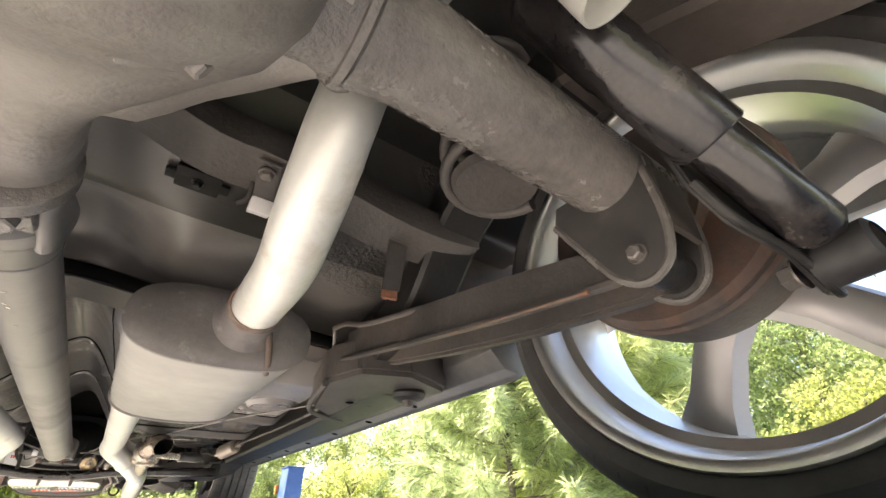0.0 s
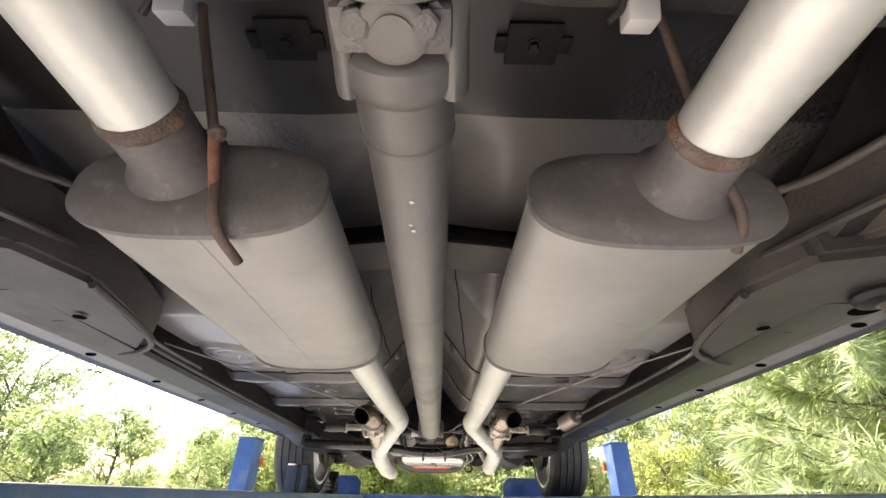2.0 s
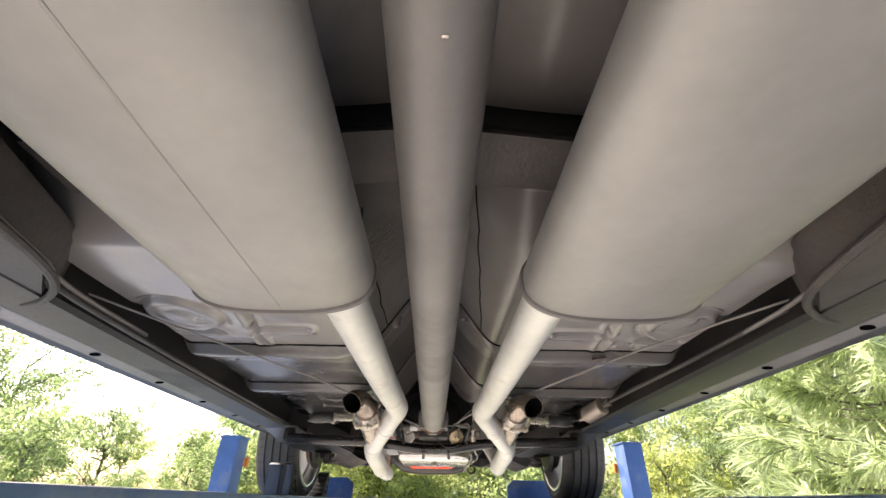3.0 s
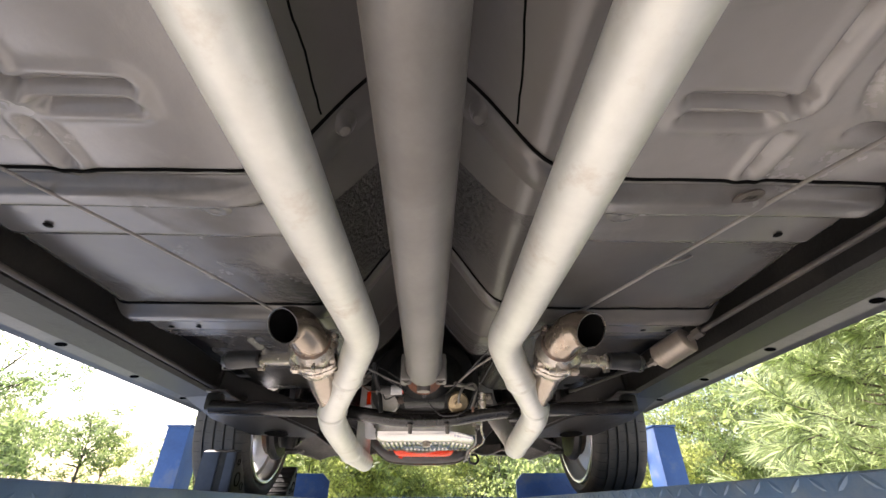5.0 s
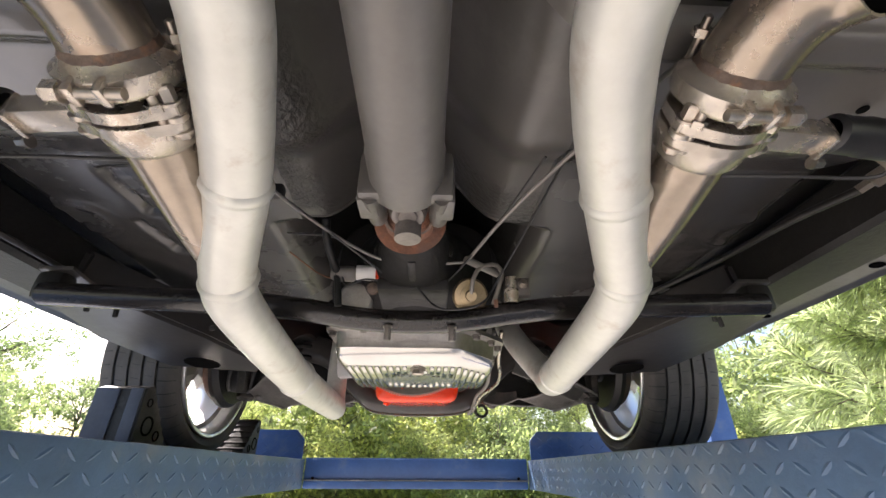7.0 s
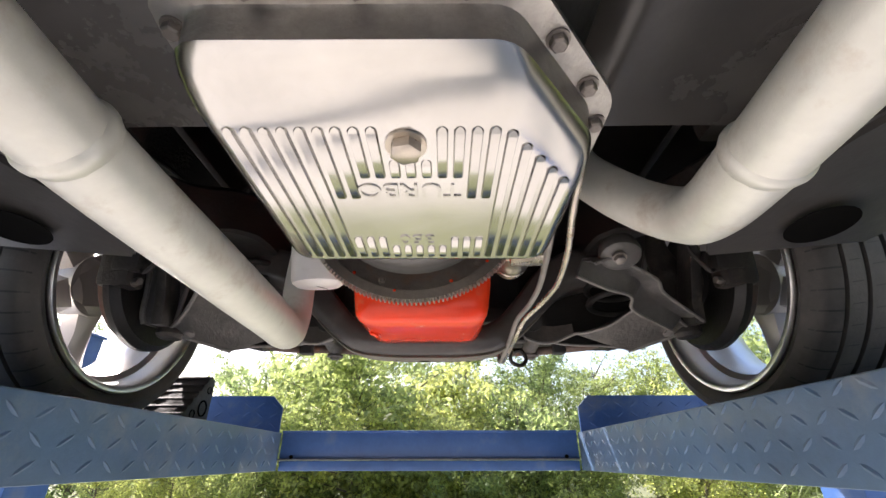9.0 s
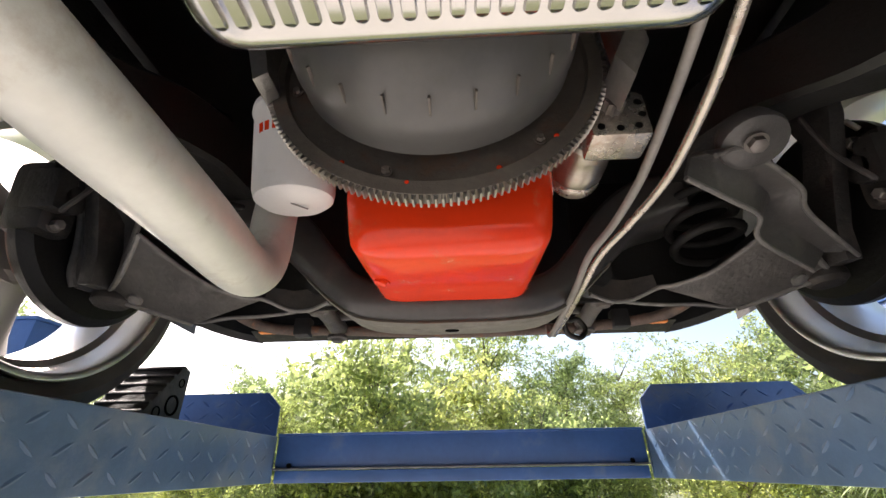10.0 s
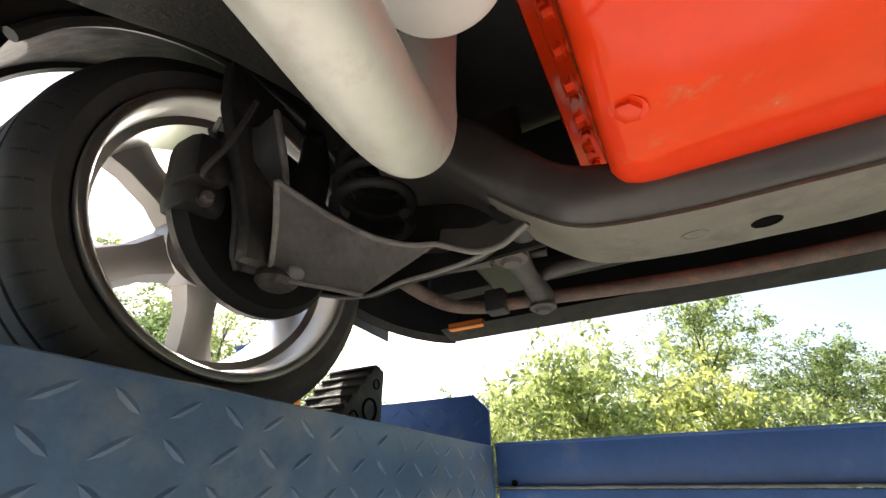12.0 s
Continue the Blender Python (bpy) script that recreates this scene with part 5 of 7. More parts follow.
def cutout(sx):
    """An electric exhaust cut-out: branch pipe, valve plates, a turned-out elbow and a small motor."""
    mouth = Vector((-0.236, 1.728, 1.912)) if sx < 0 else Vector((0.29, 1.728, 1.908))
    joint = Vector((-0.205, 2.03, 1.846)) if sx < 0 else Vector((0.254, 2.03, 1.852))
    valve = Vector((-0.204, 1.838, 1.898)) if sx < 0 else Vector((0.254, 1.838, 1.898))
    co = thing("exhaust_cutout", valve, "electric exhaust cut-out valve with an open steel elbow", "exhaust cutout", "exhaust cutouts")
    d = (valve - joint).normalized()
    part("branch_pipe", tube([joint + d * -0.01, joint + d * 0.08, valve - d * 0.02], [0.022, 0.028, 0.031], seg=28), M["bronze"], co, "tan heat-tinted steel branch")
    side = Vector((sx, 0, 0))
    for k in range(2):
        flange(valve - d * (0.018 - 0.013 * k), d, 0.0395, 0.009, co, M["zinc"], 3, sx)
    part("clamp_ring", lathe([(0, 0.04), (0.004, 0.043), (0.016, 0.043), (0.02, 0.037), (0.024, 0.033)], valve + d * 0.012, d, seg=36), M["zinc"], co, "polished clamp ring")
    tb = (Vector((0, -0.55, -0.8)) - d * Vector((0, -0.55, -0.8)).dot(d)).normalized()
    tc = valve + d * 0.022 + tb * 0.044
    part("clamp_bolt", tube([tc - side * 0.024, tc + side * 0.03], 0.0042, seg=12, curved=False), M["steel"], co, "bolt across the band clamp")
    part("clamp_nut", lathe([(0, 0.0), (0, 0.008), (0.01, 0.008), (0.01, 0.0)], tc + side * 0.016, side, seg=6), M["zinc"], co)
    for k in (-1, 1):
        part("clamp_lug", box(tc + side * k * 0.01 - tb * 0.003, (0.007, 0.016, 0.016), 0.003), M["zinc"], co)
    e0 = valve + d * 0.034
    weld_bead(e0, d, 0.031, M["weld"], co, label="rust-tinted weld ring")
    nose = Vector((sx * 0.28, -0.74, -0.6)).normalized()
    ca, cb_ = e0 + d * 0.04, mouth - nose * 0.04
    elbow = [e0 * (1 - t) ** 3 + ca * (3 * t * (1 - t) ** 2) + cb_ * (3 * t * t * (1 - t)) + mouth * t ** 3 for t in np.linspace(0, 1, 13)]
    part("elbow", tube(elbow, 0.0315, seg=36, curved=False, wall=0.0018), M["bronze"], co, "open brushed steel elbow")
    part("soot_lining", tube(elbow[:-1] + [mouth - nose * 0.002], 0.029, seg=36, curved=False, wall=0.0006), M["hole"], co, "black inside of the elbow")
    part("valve_body", lathe([(-0.04, 0.031), (-0.034, 0.036), (-0.018, 0.0385), (-0.016, 0.03)], valve, d, seg=36), M["zinc"], co, "cast valve body under the plates")
    for a in (0.4, 2.2, 4.0, 5.4):
        p = valve + d * 0.03 + Vector((math.cos(a) * 0.043, -math.sin(a) * 0.02, math.sin(a) * 0.04))
        part("stud", lathe([(-0.03, 0.0), (-0.03, 0.0035), (0.008, 0.0035), (0.01, 0)], p, d, seg=10), M["steel"], co)
        part("stud_nut", lathe([(-0.006, 0.0), (-0.006, 0.0072), (0.0, 0.0072), (0.0, 0.0)], p, d, seg=6), M["zinc"], co)
    part("valve_flap", lathe([(0, 0), (0, 0.028), (0.002, 0.028), (0.002, 0)], e0 + d * 0.006, d, seg=28), M["hole"], co)
    arm = valve + d * -0.012
    s2 = (side + Vector((0, 0.1, -0.02))).normalized()
    part("gear_arm", box(arm + s2 * 0.066, (0.085, 0.024, 0.02), 0.004, Euler((0, 0, sx * 0.08))), M["zinc"], co)
    part("motor_bracket", box(arm + s2 * 0.104, (0.005, 0.026, 0.026), 0.002), M["zinc"], co)
    part("motor", lathe([(0, 0.012), (0.003, 0.0165), (0.03, 0.0165), (0.032, 0.0175), (0.062, 0.0175), (0.066, 0.014), (0.072, 0.013), (0.073, 0)], arm + s2 * 0.107 + Vector((0, -0.006, 0.002)), s2, seg=24), M["black"], co, "black electric motor")
    for dz in (-0.01, 0.012):
        part("bracket_screw", bolt(arm + s2 * 0.107 + Vector((0, 0.018, dz)), s2, 0.004, 0.01), M["steel"], co)
    part("wire", tube([arm + s2 * 0.178, arm + s2 * 0.19 + Vector((0, 0.03, -0.005)), arm + s2 * 0.12 + Vector((0, 0.06, 0.01)), arm + s2 * 0.02 + Vector((0, 0.1, 0.03))], 0.002, seg=8), M["black"], co)
    return co


for sx in (-1, 1):
    cutout(sx)


def hanger(sx):
    """A strap and rubber block bolted to the cross member, with a bent rod down to the muffler."""
    x = 0.214 if sx > 0 else -0.222
    hg = thing("exhaust_hanger", (x, 0.42, 2.07), "steel strap hanger with pale rubber block and rusty rod", "exhaust hanger", "exhaust hangers")
    part("strap", slab([(x - 0.026, 0.352, 2.085), (x + 0.004, 0.352, 2.085), (x + 0.014, 0.418, 2.072), (x - 0.014, 0.418, 2.072)], 0.003, 0.001), M["frame_dusty"], hg, "dark punched strap")
    part("strap_bolt", bolt((x - 0.01, 0.368, 2.08), (0, 0.1, -1), 0.008), M["bolt"], hg)
    part("rubber_block", box((x, 0.428, 2.066), (0.03, 0.022, 0.022), 0.003, Euler((0.4, 0, 0))), M["white"], hg, "pale rubber block")
    part("clip", tube([(x - 0.019, 0.41, 2.09), (x - 0.019, 0.42, 2.068), (x - 0.03, 0.43, 2.06)], 0.0035, seg=8), M["frame_dusty"], hg)
    rod = [Vector(q) for q in (((-0.2, 0.43, 2.075), (-0.195, 0.437, 2.05), (-0.167, 0.478, 1.93), (-0.156, 0.491, 1.868), (-0.148, 0.53, 1.852)) if sx < 0 else ((0.236, 0.43, 2.075), (0.24, 0.437, 2.05), (0.268, 0.476, 1.945), (0.283, 0.488, 1.885), (0.292, 0.52, 1.866)))]
    part("rod", tube(rod, 0.0046, seg=14, n=4), M["rust_dark"], hg, "rusty bent rod")
    lo, hi = rod[1].lerp(rod[2], 0.85), rod[2].lerp(rod[3], 0.6)
    part("rust_band", tube([lo, lo.lerp(hi, 0.3), lo.lerp(hi, 0.7), hi], [0.0047, 0.0052, 0.005, 0.0047], seg=14), M["rust"], hg, "orange rust on the rod")
    part("weld_blob", lathe([(-0.008, 0.0), (-0.005, 0.006), (0.0, 0.008), (0.006, 0.006), (0.009, 0.0)], lo + Vector((-sx * 0.004 if sx < 0 else -0.006, -0.002, 0)), rod[2] - rod[1], seg=12), M["weld"], hg, "rusty weld joining rod and neck")
    return hg


for sx in (-1, 1):
    hanger(sx)


def floor_plug(x, y):
    pl = thing("floor_bracket", (x, y, 2.12), "small dark pressed bracket plate bolted to the floor pan", "bracket", "floor brackets")
    zf = 2.118
    part("plate", box((x, y, zf), (0.06, 0.05, 0.006), 0.002), M["valance"], pl)
    for k in (-1, 1):
        part("tab", box((x + k * 0.036, y, zf - 0.001), (0.014, 0.02, 0.006), 0.002), M["valance"], pl)
    part("tab_bolt", bolt((x, y, zf - 0.003), (0, 0, -1), 0.006), M["frame"], pl)


for px in (-0.148, 0.131):
    floor_plug(px, 0.49)

# ---- gearbox ----
gb = thing("gearbox", (0, 2.4, 1.86), "automatic gearbox with a finned cast-aluminium pan, held by a cross member", "gearbox")
part("tail_housing", loft([oval(0, 1.925, 0.03, 0.03, 2.045, 32, 2.1), oval(0, 1.93, 0.036, 0.036, 2.07, 32, 2.2), oval(0, 1.945, 0.055, 0.055, 2.17, 32, 2.4), oval(0, 1.96, 0.085, 0.075, 2.25, 32, 2.6), oval(0, 1.965, 0.11, 0.085, 2.29, 32, 3)]), M["valance"], gb, "near-black tail housing")
part("slip_seal", lathe([(0, 0.022), (0.004, 0.03), (0.03, 0.032), (0.034, 0.045)], (0, 2.012, 1.915), (0, 1, 0.02), seg=28), M["rust"], gb, "rusty seal ring")
part("mount_pad", box((0, 2.235, 1.894), (0.11, 0.09, 0.02), 0.004), M["rubber_soft"], gb)
# case coloured near-black in place of the shade round the tail housing
part("case", loft([oval(0, 1.97, 0.14, 0.10, 2.29, 40, 3.2), oval(0.0, 1.98, 0.165, 0.11, 2.36, 40, 3.2), oval(0.0, 1.99, 0.165, 0.115, 2.58, 40, 3.2), oval(0.0, 2.0, 0.15, 0.1, 2.62, 40, 3.0)]), M["valance"], gb, "cast gearbox case, blackened as a shaded void", sharp=55)
part("modulator", lathe([(0, 0.008), (0.012, 0.01), (0.014, 0.024), (0.018, 0.027), (0.021, 0.024), (0.024, 0.028), (0.027, 0.025), (0.03, 0.028), (0.034, 0.025), (0.036, 0.016), (0.04, 0.016), (0.042, 0.009), (0.056, 0.008), (0.056, 0)], (0.09, 2.245, 1.9), (0.0, -1, -0.45), seg=28), M["brass"], gb, "brassy vacuum modulator canister")
part("modulator_hose", tube([(0.09, 2.195, 1.882), (0.092, 2.18, 1.9), (0.105, 2.185, 1.922), (0.13, 2.2, 1.934), (0.14, 2.2, 1.92), (0.135, 2.2, 1.9), (0.125, 2.21, 1.87)], 0.0035, seg=10), M["cable"], gb)
part("terminal_block", box((0.17, 2.2, 1.895), (0.022, 0.014, 0.03), 0.003), M["bolt"], gb)
part("terminal_bolt", bolt((0.17, 2.192, 1.898), (0, -1, 0), 0.005, 0.008), M["steel"], gb)
part("speedo_fitting", lathe([(0, 0.012), (0.02, 0.012), (0.022, 0.009), (0.04, 0.009)], (0.152, 2.2, 1.87), (0, -0.2, 1), seg=16), M["zinc"], gb)
part("solenoid_body", lathe([(0, 0.0), (0, 0.009), (0.006, 0.0125), (0.034, 0.0125), (0.038, 0.01)], (-0.13, 2.205, 1.916), (1, 0.05, 0), seg=20), M["cable"], gb, "tan solenoid body")
part("small_brass_plug", lathe([(0, 0.009), (0.01, 0.009), (0.012, 0.006), (0.014, 0)], (-0.062, 2.205, 1.89), (0, -1, -0.2), seg=16), M["weld"], gb)
for sx, zz in ((-1, 1.94), (1, 1.945)):
    part("housing_boss", lathe([(0, 0.016), (0.05, 0.016), (0.052, 0.012), (0.052, 0)], (sx * 0.045, 2.22, zz), (0, -1, 0), seg=20), M["frame"], gb)
part("housing_rib", box((0.0, 2.16, 1.905), (0.012, 0.1, 0.03), 0.003), M["frame"], gb)
for bx, by in ((-0.035, 2.2), (0.06, 2.2)):
    part("mount_stud", bolt((bx, by, 1.83), (0, 0, -1), 0.005, 0.02), M["bolt"], gb)
part("kickdown_solenoid", lathe([(0, 0.012), (0.03, 0.012), (0.03, 0.008), (0.05, 0.008)], (-0.09, 2.203, 1.917), (1, 0.05, 0), seg=18), M["white"], gb, "pale plug with a red collar")
part("plug_collar", lathe([(0, 0.0095), (0.012, 0.0095)], (-0.06, 2.2045, 1.917), (1, 0.05, 0), seg=18), M["red"], gb)
part("side_servo", lathe([(0, 0.03), (0.03, 0.03), (0.034, 0.026), (0.034, 0)], (-0.1, 2.3, 1.905), (0, -1, -0.2), seg=24), M["trans"], gb)
# finned pan: flange, tapered sides with one clipped corner, ribs and raised figures
PX0, PX1, PY0, PY1, PZ = -0.141, 0.156, 2.338, 2.618, 1.812


def pan_ring(grow, z, clip, back=0.0):
    x0, x1, y0, y1 = PX0 - grow, PX1 + grow, PY0 - grow + back, PY1 + grow
    pts = []
    corners = [((x0, y0), 0.014 + grow * 0.3), ((x1 - clip, y0), 0.01), ((x1, y0 + clip * 1.15), 0.01), ((x1, y1), 0.016 + grow * 0.3), ((x0, y1), 0.016 + grow * 0.3)]
    for i, (c, r) in enumerate(corners):
        p, q, nx = Vector(corners[i - 1][0]), Vector(c), Vector(corners[(i + 1) % 5][0])
        a, b = q + (p - q).normalized() * r * 1.6, q + (nx - q).normalized() * r * 1.6
        for k in range(5):
            t = k / 4
            w = a * (1 - t) ** 2 + q * 2 * t * (1 - t) + b * t * t
            pts.append((w.x, w.y, z))
    return pts


part("pan_flange", loft([pan_ring(0.02, PZ + 0.062, 0.085), pan_ring(0.02, PZ + 0.054, 0.085), pan_ring(0.004, PZ + 0.053, 0.08), pan_ring(0.002, PZ + 0.05, 0.078), pan_ring(0.0, PZ + 0.021, 0.077)]), M["trans"], gb, "dull aluminium pan flange with a gasket", sharp=50)
tp = part("finned_pan", loft([pan_ring(0.001, PZ + 0.022, 0.077), pan_ring(0.0, PZ + 0.0145, 0.076, 0.006), pan_ring(-0.001, PZ + 0.0095, 0.074, 0.018), pan_ring(-0.004, PZ + 0.005, 0.071, 0.03), pan_ring(-0.008, PZ + 0.0018, 0.068, 0.038), pan_ring(-0.0125, PZ + 0.0003, 0.065, 0.042), pan_ring(-0.016, PZ, 0.063, 0.044)]), M["pan"], gb, "polished finned aluminium pan", sharp=75)


def fin(x0, y0, x1, y1):
    a, b = Vector((x0, y0, PZ)), Vector((x1, y1, PZ))
    dd = (b - a).normalized()
    s = Vector((-dd.y, dd.x, 0))
    rings = []
    n = 5
    for e, (p, sg) in enumerate(((a, -1), (b, 1))):
        for k in range(n):
            f = k / (n - 1) if e == 0 else 1 - k / (n - 1)
            w = 0.0048 * math.sqrt(max(0.02, 1 - (1 - f) ** 2))
            c = p + dd * sg * 0.004 * (1 - f)
            rings.append([c - s * w + Vector((0, 0, 0.001)), c - s * w * 0.7 - Vector((0, 0, 0.0028 * f)), c + s * w * 0.7 - Vector((0, 0, 0.0028 * f)), c + s * w + Vector((0, 0, 0.001))])
    return loft(rings)


xs = np.linspace(PX0 + 0.02, PX1 - 0.02, 21)
for k, x in enumerate(xs):
    start = PY0 + 0.056 + max(0, (x - (PX1 - 0.075)) * 1.1)
    end = PY1 - 0.024
    if k in (0, 1, 2, 3, 4, 16, 17, 18, 19, 20):
        part("fin", fin(x, start, x, end), M["pan"], tp)
    else:
        if k in (9, 10, 11):
            part("fin", fin(x, PY0 + 0.092, x, PY0 + 0.108), M["pan"], tp)
        else:
            part("fin", fin(x, start, x, PY0 + 0.138 if k in (5, 6, 14, 15) else PY0 + 0.108), M["pan"], tp)
        part("fin", fin(x, PY1 - (0.062 if k in (5, 6, 7, 13, 14, 15) else 0.042), x, end), M["pan"], tp)
part("drain_plug", bolt((0.006, PY0 + 0.07, PZ), (0, 0, -1), 0.011, 0.01), M["steel"], gb, "hexagonal drain plug")
for px, py in ((-0.15, 2.35), (-0.15, 2.43), (-0.15, 2.52), (-0.15, 2.6), (0.166, 2.44), (0.166, 2.52), (0.166, 2.6), (-0.09, 2.322), (-0.02, 2.322), (0.05, 2.322), (0.115, 2.36), (0.148, 2.4)):
    part("pan_bolt", bolt((px, py, PZ + 0.054), (0, 0, -1), 0.006, 0.008), M["bolt"], gb)


def raised_text(body, at, size, parent, material, turn):
    cu = bpy.data.curves.new("figures", "FONT")
    cu.body, cu.size, cu.extrude, cu.align_x, cu.align_y = body, size, 0.0012, "CENTER", "CENTER"
    tmp = new("figures", cu)
    dg = bpy.context.evaluated_depsgraph_get()
    me = bpy.data.meshes.new_from_object(tmp.evaluated_get(dg))
    bpy.data.objects.remove(tmp)
    me.materials.clear()
    me.materials.append(material)
    me.transform(Matrix.Translation(at) @ turn)
    ob = new("raised_lettering", me)
    ob.parent = parent
    ob.matrix_parent_inverse = parent.matrix_basis.inverted() if parent.parent is None else Matrix()
    ob["label"] = "raised cast lettering reading " + body
    return ob


FLIP = Matrix.Rotation(math.pi, 4, "Y")
raised_text("TURBO", (0.004, PY0 + 0.128, PZ - 0.0002), 0.028, tp, M["pan"], FLIP)
raised_text("350", (0.006, PY1 - 0.062, PZ - 0.0002), 0.026, tp, M["pan"], FLIP)

# ---- engine ----
en = thing("engine", (0, 2.95, 1.83), "engine with an orange-red enamelled oil pan above the cross member", "engine")


def sump_ring(x0, x1, y0, y1, z, r):
    pts = []
    for cx, cy, a0 in ((x0 + r, y0 + r, 180), (x1 - r, y0 + r, 270), (x1 - r, y1 - r, 0), (x0 + r, y1 - r, 90)):
        for k in range(7):
            a = radians(a0 + 15 * k)
            pts.append((cx + r * math.cos(a), cy + r * math.sin(a), z))
    return pts


sump = part("oil_pan", loft([sump_ring(-0.135, 0.125, 2.845, 3.28, 2.06, 0.02), sump_ring(-0.135, 0.125, 2.845, 3.16, 1.96, 0.024), sump_ring(-0.131, 0.12, 2.853, 3.115, 1.90, 0.026), sump_ring(-0.127, 0.115, 2.86, 3.105, 1.862, 0.028), sump_ring(-0.125, 0.112, 2.864, 3.1, 1.851, 0.028), sump_ring(-0.119, 0.106, 2.872, 3.096, 1.842, 0.026), sump_ring(-0.108, 0.096, 2.886, 3.088, 1.8365, 0.022), sump_ring(-0.09, 0.08, 2.91, 3.07, 1.834, 0.018)]), M["red"], en, "orange-red enamelled oil pan", sharp=60)
for v in sump.data.vertices:
    v.co.z -= 0.02 * (1 - step(v.co.z, 1.87, 1.97)) * max(0.0, min(1.0, (3.08 - v.co.y) / 0.23))
part("pan_rail", prism([(-0.155, 2.83), (0.145, 2.83), (0.145, 3.45), (-0.155, 3.45)], "z", 2.03, 2.055, 0.004), M["red"], en, "red pan rail with bolts")
for k in range(9):
    for x in (-0.146, 0.136):
        part("rail_bolt", bolt((x, 2.86 + 0.068 * k, 2.03), (0, 0, -1), 0.006), M["red"], en)
part("block", box((-0.005, 3.12, 2.2), (0.34, 0.66, 0.29), 0.02), M["red"], en, "red engine block")
part("drain_plug", bolt((-0.103, 2.976, 1.828), (-0.35, 0, -1), 0.009, 0.006), M["red"], en, "painted hexagonal drain plug")
for k in range(7):
    part("ridge_bolt", bolt((-0.137, 2.9 + 0.033 * k, 1.985 - 0.012 * k), (-1, 0, -0.2), 0.006), M["red"], en)
FY, FZ = 2.785, 2.008
part("flexplate", lathe([(0, 0.02), (0, 0.06), (0.006, 0.1), (0.002, 0.14), (-0.004, 0.168), (-0.012, 0.17), (-0.012, 0.185), (0.004, 0.185), (0.006, 0.17), (0.01, 0.1), (0.01, 0.02)], (-0.016, FY, FZ), (0, 1, 0), seg=120, close=True), M["ring"], en, "brown steel flexplate")
teeth = bmesh.new()
for k in range(168):
    a = 2 * math.pi * k / 168
    q = Vector((math.sin(a), 0, math.cos(a)))
    t = Vector((math.cos(a), 0, -math.sin(a)))
    o = Vector((-0.016, FY, FZ))
    rings = []
    for y in (-0.011, 0.002):
        rings.append([o + q * 0.184 - t * 0.0023 + Vector((0, y, 0)), o + q * 0.184 + t * 0.0023 + Vector((0, y, 0)), o + q * 0.1905 + t * 0.001 + Vector((0, y, 0)), o + q * 0.1905 - t * 0.001 + Vector((0, y, 0))])
    add_loft(teeth, rings)
tagged(part("ring_gear_teeth", teeth, M["teeth"], en, "bright steel ring gear teeth"), kind="stuff")
part("torque_converter", lathe([(-0.15, 0.05), (-0.145, 0.09), (-0.13, 0.122), (-0.1, 0.142), (-0.07, 0.149), (-0.045, 0.149), (-0.035, 0.146), (-0.022, 0.147), (-0.014, 0.14), (-0.012, 0.08)], (-0.016, FY, FZ), (0, 1, 0), seg=72), M["converter"], en, "smooth grey torque converter")
for k in range(24):
    a = 2 * math.pi * k / 24
    q = Vector((math.sin(a), 0, math.cos(a)))
    part("converter_dimple", box(Vector((-0.016, FY - 0.082, FZ)) + q * 0.1475, (0.0022, 0.02, 0.0035), 0.0008, Matrix.Rotation(a, 3, "Y")), M["ring"], en)
for k in range(6):
    a = 2 * math.pi * (k + 0.3) / 6
    part("flexplate_bolt", bolt((-0.016 + 0.158 * math.sin(a), FY - 0.004, FZ + 0.158 * math.cos(a)), (0, -1, 0), 0.0045, 0.004), M["ring"], en)
for a, rr in ((3.75, 0.166), (3.3, 0.172), (2.75, 0.163), (2.35, 0.17)):
    part("paint_fleck", lathe([(0, 0.0032), (0.0012, 0.0022), (0.0014, 0)], (-0.016 + rr * math.sin(a), FY - 0.004 - (0.007 if rr > 0.168 else 0), FZ + rr * math.cos(a)), (0, -1, 0), seg=9), M["red"], en, "fleck of red paint")
part("bell_flange", prism([(-0.2, 1.95), (-0.215, 2.0), (-0.21, 2.2), (0.2, 2.2), (0.205, 1.98), (0.18, 1.93), (0.165, 1.96), (0.185, 2.0), (0.18, 2.18), (-0.19, 2.18), (-0.195, 2.0), (-0.185, 1.96)], "y", 2.74, 2.79, 0.003), M["trans"], en)

flt = thing("oil_filter", (-0.205, 2.9, 1.86), "white spin-on oil filter with faded red print beside the oil pan", "oil filter")
fa = Vector((0.06, 0.22, -1)).normalized()
fo = Vector((-0.2, 2.84, 2.007))
part("canister", lathe([(0, 0.03), (0.002, 0.05), (0.01, 0.051), (0.014, 0.0485), (0.112, 0.0485), (0.122, 0.046), (0.128, 0.038), (0.129, 0.0)], fo, fa, seg=48), M["white"], flt)
for k in range(4):
    q = Vector((-0.5 + 0.2 * k, -0.9, 0))
    q = (q - fa * q.dot(fa)).normalized()
    part("print_bar", box(fo + fa * 0.045 + q * 0.0487, (0.006, 0.0008, 0.012), 0.0, q.to_track_quat("Y", "Z").to_matrix()), M["red"], flt, "red printed mark")
part("base_stamp", box(fo + fa * 0.1293 + Vector((0.002, -0.006, -0.0012)), (0.034, 0.0035, 0.0008), 0.0, Euler((0.217, 0.06, 0.6))), M["cable"], flt)
part("adapter", lathe([(-0.05, 0.04), (0, 0.044)], fo, fa, seg=32), M["red"], flt)

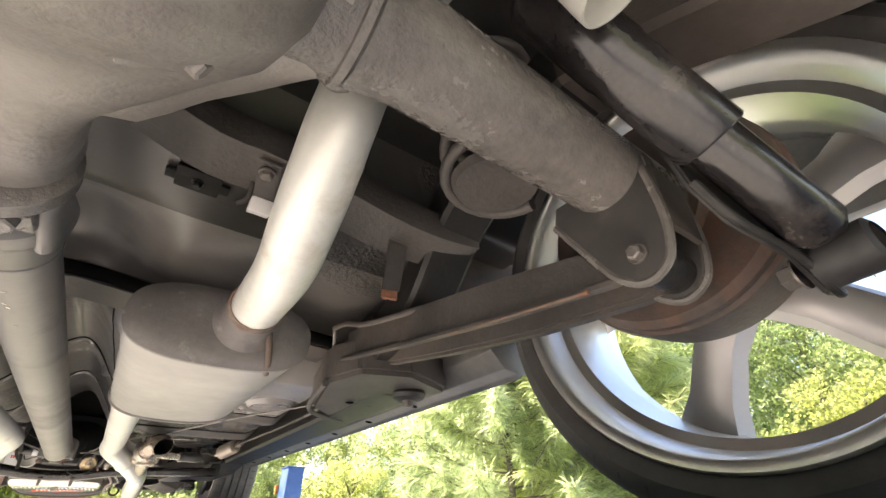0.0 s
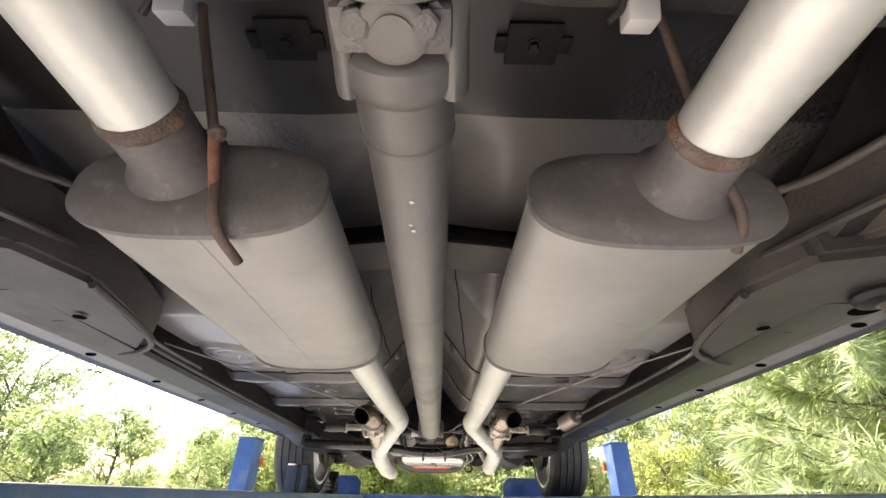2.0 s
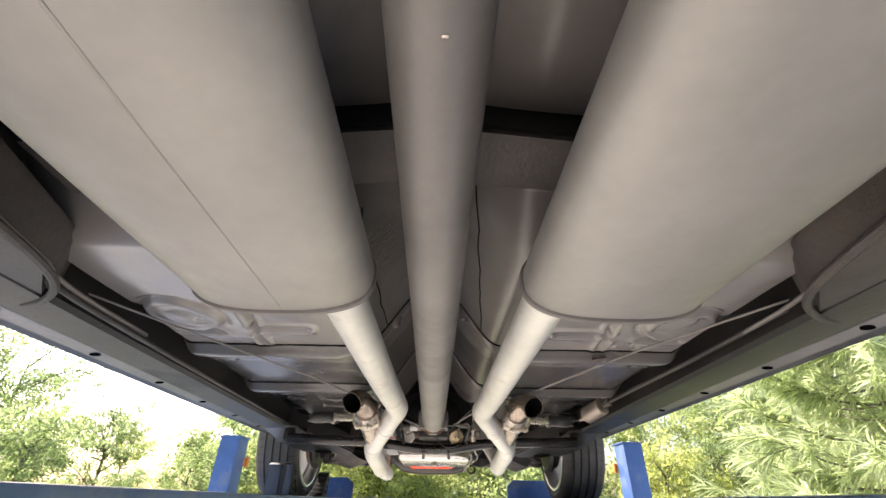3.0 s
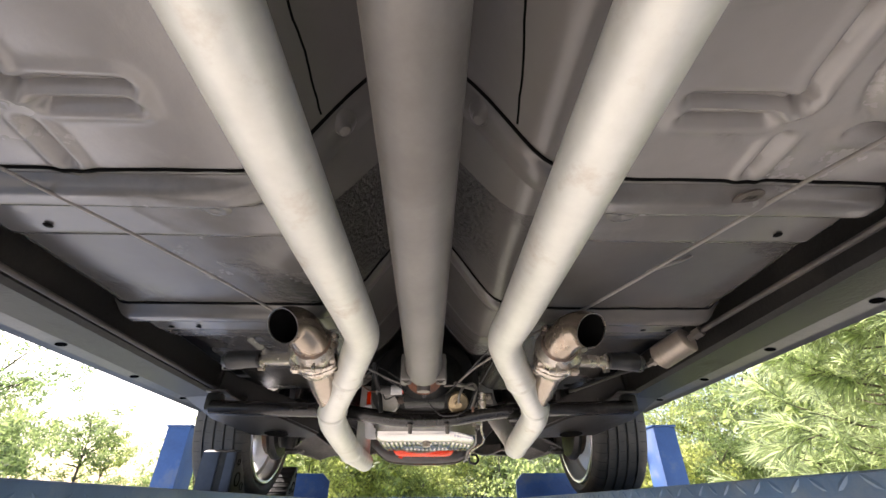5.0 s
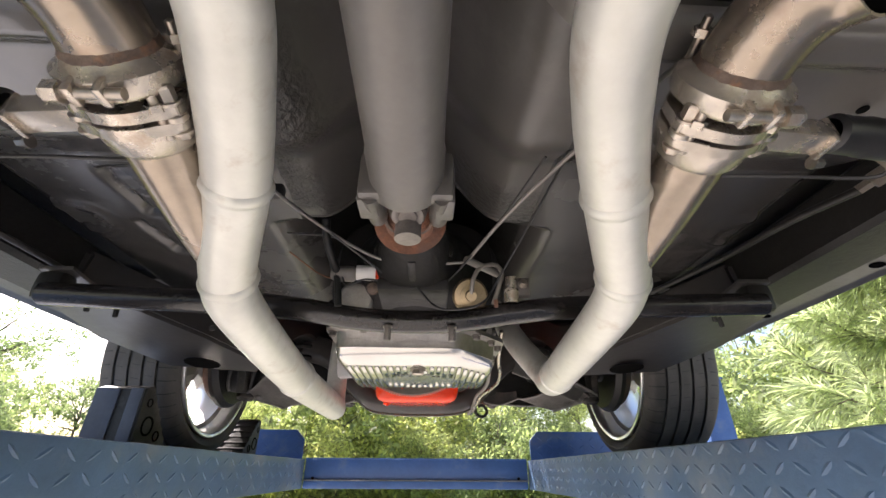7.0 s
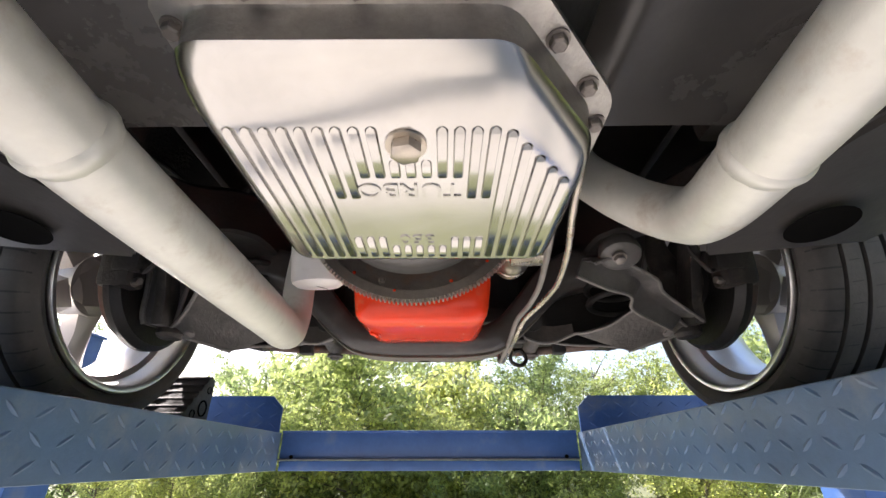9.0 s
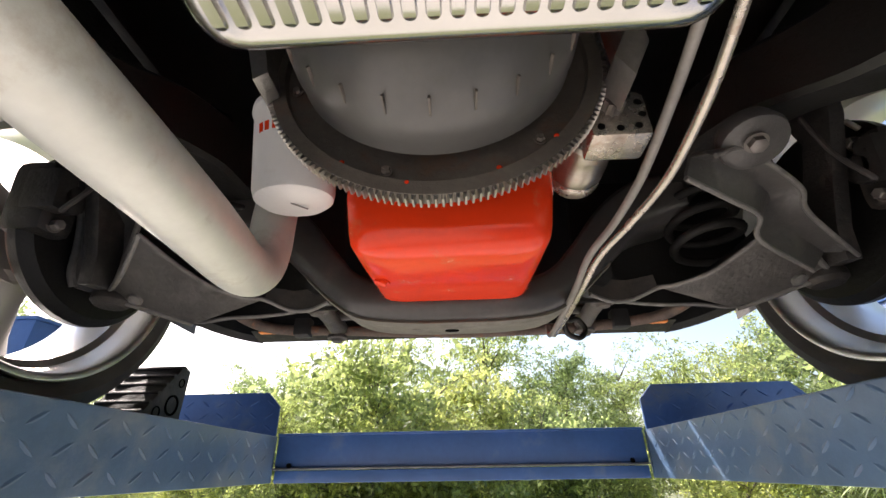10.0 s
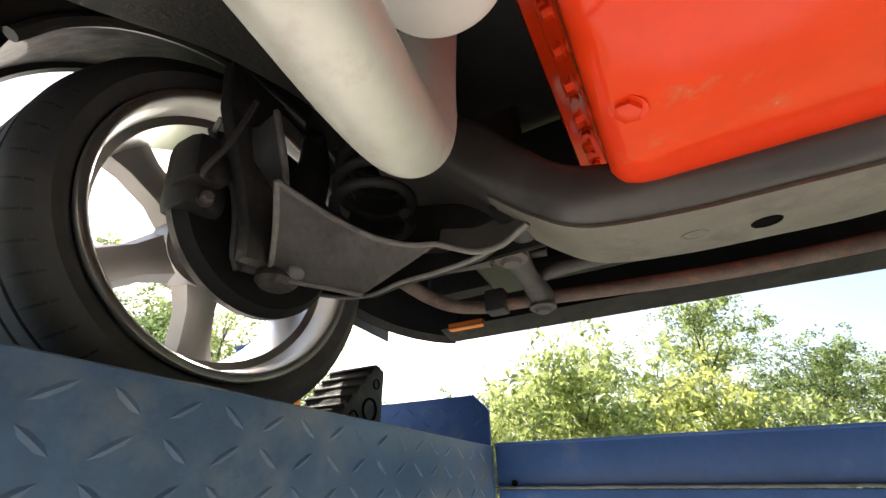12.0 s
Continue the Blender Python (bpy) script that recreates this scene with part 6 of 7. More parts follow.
st = thing("starter_motor", (0.15, 2.85, 1.88), "compact starter motor with a drilled mounting block", "starter motor")
sc = Vector((0.184, 2.822, 1.942))
part("mounting_block", box(sc, (0.066, 0.044, 0.064), 0.006), M["zinc"], st, "drilled aluminium block")
for dx, dz in ((-0.022, -0.02), (-0.002, -0.023), (0.018, -0.02), (0.025, -0.004), (0.024, 0.014), (0.014, 0.025), (-0.004, 0.027)):
    part("block_hole", lathe([(0, 0.0042), (0.0006, 0.0042), (0.0006, 0)], sc + Vector((dx, -0.0222, dz)), (0, -1, 0), seg=14), M["hole"], st)
part("pinion", prism([((0.0115 if k % 2 else 0.0085) * math.cos(k * math.pi / 9) + sc.x - 0.006, (0.0115 if k % 2 else 0.0085) * math.sin(k * math.pi / 9) + sc.z + 0.004) for k in range(18)], "y", 2.786, 2.802, 0.0006), M["bolt"], st, "small toothed pinion")
sd = Vector((0.04, 1, 0.1)).normalized()
so = Vector((0.166, 2.838, 1.953))
part("motor_body", lathe([(0, 0.03), (0.004, 0.035), (0.02, 0.0365), (0.022, 0.0345), (0.052, 0.0345), (0.054, 0.0355), (0.08, 0.0355), (0.084, 0.03)], so, sd, seg=40), M["steel"], st)
part("end_cap", lathe([(0.082, 0.034), (0.086, 0.0362), (0.104, 0.0355), (0.112, 0.031), (0.116, 0.022), (0.117, 0)], so, sd, seg=40), M["zinc"], st, "bright end cap of the starter")
for a in (0.6, 2.7):
    part("through_bolt", bolt(so + sd * 0.112 + Vector((0.024 * math.cos(a), 0, -0.024 * math.sin(a))), sd, 0.004, 0.008), M["steel"], st)
part("solenoid", lathe([(0, 0.02), (0.07, 0.02), (0.075, 0.012), (0.08, 0)], (0.212, 2.84, 1.985), sd, seg=24), M["black"], st)

# ---- rear suspension and brakes ----
for sx in (-1, 1):
    sh = thing("shock_absorber", (sx * 0.5, -0.05, 1.87), "glossy black rear shock absorber with a wide dust tube", "shock absorber", "rear shock absorbers")
    a, b = Vector((sx * 0.578, -0.057, 1.868)), Vector((sx * 0.27, 0.036, 2.18))
    dd = (b - a).normalized()
    part("lower_eye", lathe([(-0.024, 0.016), (-0.021, 0.021), (0.021, 0.021), (0.024, 0.016), (0.024, 0.0), (-0.024, 0.0)], a, (sx * 0.2, 1, 0), seg=28, close=False), M["rubber_soft"], sh)
    part("body_tube", lathe([(0.02, 0.016), (0.03, 0.0235), (0.2, 0.0235), (0.21, 0.018)], a, dd, seg=32), M["shock"], sh, "glossy black damper body")
    part("dust_tube", lathe([(0.135, 0.0295), (0.137, 0.031), (0.24, 0.031), (0.245, 0.0325), (0.34, 0.0325), (0.35, 0.026), (0.36, 0.01)], a, dd, seg=36), M["shock"], sh, "black dust tube")
    part("dust_tube_inside", lathe([(0.1355, 0.0295), (0.15, 0.028)], a, dd, seg=36), M["black"], sh)
    part("mount_plate", box(b + Vector((0, 0, 0.02)), (0.1, 0.06, 0.008), 0.003), M["frame"], sh)
    part("eye_bolt", bolt(a + Vector((sx * 0.006, 0.033, 0)), (sx * 0.2, 1, 0), 0.01, 0.014), M["bolt"], sh)
    la = thing("lower_trailing_arm", (sx * 0.5, 0.4, 1.9), "dark pressed-steel trailing arm with a channel section, rust along its edges", "control arm", "lower trailing arms")
    rings = []
    for x, y, z, w, h in ((0.524, 0.05, 1.895, 0.018, 0.014), (0.526, 0.1, 1.905, 0.025, 0.024), (0.528, 0.25, 1.928, 0.032, 0.031), (0.52, 0.45, 1.957, 0.034, 0.033), (0.513, 0.62, 1.985, 0.034, 0.034), (0.51, 0.70, 1.995, 0.028, 0.03)):
        t = 0.005
        c = [(-w - 0.012, -h), (-w - 0.012, -h + t), (-w + t, -h + t), (-w + t, h - t), (w - t, h - t), (w - t, -h + t), (w + 0.012, -h + t), (w + 0.012, -h), (w, -h), (w, h), (-w, h), (-w, -h)]
        rings.append([(sx * x + sx * p, y, z + q) for p, q in c])
    part("channel", loft(rings), M["frame_dusty"], la)
    part("bushing", lathe([(-0.028, 0.012), (-0.028, 0.021), (0.028, 0.021), (0.028, 0.012)], (sx * 0.524, 0.062, 1.897), (1, 0, 0), seg=28), M["frame"], la)
    part("edge_rust", tube([(sx * 0.487, 0.12, 1.882), (sx * 0.484, 0.3, 1.905), (sx * 0.476, 0.55, 1.942)], 0.0026, seg=8), M["rust_dark"], la, "rusted lower flange edge")
    cs = thing("coil_spring", (sx * 0.36, 0.12, 2.02), "dusty steel coil spring standing on the rear axle", "coil spring", "coil springs")
    pts = []
    for k in range(110):
        t = k / 109
        r = 0.062
        pts.append((sx * 0.43 + r * math.cos(t * 5 * 2 * math.pi), 0.175 + r * math.sin(t * 5 * 2 * math.pi), 2.032 + 0.22 * t))
    part("coil", add_tube(bmesh.new(), pts, 0.0075, seg=12, curved=False), M["frame_dusty"], cs)
    part("spring_seat", lathe([(0, 0.0), (0, 0.05), (0.01, 0.055), (0.014, 0.045), (0.03, 0.04), (0.03, 0)], (sx * 0.43, 0.175, 2.03), (0, 0, 1), seg=32), M["frame_dusty"], cs, "round dished spring seat")
    part("bump_stop", lathe([(0, 0.03), (0.05, 0.026), (0.06, 0)], (sx * 0.43, 0.175, 2.05), (0, 0, 1), seg=24), M["rust"], cs)
    ua = thing("upper_trailing_arm", (sx * 0.25, 0.25, 2.1), "dark upper trailing arm angled to the differential", "control arm", "upper trailing arms")
    part("channel", loft([rail_ring((sx * 0.12, 0.06, 2.13), 0.02, 0.018), rail_ring((sx * 0.33, 0.38, 2.14), 0.02, 0.018)]), M["frame"], ua)
    br = thing("rear_brake_drum", (sx * 0.66, REAR_Y, AXZ - 0.13), "rust-stained rear brake drum with a backing plate", "brake drum", "rear brakes")
    bo = Vector((sx * 0.585, REAR_Y, AXZ))
    part("backing_plate", lathe([(0.0, 0.03), (0.0, 0.07), (0.012, 0.075), (0.012, 0.135), (0.02, 0.143), (0.03, 0.143), (0.03, 0)], bo, (sx, 0, 0), seg=60), M["drum"], br, "rusty brown backing plate")
    part("drum", lathe([(0.03, 0.138), (0.036, 0.146), (0.05, 0.147), (0.11, 0.14), (0.125, 0.12), (0.128, 0)], bo, (sx, 0, 0), seg=60), M["drum"], br)
    bc = thing("brake_cable", (sx * 0.5, 0.5, 1.96), "grey sheathed parking brake cable looping forward from the rear brake", "brake cable", "brake cables")
    part("sheath", tube([(sx * 0.58, 0.1, 1.96), (sx * 0.56, 0.25, 1.965), (sx * 0.50, 0.42, 1.985), (sx * 0.455, 0.55, 1.99), (sx * 0.44, 0.62, 2.01), (sx * 0.45, 0.70, 2.03)], 0.0055, seg=12), M["frame_dusty"], bc)
    part("wire", tube([(sx * 0.45, 0.70, 2.03), (sx * 0.52, 0.86, 1.975), (sx * 0.575, 1.05, 1.955), (sx * 0.59, 1.3, 1.955)], 0.004, seg=10), M["cable"], bc)
    tb = thing("bumper_strap", (sx * 0.43, 0.4, 2.0), "bare steel strap with a rust-orange end hanging by the frame", "bracket", "strap brackets")
    part("strap", slab([(sx * 0.405, 0.395, 2.07), (sx * 0.44, 0.395, 2.075), (sx * 0.437, 0.412, 1.99), (sx * 0.407, 0.412, 1.985)][::sx], 0.004, 0.001), M["frame_dusty"], tb)
    part("rusty_end", slab([(sx * 0.408, 0.4125, 1.99), (sx * 0.434, 0.4125, 1.992), (sx * 0.432, 0.408, 1.974), (sx * 0.406, 0.408, 1.972)][::sx], 0.005, 0.001), M["rust"], tb, "rust-orange strap end")

# ---- body-side lines ----
ca = thing("shift_cable", (0.3, 1.6, 1.97), "thin grey cable strung across the floor pan to the gearbox", "cable")
part("cable_run", tube([(0.60, 1.10, 1.972), (0.46, 1.35, 1.965), (0.395, 1.5, 1.962), (0.30, 1.72, 1.955), (0.2, 1.9, 1.948), (0.13, 2.05, 1.94), (0.082, 2.17, 1.925)], 0.0026, seg=8), M["cable"], ca)
part("equaliser", tube([(0.08, 2.165, 1.925), (0.135, 2.215, 1.925)], 0.006, seg=10), M["cable"], ca)
part("clip_wire", tube([(0.347, 1.61, 1.96), (0.40, 1.60, 1.975), (0.42, 1.6, 1.985)], 0.002, seg=6), M["cable"], ca)
cb = thing("parking_brake_cable", (-0.4, 1.5, 1.96), "thin dark cable hanging across the floor pan", "cable")
part("cable_run", tube([(-0.62, 1.10, 1.972), (-0.46, 1.38, 1.962), (-0.36, 1.56, 1.958), (-0.28, 1.74, 1.955), (-0.2, 1.95, 1.945), (-0.12, 2.1, 1.935), (-0.03, 2.16, 1.915), (0.08, 2.17, 1.922)], 0.0022, seg=8), M["cable"], cb)
fl = thing("fuel_filter", (0.5, 1.9, 1.93), "bare metal inline fuel filter on a steel line", "fuel filter")
part("canister", lathe([(0, 0.0), (0.0, 0.02), (0.004, 0.026), (0.078, 0.026), (0.083, 0.02), (0.083, 0)], (0.545, 1.862, 1.944), (-0.5, 1, -0.28), seg=32), M["filter"], fl)
part("fitting", lathe([(-0.03, 0.006), (-0.03, 0.011), (-0.012, 0.011), (-0.012, 0.007), (0, 0.007)], (0.545, 1.862, 1.944), (-0.5, 1, -0.28), seg=6), M["steel"], fl)
part("fitting", lathe([(0.083, 0.01), (0.098, 0.01), (0.1, 0.006), (0.112, 0.006)], (0.545, 1.862, 1.944), (-0.5, 1, -0.28), seg=6), M["steel"], fl)
part("fuel_line", tube([(0.558, 1.838, 1.951), (0.575, 1.7, 1.957), (0.585, 1.4, 1.955), (0.588, 1.1, 1.955)], 0.005, seg=12), M["frame_dusty"], fl)
part("fuel_line", tube([(0.498, 1.958, 1.917), (0.492, 2.05, 1.93), (0.5, 2.2, 1.95), (0.46, 2.4, 1.96)], 0.005, seg=12), M["frame"], fl)
bl = thing("brake_line", (-0.6, 1.5, 1.94), "dark steel brake line clipped along the frame rail", "brake line")
part("line", tube([(-0.5, 0.72, 1.95), (-0.52, 0.9, 1.945), (-0.575, 1.05, 1.943), (-0.588, 1.4, 1.942), (-0.588, 1.9, 1.938), (-0.585, 2.3, 1.935)], 0.005, seg=10), M["frame_dusty"], bl)

wl = thing("gearbox_wiring", (-0.05, 2.15, 1.93), "tangle of thin black and red wires beside the gearbox", "wiring")
part("black_wire", tube([(-0.17, 2.05, 1.955), (-0.12, 2.1, 1.935), (-0.05, 2.18, 1.91), (0.0, 2.23, 1.885), (0.05, 2.2, 1.9), (0.12, 2.1, 1.95), (0.16, 1.98, 1.97)], 0.0018, seg=6), M["black"], wl)
part("black_wire", tube([(-0.08, 2.2, 1.935), (-0.04, 2.2, 1.905), (0.0, 2.19, 1.893), (0.03, 2.185, 1.86), (0.055, 2.17, 1.846), (0.1, 2.17, 1.856), (0.13, 2.18, 1.9), (0.2, 2.0, 2.0)], 0.0016, seg=6), M["black"], wl)
part("black_wire", tube([(-0.21, 2.2, 1.985), (-0.13, 2.2, 1.978), (-0.06, 2.2, 1.94), (-0.01, 2.19, 1.925)], 0.0016, seg=6), M["black"], wl)
part("black_wire", tube([(-0.14, 2.2, 1.97), (-0.128, 2.2, 1.93), (-0.118, 2.2, 1.9), (-0.112, 2.2, 1.86)], 0.0055, seg=8), M["black"], wl)
part("black_wire", tube([(-0.11, 2.195, 1.905), (-0.1, 2.19, 1.89), (-0.075, 2.19, 1.9), (-0.05, 2.195, 1.9)], 0.0016, seg=6), M["black"], wl)
part("red_plug", box((0.128, 2.2, 1.868), (0.006, 0.006, 0.012), 0.001), M["rust"], wl)
part("red_wire", tube([(-0.2, 2.2, 1.95), (-0.15, 2.22, 1.92), (-0.12, 2.24, 1.922)], 0.0012, seg=6), M["rust"], wl)
part("bracket", tube([(-0.13, 2.13, 1.97), (-0.128, 2.15, 1.94), (-0.12, 2.2, 1.915)], 0.006, seg=10), M["frame"], wl)
part("plug", box((-0.175, 2.045, 1.957), (0.022, 0.016, 0.016), 0.003), M["black"], wl)

# cooler lines beside the engine
for k, (dx, mtl) in enumerate(((0.0, "cable"), (0.016, "zinc"))):
    ol = thing("cooler_line", (0.18, 2.9, 1.85), "bent steel gearbox cooler line running forward past the engine", "cooler line", "cooler lines")
    part("line", tube([(0.168 + dx, 2.48, 1.91), (0.172 + dx * 1.4, 2.6, 1.878), (0.184 + dx * 1.8, 2.70, 1.868), (0.193 + dx * 1.8, 2.79, 1.862), (0.195 + dx * 1.6, 2.84, 1.86), (0.192 + dx * 1.2, 2.9, 1.857), (0.18 + dx * 0.9, 2.97, 1.85), (0.177 + dx * 0.6, 3.05, 1.834), (0.18 + dx * 0.5, 3.19, 1.83), (0.182 + dx * 0.5, 3.288, 1.834), (0.185 + dx, 3.31, 1.86)], 0.0048, seg=12), M[mtl], ol)
hk = thing("tow_hook", (0.225, 3.3, 1.84), "small dark steel hook loop under the cross member", "hook")
part("loop", tube([(0.205, 3.25, 1.86), (0.21, 3.26, 1.83), (0.235, 3.27, 1.822), (0.252, 3.28, 1.84), (0.24, 3.28, 1.862), (0.22, 3.28, 1.86)], 0.0055, seg=10), M["frame"], hk)

# ---- front suspension ----
for sx in (-1, 1):
    lc = thing("lower_control_arm", (sx * 0.5, 3.08, 1.85), "dusty grey pressed lower control arm with a broad curved web", "control arm", "lower control arms")
    pd, pc, pa, pb = (Vector((sx * x, y, z)) for x, y, z in ((0.487, 2.988, 1.924), (0.342, 3.13, 1.866), (0.592, 3.084, 1.862), (0.466, 3.142, 1.829)))

    def web(u, v):
        """The arm's sloping web, dished along its upper edge and dropped at the ball joint."""
        q = pd.lerp(pc, u).lerp(pa.lerp(pb, u), v)
        q += Vector((0, 0.02, -0.02)) * (math.sin(math.pi * u) * (1 - v)) + Vector((-sx * 0.006, 0, -0.006)) * math.sin(math.pi * v) * (1 - u)
        return q + Vector((0, 0, 0.002 * noise.noise(q * 25)))
    bm = bumps(22, 16, web)
    bmesh.ops.solidify(bm, geom=list(bm.faces), thickness=0.005)
    part("web", bm, M["arm"], lc, "dusty rough web of the arm", sharp=60)
    part("upper_lip", tube([web(u / 8, 0.0) for u in range(9)] + [Vector((sx * 0.3, 3.145, 1.852)), Vector((sx * 0.262, 3.14, 1.848)), Vector((sx * 0.222, 3.121, 1.855))], 0.0036, seg=8), M["arm"], lc, "light rolled edge of the arm")
    part("lower_lip", tube([web(0.0, v / 6) for v in range(7)] + [web(u / 8, 1.0) for u in range(1, 9)], 0.0042, seg=8), M["arm"], lc)
    wall = []
    for u in range(9):
        q = web(u / 8, 0.0)
        wall.append([q, q + Vector((0, 0.004, 0)), q + Vector((0, 0.05, 0.012)), q + Vector((0, 0.046, 0.014))])
    part("upper_wall", loft(wall), M["frame"], lc, "dark inner wall of the arm")
    tail = [(0.342, 3.132, 1.864, 0.03), (0.3, 3.146, 1.851, 0.04), (0.262, 3.141, 1.847, 0.045), (0.222, 3.122, 1.853, 0.04)]
    part("pivot_leg", loft([[(sx * x, y, z), (sx * x, y + 0.006, z), (sx * x, y + 0.012, z + h), (sx * x, y + 0.006, z + h)] for x, y, z, h in tail]), M["frame_dusty"], lc, "leg of the arm reaching the pivot", sharp=60)
    part("rivet", lathe([(0, 0.012), (0.004, 0.011), (0.006, 0.006), (0.006, 0)], web(0.25, 0.85), (0, -0.5, -1), seg=16), M["arm"], lc)
    legs = []
    for x, y, z, h in ((0.585, 3.185, 1.868, 0.02), (0.53, 3.185, 1.852, 0.035), (0.475, 3.18, 1.843, 0.05), (0.42, 3.175, 1.848, 0.05), (0.36, 3.172, 1.848, 0.046), (0.3, 3.17, 1.854, 0.04), (0.25, 3.17, 1.876, 0.035), (0.225, 3.17, 1.89, 0.03)):
        legs.append([(sx * x, y - 0.004, z), (sx * x, y + 0.004, z), (sx * x, y + 0.004, z + h), (sx * x, y - 0.004, z + h)])
    part("front_leg", loft(legs), M["frame"], lc, "dark front leg of the arm", sharp=50)
    part("leg_edge", tube([(r[0][0], r[0][1] - 0.004, r[0][2]) for r in legs], 0.0032, seg=8), M["arm"], lc)
    kf = []
    if sx > 0:
        # this wheel's steering is turned, so the plate swings in towards the frame
        inner = ((0.281, 2.875, 1.905), (0.344, 2.905, 1.892), (0.409, 2.95, 1.893), (0.425, 2.985, 1.875), (0.517, 3.03, 1.845))
        outer = ((0.311, 2.855, 1.921), (0.352, 2.86, 1.932), (0.451, 2.92, 1.918), (0.484, 2.96, 1.902), (0.59, 3.03, 1.867))
        for a, b in zip(smooth_path(outer, 4), smooth_path(inner, 4)):
            a, b = Vector(a), Vector(b)
            dish = Vector((0, 0.006, 0.022))
            up = Vector((0, 0.002, 0.006))
            kf.append([a, a.lerp(b, 0.15) + dish * 0.5, a.lerp(b, 0.55) + dish, b, b + up, a.lerp(b, 0.55) + dish + up, a.lerp(b, 0.15) + dish * 0.5 + up, a + up])
    for xl, zl, xr, zr, y in ((0.629, 2.058, 0.515, 2.053, 2.96), (0.619, 2.014, 0.509, 1.994, 2.98), (0.629, 1.983, 0.542, 1.98, 3.02), (0.634, 1.937, 0.559, 1.941, 3.04), (0.636, 1.896, 0.569, 1.889, 3.05), (0.632, 1.872, 0.578, 1.865, 3.06)):
        if sx > 0:
            break
        a, b = Vector((sx * xl, y, zl)), Vector((sx * xr, y + 0.02, zr))
        kf.append([a, a.lerp(b, 0.12) + Vector((0, 0.012, 0)), a.lerp(b, 0.6) + Vector((0, 0.016, 0)), b, b + Vector((0, 0.008, 0)), a.lerp(b, 0.6) + Vector((0, 0.024, 0)), a.lerp(b, 0.12) + Vector((0, 0.02, 0)), a + Vector((0, 0.008, 0))])
    plate = [(3.03, 1.862), (3.10, 1.872), (3.075, 1.94), (3.01, 2.06), (3.03, 2.145), (2.93, 2.145), (2.945, 2.07), (2.99, 1.98), (3.022, 1.91)]
    kp = thing("steering_knuckle", (sx * 0.585, 3.05, 1.86), "dark cast steering knuckle joining the control arms", "steering knuckle", "steering knuckles")
    part("upright", prism(plate, "x", sx * 0.585 - 0.012, sx * 0.585 + 0.012, 0.004), M["cast"], kp)
    part("face_plate", loft(kf), M["knuckle"], kp, "dark dished plate of the knuckle", sharp=60)
    part("edge_flange", tube([r[0] for r in kf], 0.0035 if sx > 0 else 0.006, seg=8), M["arm"], kp, "light raised edge of the knuckle")
    part("edge_flange", tube([r[3] for r in kf], 0.0035 if sx > 0 else 0.005, seg=8), M["arm"], kp, "light raised edge of the knuckle")
    if sx > 0:
        part("boss_plate", lathe([(0, 0.0), (0, 0.03), (0.004, 0.036), (0.012, 0.038), (0.03, 0.034)], (0.358, 2.85, 1.93), (0.1, 0.35, 1), seg=28), M["knuckle"], kp, "round boss with a nut")
        part("boss_nut", bolt((0.352, 2.842, 1.928), (-0.1, -0.35, -1), 0.009, 0.01), M["bolt"], kp)
    for yy in (3.152,):
        part("pivot_bush", lathe([(-0.03, 0.012), (-0.03, 0.026), (0.03, 0.026), (0.03, 0.012)], (sx * 0.245, yy + 0.01, 1.9), (0, 1, 0), seg=24), M["rubber_soft"], lc)
    part("ball_joint", lathe([(0, 0.0), (0, 0.022), (0.008, 0.03), (0.02, 0.03), (0.04, 0.02), (0.07, 0.01)], (sx * 0.588, 3.095, 1.848), (0, 0, 1), seg=28), M["cast"], lc)
    part("spring_pocket", slab([(sx * 0.22, 3.205, 1.872), (sx * 0.4, 3.205, 1.868), (sx * 0.56, 3.205, 1.885), (sx * 0.575, 3.2, 2.0), (sx * 0.54, 3.2, 2.14), (sx * 0.24, 3.2, 2.14)][::-sx], 0.006, 0.002), M["frame"], frame_thing, "dark wall of the spring pocket")
    fs = thing("front_coil_spring", (sx * 0.44, 3.08, 1.9), "dark front coil spring above the lower control arm", "coil spring", "coil springs")
    pts = [(sx * 0.44 + 0.055 * math.cos(t * 0.1 * math.pi), 3.115 + 0.055 * math.sin(t * 0.1 * math.pi), 1.92 + 0.0019 * t) for t in range(125)]
    part("coil", add_tube(bmesh.new(), pts, 0.008, seg=10, curved=False), M["valance"], fs)
    uc = thing("upper_control_arm", (sx * 0.48, 3.1, 2.15), "black pressed upper control arm", "control arm", "upper control arms")
    part("arm", slab([(sx * 0.58, 3.08, 2.13), (sx * 0.58, 3.13, 2.13), (sx * 0.42, 3.24, 2.17), (sx * 0.40, 3.2, 2.17), (sx * 0.47, 3.1, 2.155), (sx * 0.40, 3.0, 2.17), (sx * 0.42, 2.97, 2.17)][::sx], 0.02, 0.004), M["frame"], uc)
    fb = thing("front_brake", (sx * 0.62, FRONT_Y, 1.9), "dark cast front brake with spindle, splash shield and caliper", "brake", "front brakes")
    o = Vector((sx * 0.612, FRONT_Y, RUN_TOP + TYRE["front"][0] - 0.008))
    part("splash_shield", lathe([(0.02, 0.05), (0.03, 0.06), (0.03, 0.146), (0.045, 0.159), (0.058, 0.159), (0.058, 0.152), (0.04, 0.138), (0.04, 0.05)], o, (sx, 0, 0), seg=60), M["frame"], fb, "black dished splash shield")
    part("disc", lathe([(0.06, 0.02), (0.06, 0.138), (0.085, 0.138), (0.085, 0.02)], o, (sx, 0, 0), seg=60), M["drum"], fb)
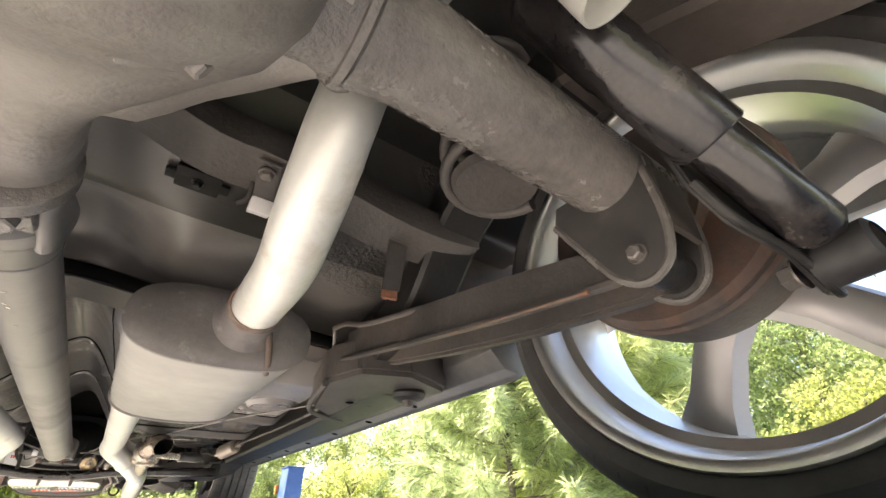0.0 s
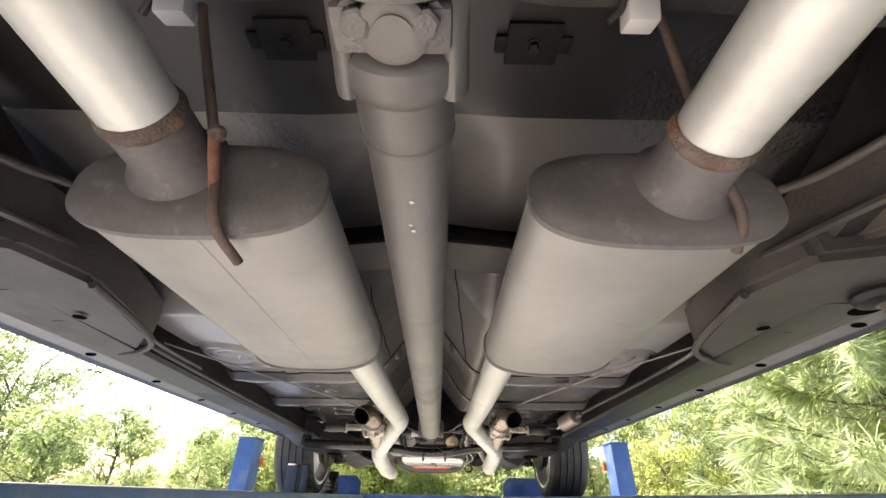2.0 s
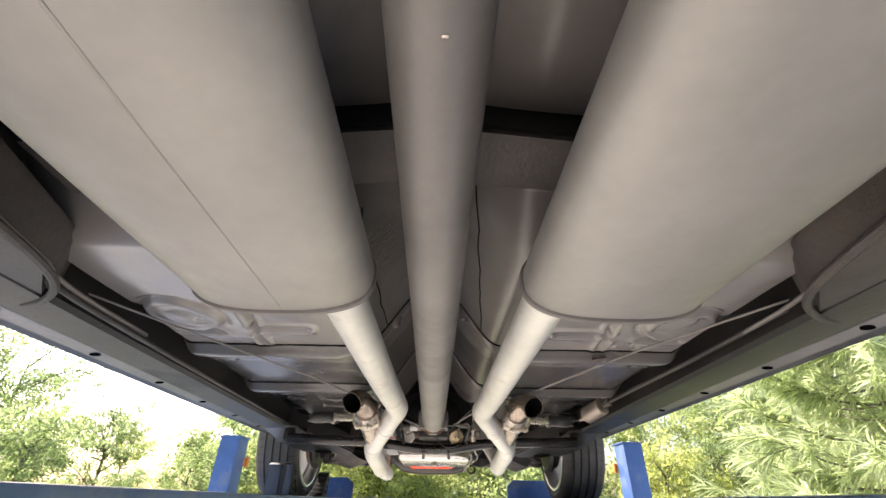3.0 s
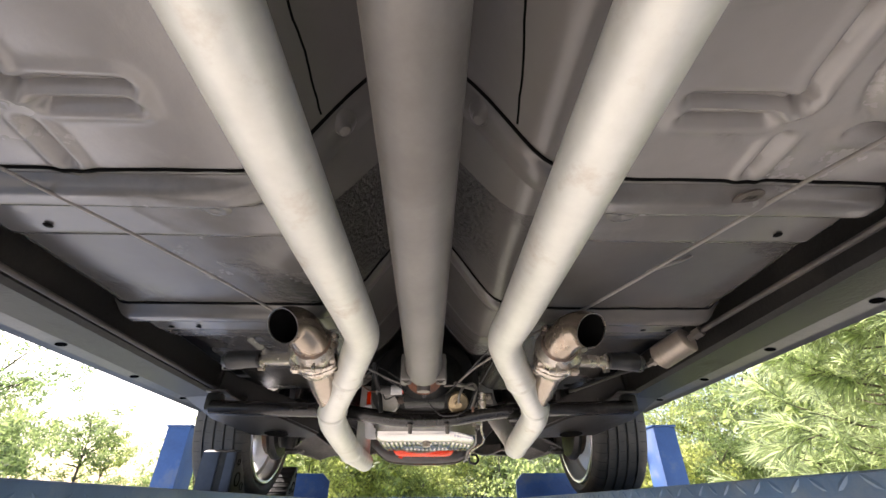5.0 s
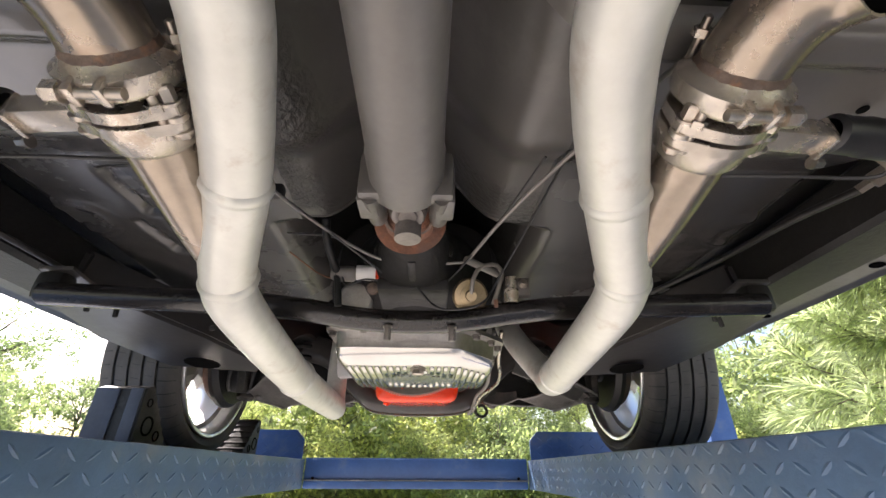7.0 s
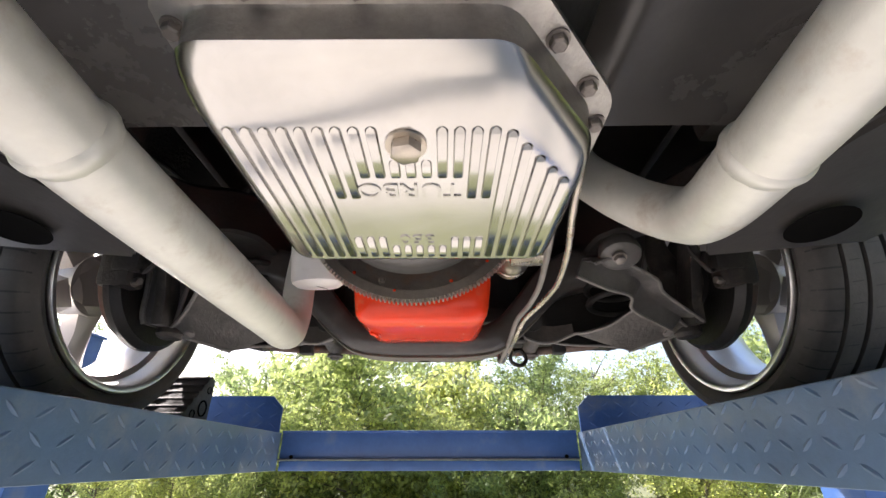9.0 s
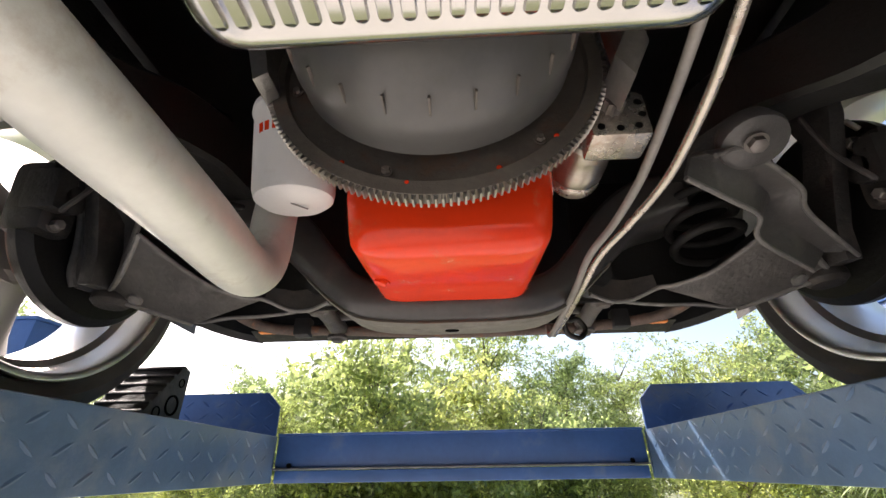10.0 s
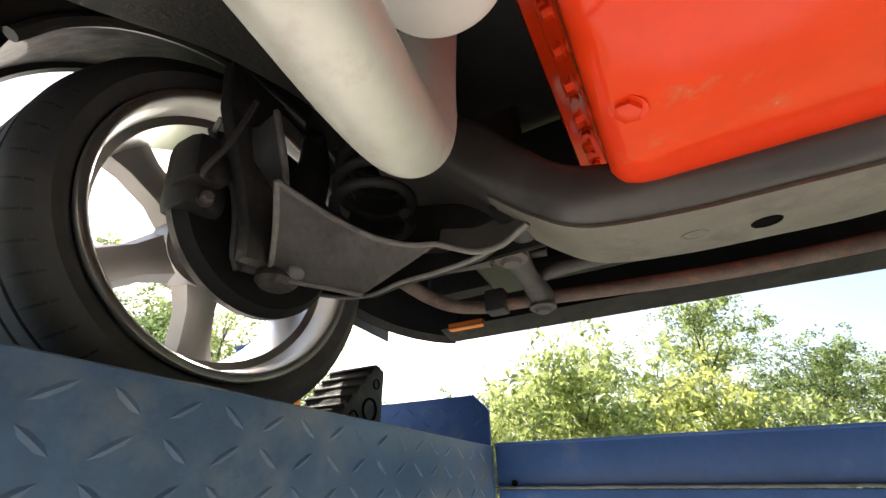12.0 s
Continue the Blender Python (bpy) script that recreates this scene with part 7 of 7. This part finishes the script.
    part("hub_carrier", lathe([(-0.045, 0.0), (-0.045, 0.03), (-0.02, 0.045), (0.03, 0.055), (0.12, 0.05)], o, (sx, 0, 0), seg=28), M["cast"], fb)
    part("knuckle", tube([(sx * 0.585, 3.095, 1.875), (sx * 0.582, 3.10, 1.94), (sx * 0.588, FRONT_Y, 2.0), (sx * 0.575, 3.11, 2.07), (sx * 0.575, 3.1, 2.13)], [0.024, 0.026, 0.04, 0.028, 0.02], seg=16), M["cast"], fb)
    part("caliper", box((sx * 0.655, FRONT_Y - 0.13, 1.985), (0.07, 0.062, 0.12), 0.018, Euler((0.15, 0, 0))), M["cast"], fb, "rough cast caliper")
    part("caliper_bridge", box((sx * 0.63, FRONT_Y - 0.15, 1.99), (0.06, 0.034, 0.07), 0.01, Euler((0.15, 0, 0))), M["cast"], fb)
    part("piston_housing", lathe([(0, 0.0), (0, 0.018), (0.004, 0.024), (0.03, 0.026)], (sx * 0.6, FRONT_Y - 0.132, 1.985), (sx, 0, 0), seg=24), M["cast"], fb)
    for dz in (-0.045, 0.05):
        part("caliper_bolt", bolt((sx * 0.622, FRONT_Y - 0.128, 1.985 + dz), (-sx, -0.2, 0), 0.008, 0.014), M["bolt"], fb)
    part("bleed_screw", lathe([(0, 0.004), (0.022, 0.004), (0.024, 0.002)], (sx * 0.615, FRONT_Y - 0.15, 2.045), (-sx, -0.3, 0.6), seg=10), M["steel"], fb)
    part("brake_pipe", tube([(sx * 0.605, FRONT_Y - 0.14, 1.96), (sx * 0.58, FRONT_Y - 0.16, 1.95), (sx * 0.56, FRONT_Y - 0.15, 2.0), (sx * 0.55, FRONT_Y - 0.14, 2.08)], 0.004, seg=8), M["frame_dusty"], fb)
    part("steering_arm", tube([(sx * 0.59, 3.1, 1.93), (sx * 0.58, 3.2, 1.925), (sx * 0.56, 3.27, 1.93)], [0.018, 0.014, 0.014], seg=14), M["cast"], fb)
    tr = thing("tie_rod", (sx * 0.45, 3.28, 1.93), "dark steering tie rod with a clamped sleeve", "tie rod", "tie rods")
    part("rod", tube([(sx * 0.56, 3.27, 1.935), (sx * 0.25, 3.32, 1.93)], 0.010, seg=14), M["frame"], tr)
    part("sleeve", tube([(sx * 0.47, 3.285, 1.9335), (sx * 0.34, 3.305, 1.9315)], 0.015, seg=16), M["frame_dusty"], tr)
sb = thing("anti_roll_bar", (0, 3.44, 1.9), "dark reddish steel anti-roll bar across the front of the frame", "anti-roll bar")
part("bar", tube([(-0.5, 3.2, 1.915), (-0.47, 3.35, 1.9), (-0.42, 3.43, 1.905), (-0.30, 3.455, 1.908), (0, 3.46, 1.895), (0.28, 3.455, 1.9), (0.42, 3.43, 1.905), (0.47, 3.35, 1.9), (0.5, 3.2, 1.915)], 0.0125, seg=16), M["rust_dark"], sb)
for sx in (-1, 1):
    part("clamp", box((sx * 0.385, 3.44, 1.912), (0.04, 0.036, 0.045), 0.006), M["rubber_soft"], sb)
ct = thing("steering_linkage", (0, 3.4, 1.93), "dark steering centre link with idler and pitman arms", "steering linkage")
part("centre_link", tube([(-0.3, 3.40, 1.925), (-0.2, 3.36, 1.915), (0.2, 3.36, 1.915), (0.3, 3.40, 1.925)], 0.012, seg=14), M["frame_dusty"], ct)
for sx in (-1, 1):
    part("drop_arm", tube([(sx * 0.285, 3.245, 1.905), (sx * 0.292, 3.34, 1.905), (sx * 0.297, 3.438, 1.908)], [0.022, 0.017, 0.022], seg=16), M["frame_dusty"], ct)
    for yy in (3.241, 3.438):
        part("pivot_cap", lathe([(0, 0.024), (0.006, 0.024), (0.008, 0.016), (0.014, 0.012), (0.014, 0)], (sx * (0.284 if yy < 3.3 else 0.297), yy, 1.888), (0, 0, -1), seg=24), M["frame_dusty"], ct)
    part("end_housing", lathe([(0, 0.03), (0.07, 0.035), (0.09, 0.03), (0.09, 0)], (sx * 0.285, 3.26, 1.915), (0, 0.1, 1), seg=24), M["cast"], ct)
for sx in (-1, 1):
    ms = thing("side_marker", (sx * 0.62, 3.8, 2.01), "orange side marker lens at the front valance", "marker lamp", "side markers")
    part("lens", box((sx * 0.62, 3.8, 2.02), (0.11, 0.03, 0.02), 0.004), M["orange"], ms)

# ---- trees ----
def leaf_mat(name, base, vary, trans=0.35):
    m = bpy.data.materials.new(name)
    m.use_nodes = True
    n, l = m.node_tree.nodes, m.node_tree.links
    b = n["Principled BSDF"]
    g = n.new("ShaderNodeNewGeometry")
    r = n.new("ShaderNodeValToRGB")
    r.color_ramp.elements[0].color = (*[c * (1 - vary) for c in base], 1)
    r.color_ramp.elements[1].color = (base[0] * (1 + vary), base[1] * (1 + vary * 0.8), base[2] * (1 + vary * 0.3), 1)
    l.new(g.outputs["Random Per Island"], r.inputs["Fac"])
    o = n.new("ShaderNodeObjectInfo")
    r2 = n.new("ShaderNodeValToRGB")
    r2.color_ramp.elements[0].color, r2.color_ramp.elements[1].color = (0.62, 0.74, 0.82, 1), (1.2, 1.15, 1.0, 1)
    l.new(o.outputs["Random"], r2.inputs["Fac"])
    x = n.new("ShaderNodeMix")
    x.data_type, x.blend_type = "RGBA", "MULTIPLY"
    x.inputs[0].default_value = 1.0
    cols = [i for i in x.inputs if i.type == "RGBA"]
    l.new(r.outputs["Color"], cols[0])
    l.new(r2.outputs["Color"], cols[1])
    out = [q for q in x.outputs if q.type == "RGBA"][0]
    l.new(out, b.inputs["Base Color"])
    b.inputs["Roughness"].default_value = 0.55
    t = n.new("ShaderNodeBsdfTranslucent")
    br = n.new("ShaderNodeMix")
    br.data_type, br.blend_type = "RGBA", "MULTIPLY"
    br.inputs[0].default_value = 1.0
    bc = [i for i in br.inputs if i.type == "RGBA"]
    l.new(out, bc[0])
    bc[1].default_value = (2.9, 2.95, 2.6, 1)
    l.new([q for q in br.outputs if q.type == "RGBA"][0], t.inputs["Color"])
    ms = n.new("ShaderNodeMixShader")
    ms.inputs[0].default_value = trans
    l.new(b.outputs[0], ms.inputs[1])
    l.new(t.outputs[0], ms.inputs[2])
    l.new(ms.outputs[0], n["Material Output"].inputs["Surface"])
    return m


M["leaf"] = leaf_mat("broad_leaves", (0.16, 0.202, 0.104), 0.55, 0.55)
M["leaf_yellow"] = leaf_mat("yellow_green_leaves", (0.215, 0.248, 0.118), 0.5, 0.55)
M["needle"] = leaf_mat("pine_needles", (0.25, 0.285, 0.19), 0.4, 0.6)
M["bark"] = mat("bark", (0.16, 0.13, 0.1), 0.9, 0, 0.4, 9, 0.9, 30)


def leaf_cloud(rng, centres, per, spread, size):
    """Small pointed leaves scattered in clumps round the twig ends."""
    V, F = [], []
    for c in centres:
        for _ in range(per):
            p = np.array(c) + rng.normal(0, spread, 3) * (1, 1, 0.75)
            a = rng.normal(0, 1, 3)
            a /= np.linalg.norm(a)
            b = np.cross(a, rng.normal(0, 1, 3))
            b /= np.linalg.norm(b)
            s = size * rng.uniform(0.6, 1.3)
            k = len(V)
            V += [p - a * s, p + b * s * 0.45, p + a * s, p - b * s * 0.45]
            F.append((k, k + 1, k + 2, k + 3))
    return V, F


def mesh_of(name, V, F, material):
    me = bpy.data.meshes.new(name)
    me.from_pydata([tuple(v) for v in V], [], F)
    me.materials.append(material)
    return me


def broad_tree(seed, height, radius, material, n_clump=170, per=34, size=0.06):
    """A tapered leaning trunk, forked limbs and a ragged crown of leaf clumps, standing at the origin."""
    rng = np.random.default_rng(seed)
    bm = bmesh.new()
    lean = rng.normal(0, 0.05, 2)
    top = (lean[0] * height, lean[1] * height, height * 0.8)
    add_tube(bm, [(0, 0, -0.1), (lean[0] * height * 0.3, lean[1] * height * 0.3, height * 0.35), top], [0.03 * height / 2 + 0.02, 0.02 * height / 2, 0.01], seg=9, n=5)
    centres = []
    for k in range(26):
        f = rng.uniform(0.08, 0.95)
        a = rng.uniform(0, 2 * math.pi)
        rr = radius * (0.35 + 0.75 * math.sin(math.pi * min(1, f * 0.92 + 0.08)) ** 0.7) * rng.uniform(0.65, 1.2)
        base = np.array((lean[0] * height * f * 0.8, lean[1] * height * f * 0.8, height * f * 0.8))
        tip = base + np.array((rr * math.cos(a), rr * math.sin(a), height * rng.uniform(0.06, 0.2)))
        mid = (base + tip) / 2 + np.array((0, 0, 0.06 * height * rng.uniform(-0.5, 1)))
        add_tube(bm, [base, mid, tip], [0.012 * height / 2, 0.007, 0.003], seg=6, n=3)
        for q in range(n_clump // 14):
            t = rng.uniform(0.2, 1.1)
            c = base + (tip - base) * t + rng.normal(0, radius * 0.14, 3) * (1, 1, 1.25)
            centres.append(c)
    V, F = leaf_cloud(rng, centres, per, radius * 0.07, size)
    tr = thing("tree", (0, 0, 0), "broad-leaved tree with a loose sunlit green crown", "tree", "trees behind the lift")
    part("trunk", bm, M["bark"], tr)
    ob = new("crown", mesh_of("crown", V, F, material))
    ob.parent = tr
    return tr


def pine_tree(seed, height):
    """A young long-needled pine: whorled branches carrying brushes of needles."""
    rng = np.random.default_rng(seed)
    bm = bmesh.new()
    add_tube(bm, [(0, 0, -0.1), (0.05, 0, height * 0.5), (0.0, 0.05, height)], [0.09, 0.06, 0.012], seg=10, n=6)
    V, F = [], []
    for k in range(86):
        f = 0.1 + 0.88 * k / 86
        a = k * 2.4 + rng.normal(0, 0.25)
        ln = (1 - f) * 2.3 + 0.5
        base = np.array((0.05 * math.sin(math.pi * f), 0, height * f))
        tip = base + np.array((math.cos(a) * ln, math.sin(a) * ln, 0.25 * ln + rng.normal(0, 0.12)))
        mid = (base + tip) / 2 - np.array((0, 0, 0.1 * ln))
        add_tube(bm, [base, mid, tip], [0.018, 0.012, 0.006], seg=6, n=3)
        tips = [(tip, tip - mid)]
        for q in range(15):
            t = rng.uniform(0.3, 1.0)
            p = base + (tip - base) * t - np.array((0, 0, 0.2 * ln * t * (1 - t)))
            dr = np.array((math.cos(a + rng.normal(0, 0.9)), math.sin(a + rng.normal(0, 0.9)), rng.uniform(-0.35, 0.5)))
            e = p + dr * rng.uniform(0.2, 0.55)
            if q % 2:
                add_tube(bm, [p, e], [0.006, 0.004], seg=5, curved=False)
            tips.append((e, dr))
        for e, dr in tips:
            dr = dr / np.linalg.norm(dr)
            for j in range(44):
                back = rng.uniform(0, 0.3)
                o = e - dr * back
                v = dr * rng.uniform(0.5, 1.2) + rng.normal(0, 0.4, 3)
                v /= np.linalg.norm(v)
                w = np.cross(v, rng.normal(0, 1, 3))
                w = w / np.linalg.norm(w) * 0.0065
                ln2 = rng.uniform(0.22, 0.36)
                droop = np.array((0, 0, 0.07))
                m1 = o + v * ln2 * 0.55 - droop * 0.25
                kk = len(V)
                V += [o - w * 0.6, o + w * 0.6, m1 + w, m1 - w, o + v * ln2 - droop]
                F += [(kk, kk + 1, kk + 2, kk + 3), (kk + 3, kk + 2, kk + 4)]
    tr = thing("pine_tree", (0, 0, 0), "young pine with long drooping yellow-green needles", "pine tree", "pines beside the lift")
    part("trunk", bm, M["bark"], tr)
    ob = new("needles", mesh_of("needles", V, F, M["needle"]))
    ob.parent = tr
    return tr


rng = np.random.default_rng(5)
kinds = [broad_tree(11, 6.2, 1.7, M["leaf"], 200), broad_tree(12, 7.4, 2.0, M["leaf"], 230), broad_tree(13, 5.0, 1.8, M["leaf_yellow"], 200), broad_tree(14, 3.2, 1.6, M["leaf_yellow"], 170), broad_tree(15, 6.8, 1.6, M["leaf"], 200)]
SKY_AZ = (-90, -60, -51, -46, -42, -37, -35, -31, -28, -25.5, -21.3, -18, -15, -11.7, -4.5, 0.7, 4.8, 6.8, 13, 16, 21.5, 24, 31, 37, 45, 51, 60, 90)
SKY_EL = (22, 20, 17, 13.5, 9.5, 7.8, 8.8, 8.2, 9.2, 11.5, 15, 12.4, 11.6, 14.5, 14.5, 17, 15.6, 18.3, 17.7, 12, 14.5, 11.5, 13.5, 15, 15, 16.5, 19, 22)
spots = []
for row, (dist, n, jitter) in enumerate(((12.5, 30, 0.7), (15.5, 24, 1.0), (19.0, 22, 1.3), (24, 21, 2.0))):
    for k in range(n):
        a = radians(-97 + 194 * (k + 0.5 + rng.uniform(-0.3, 0.3)) / n)
        dd = dist + rng.normal(0, jitter)
        spots.append((dd * math.sin(a), 2.0 + dd * math.cos(a), row))
used = set()
for i, (x, y, row) in enumerate(spots):
    kind = int(rng.choice([3, 3, 0, 2] if row == 0 else [3, 2, 0, 4] if row == 1 else [0, 1, 2, 4, 0] if row == 2 else [1, 4, 0]))
    az = math.degrees(math.atan2(x, y - 2.0))
    # the crowns keep under a skyline that dips and rises round the lift
    crest = 1.65 + math.hypot(x, y - 2.0) * math.tan(radians(float(np.interp(az, SKY_AZ, SKY_EL))))
    top = (6.2, 7.4, 5.0, 3.2, 6.8)[kind] * 0.9
    share = rng.uniform(0.4, 0.72) if row == 0 else rng.uniform(0.55, 0.95) if row == 1 else rng.uniform(0.74, 1.14)
    s = crest * share / top
    m = Matrix.Translation((x, y, 0)) @ Matrix.Rotation(rng.uniform(0, 6.28), 4, "Z") @ Matrix.Scale(s, 4)
    if kind not in used:
        kinds[kind].matrix_basis = m
        used.add(kind)
    else:
        t = kinds[kind]
        keep = t.scale.copy()
        t.scale = (1, 1, 1)
        copy_thing(t, m)
        t.scale = keep
for k in range(5):
    if k not in used:
        kinds[k].matrix_basis = Matrix.Translation((-9 + 4 * k, 20, 0))
pine = pine_tree(21, 5.2)
pine.matrix_basis = Matrix.Translation((5.6, 5.6, -0.5))
copy_thing(pine, Matrix.Translation((7.4, 4.6, 0)) @ Matrix.Rotation(2.1, 4, "Z"))
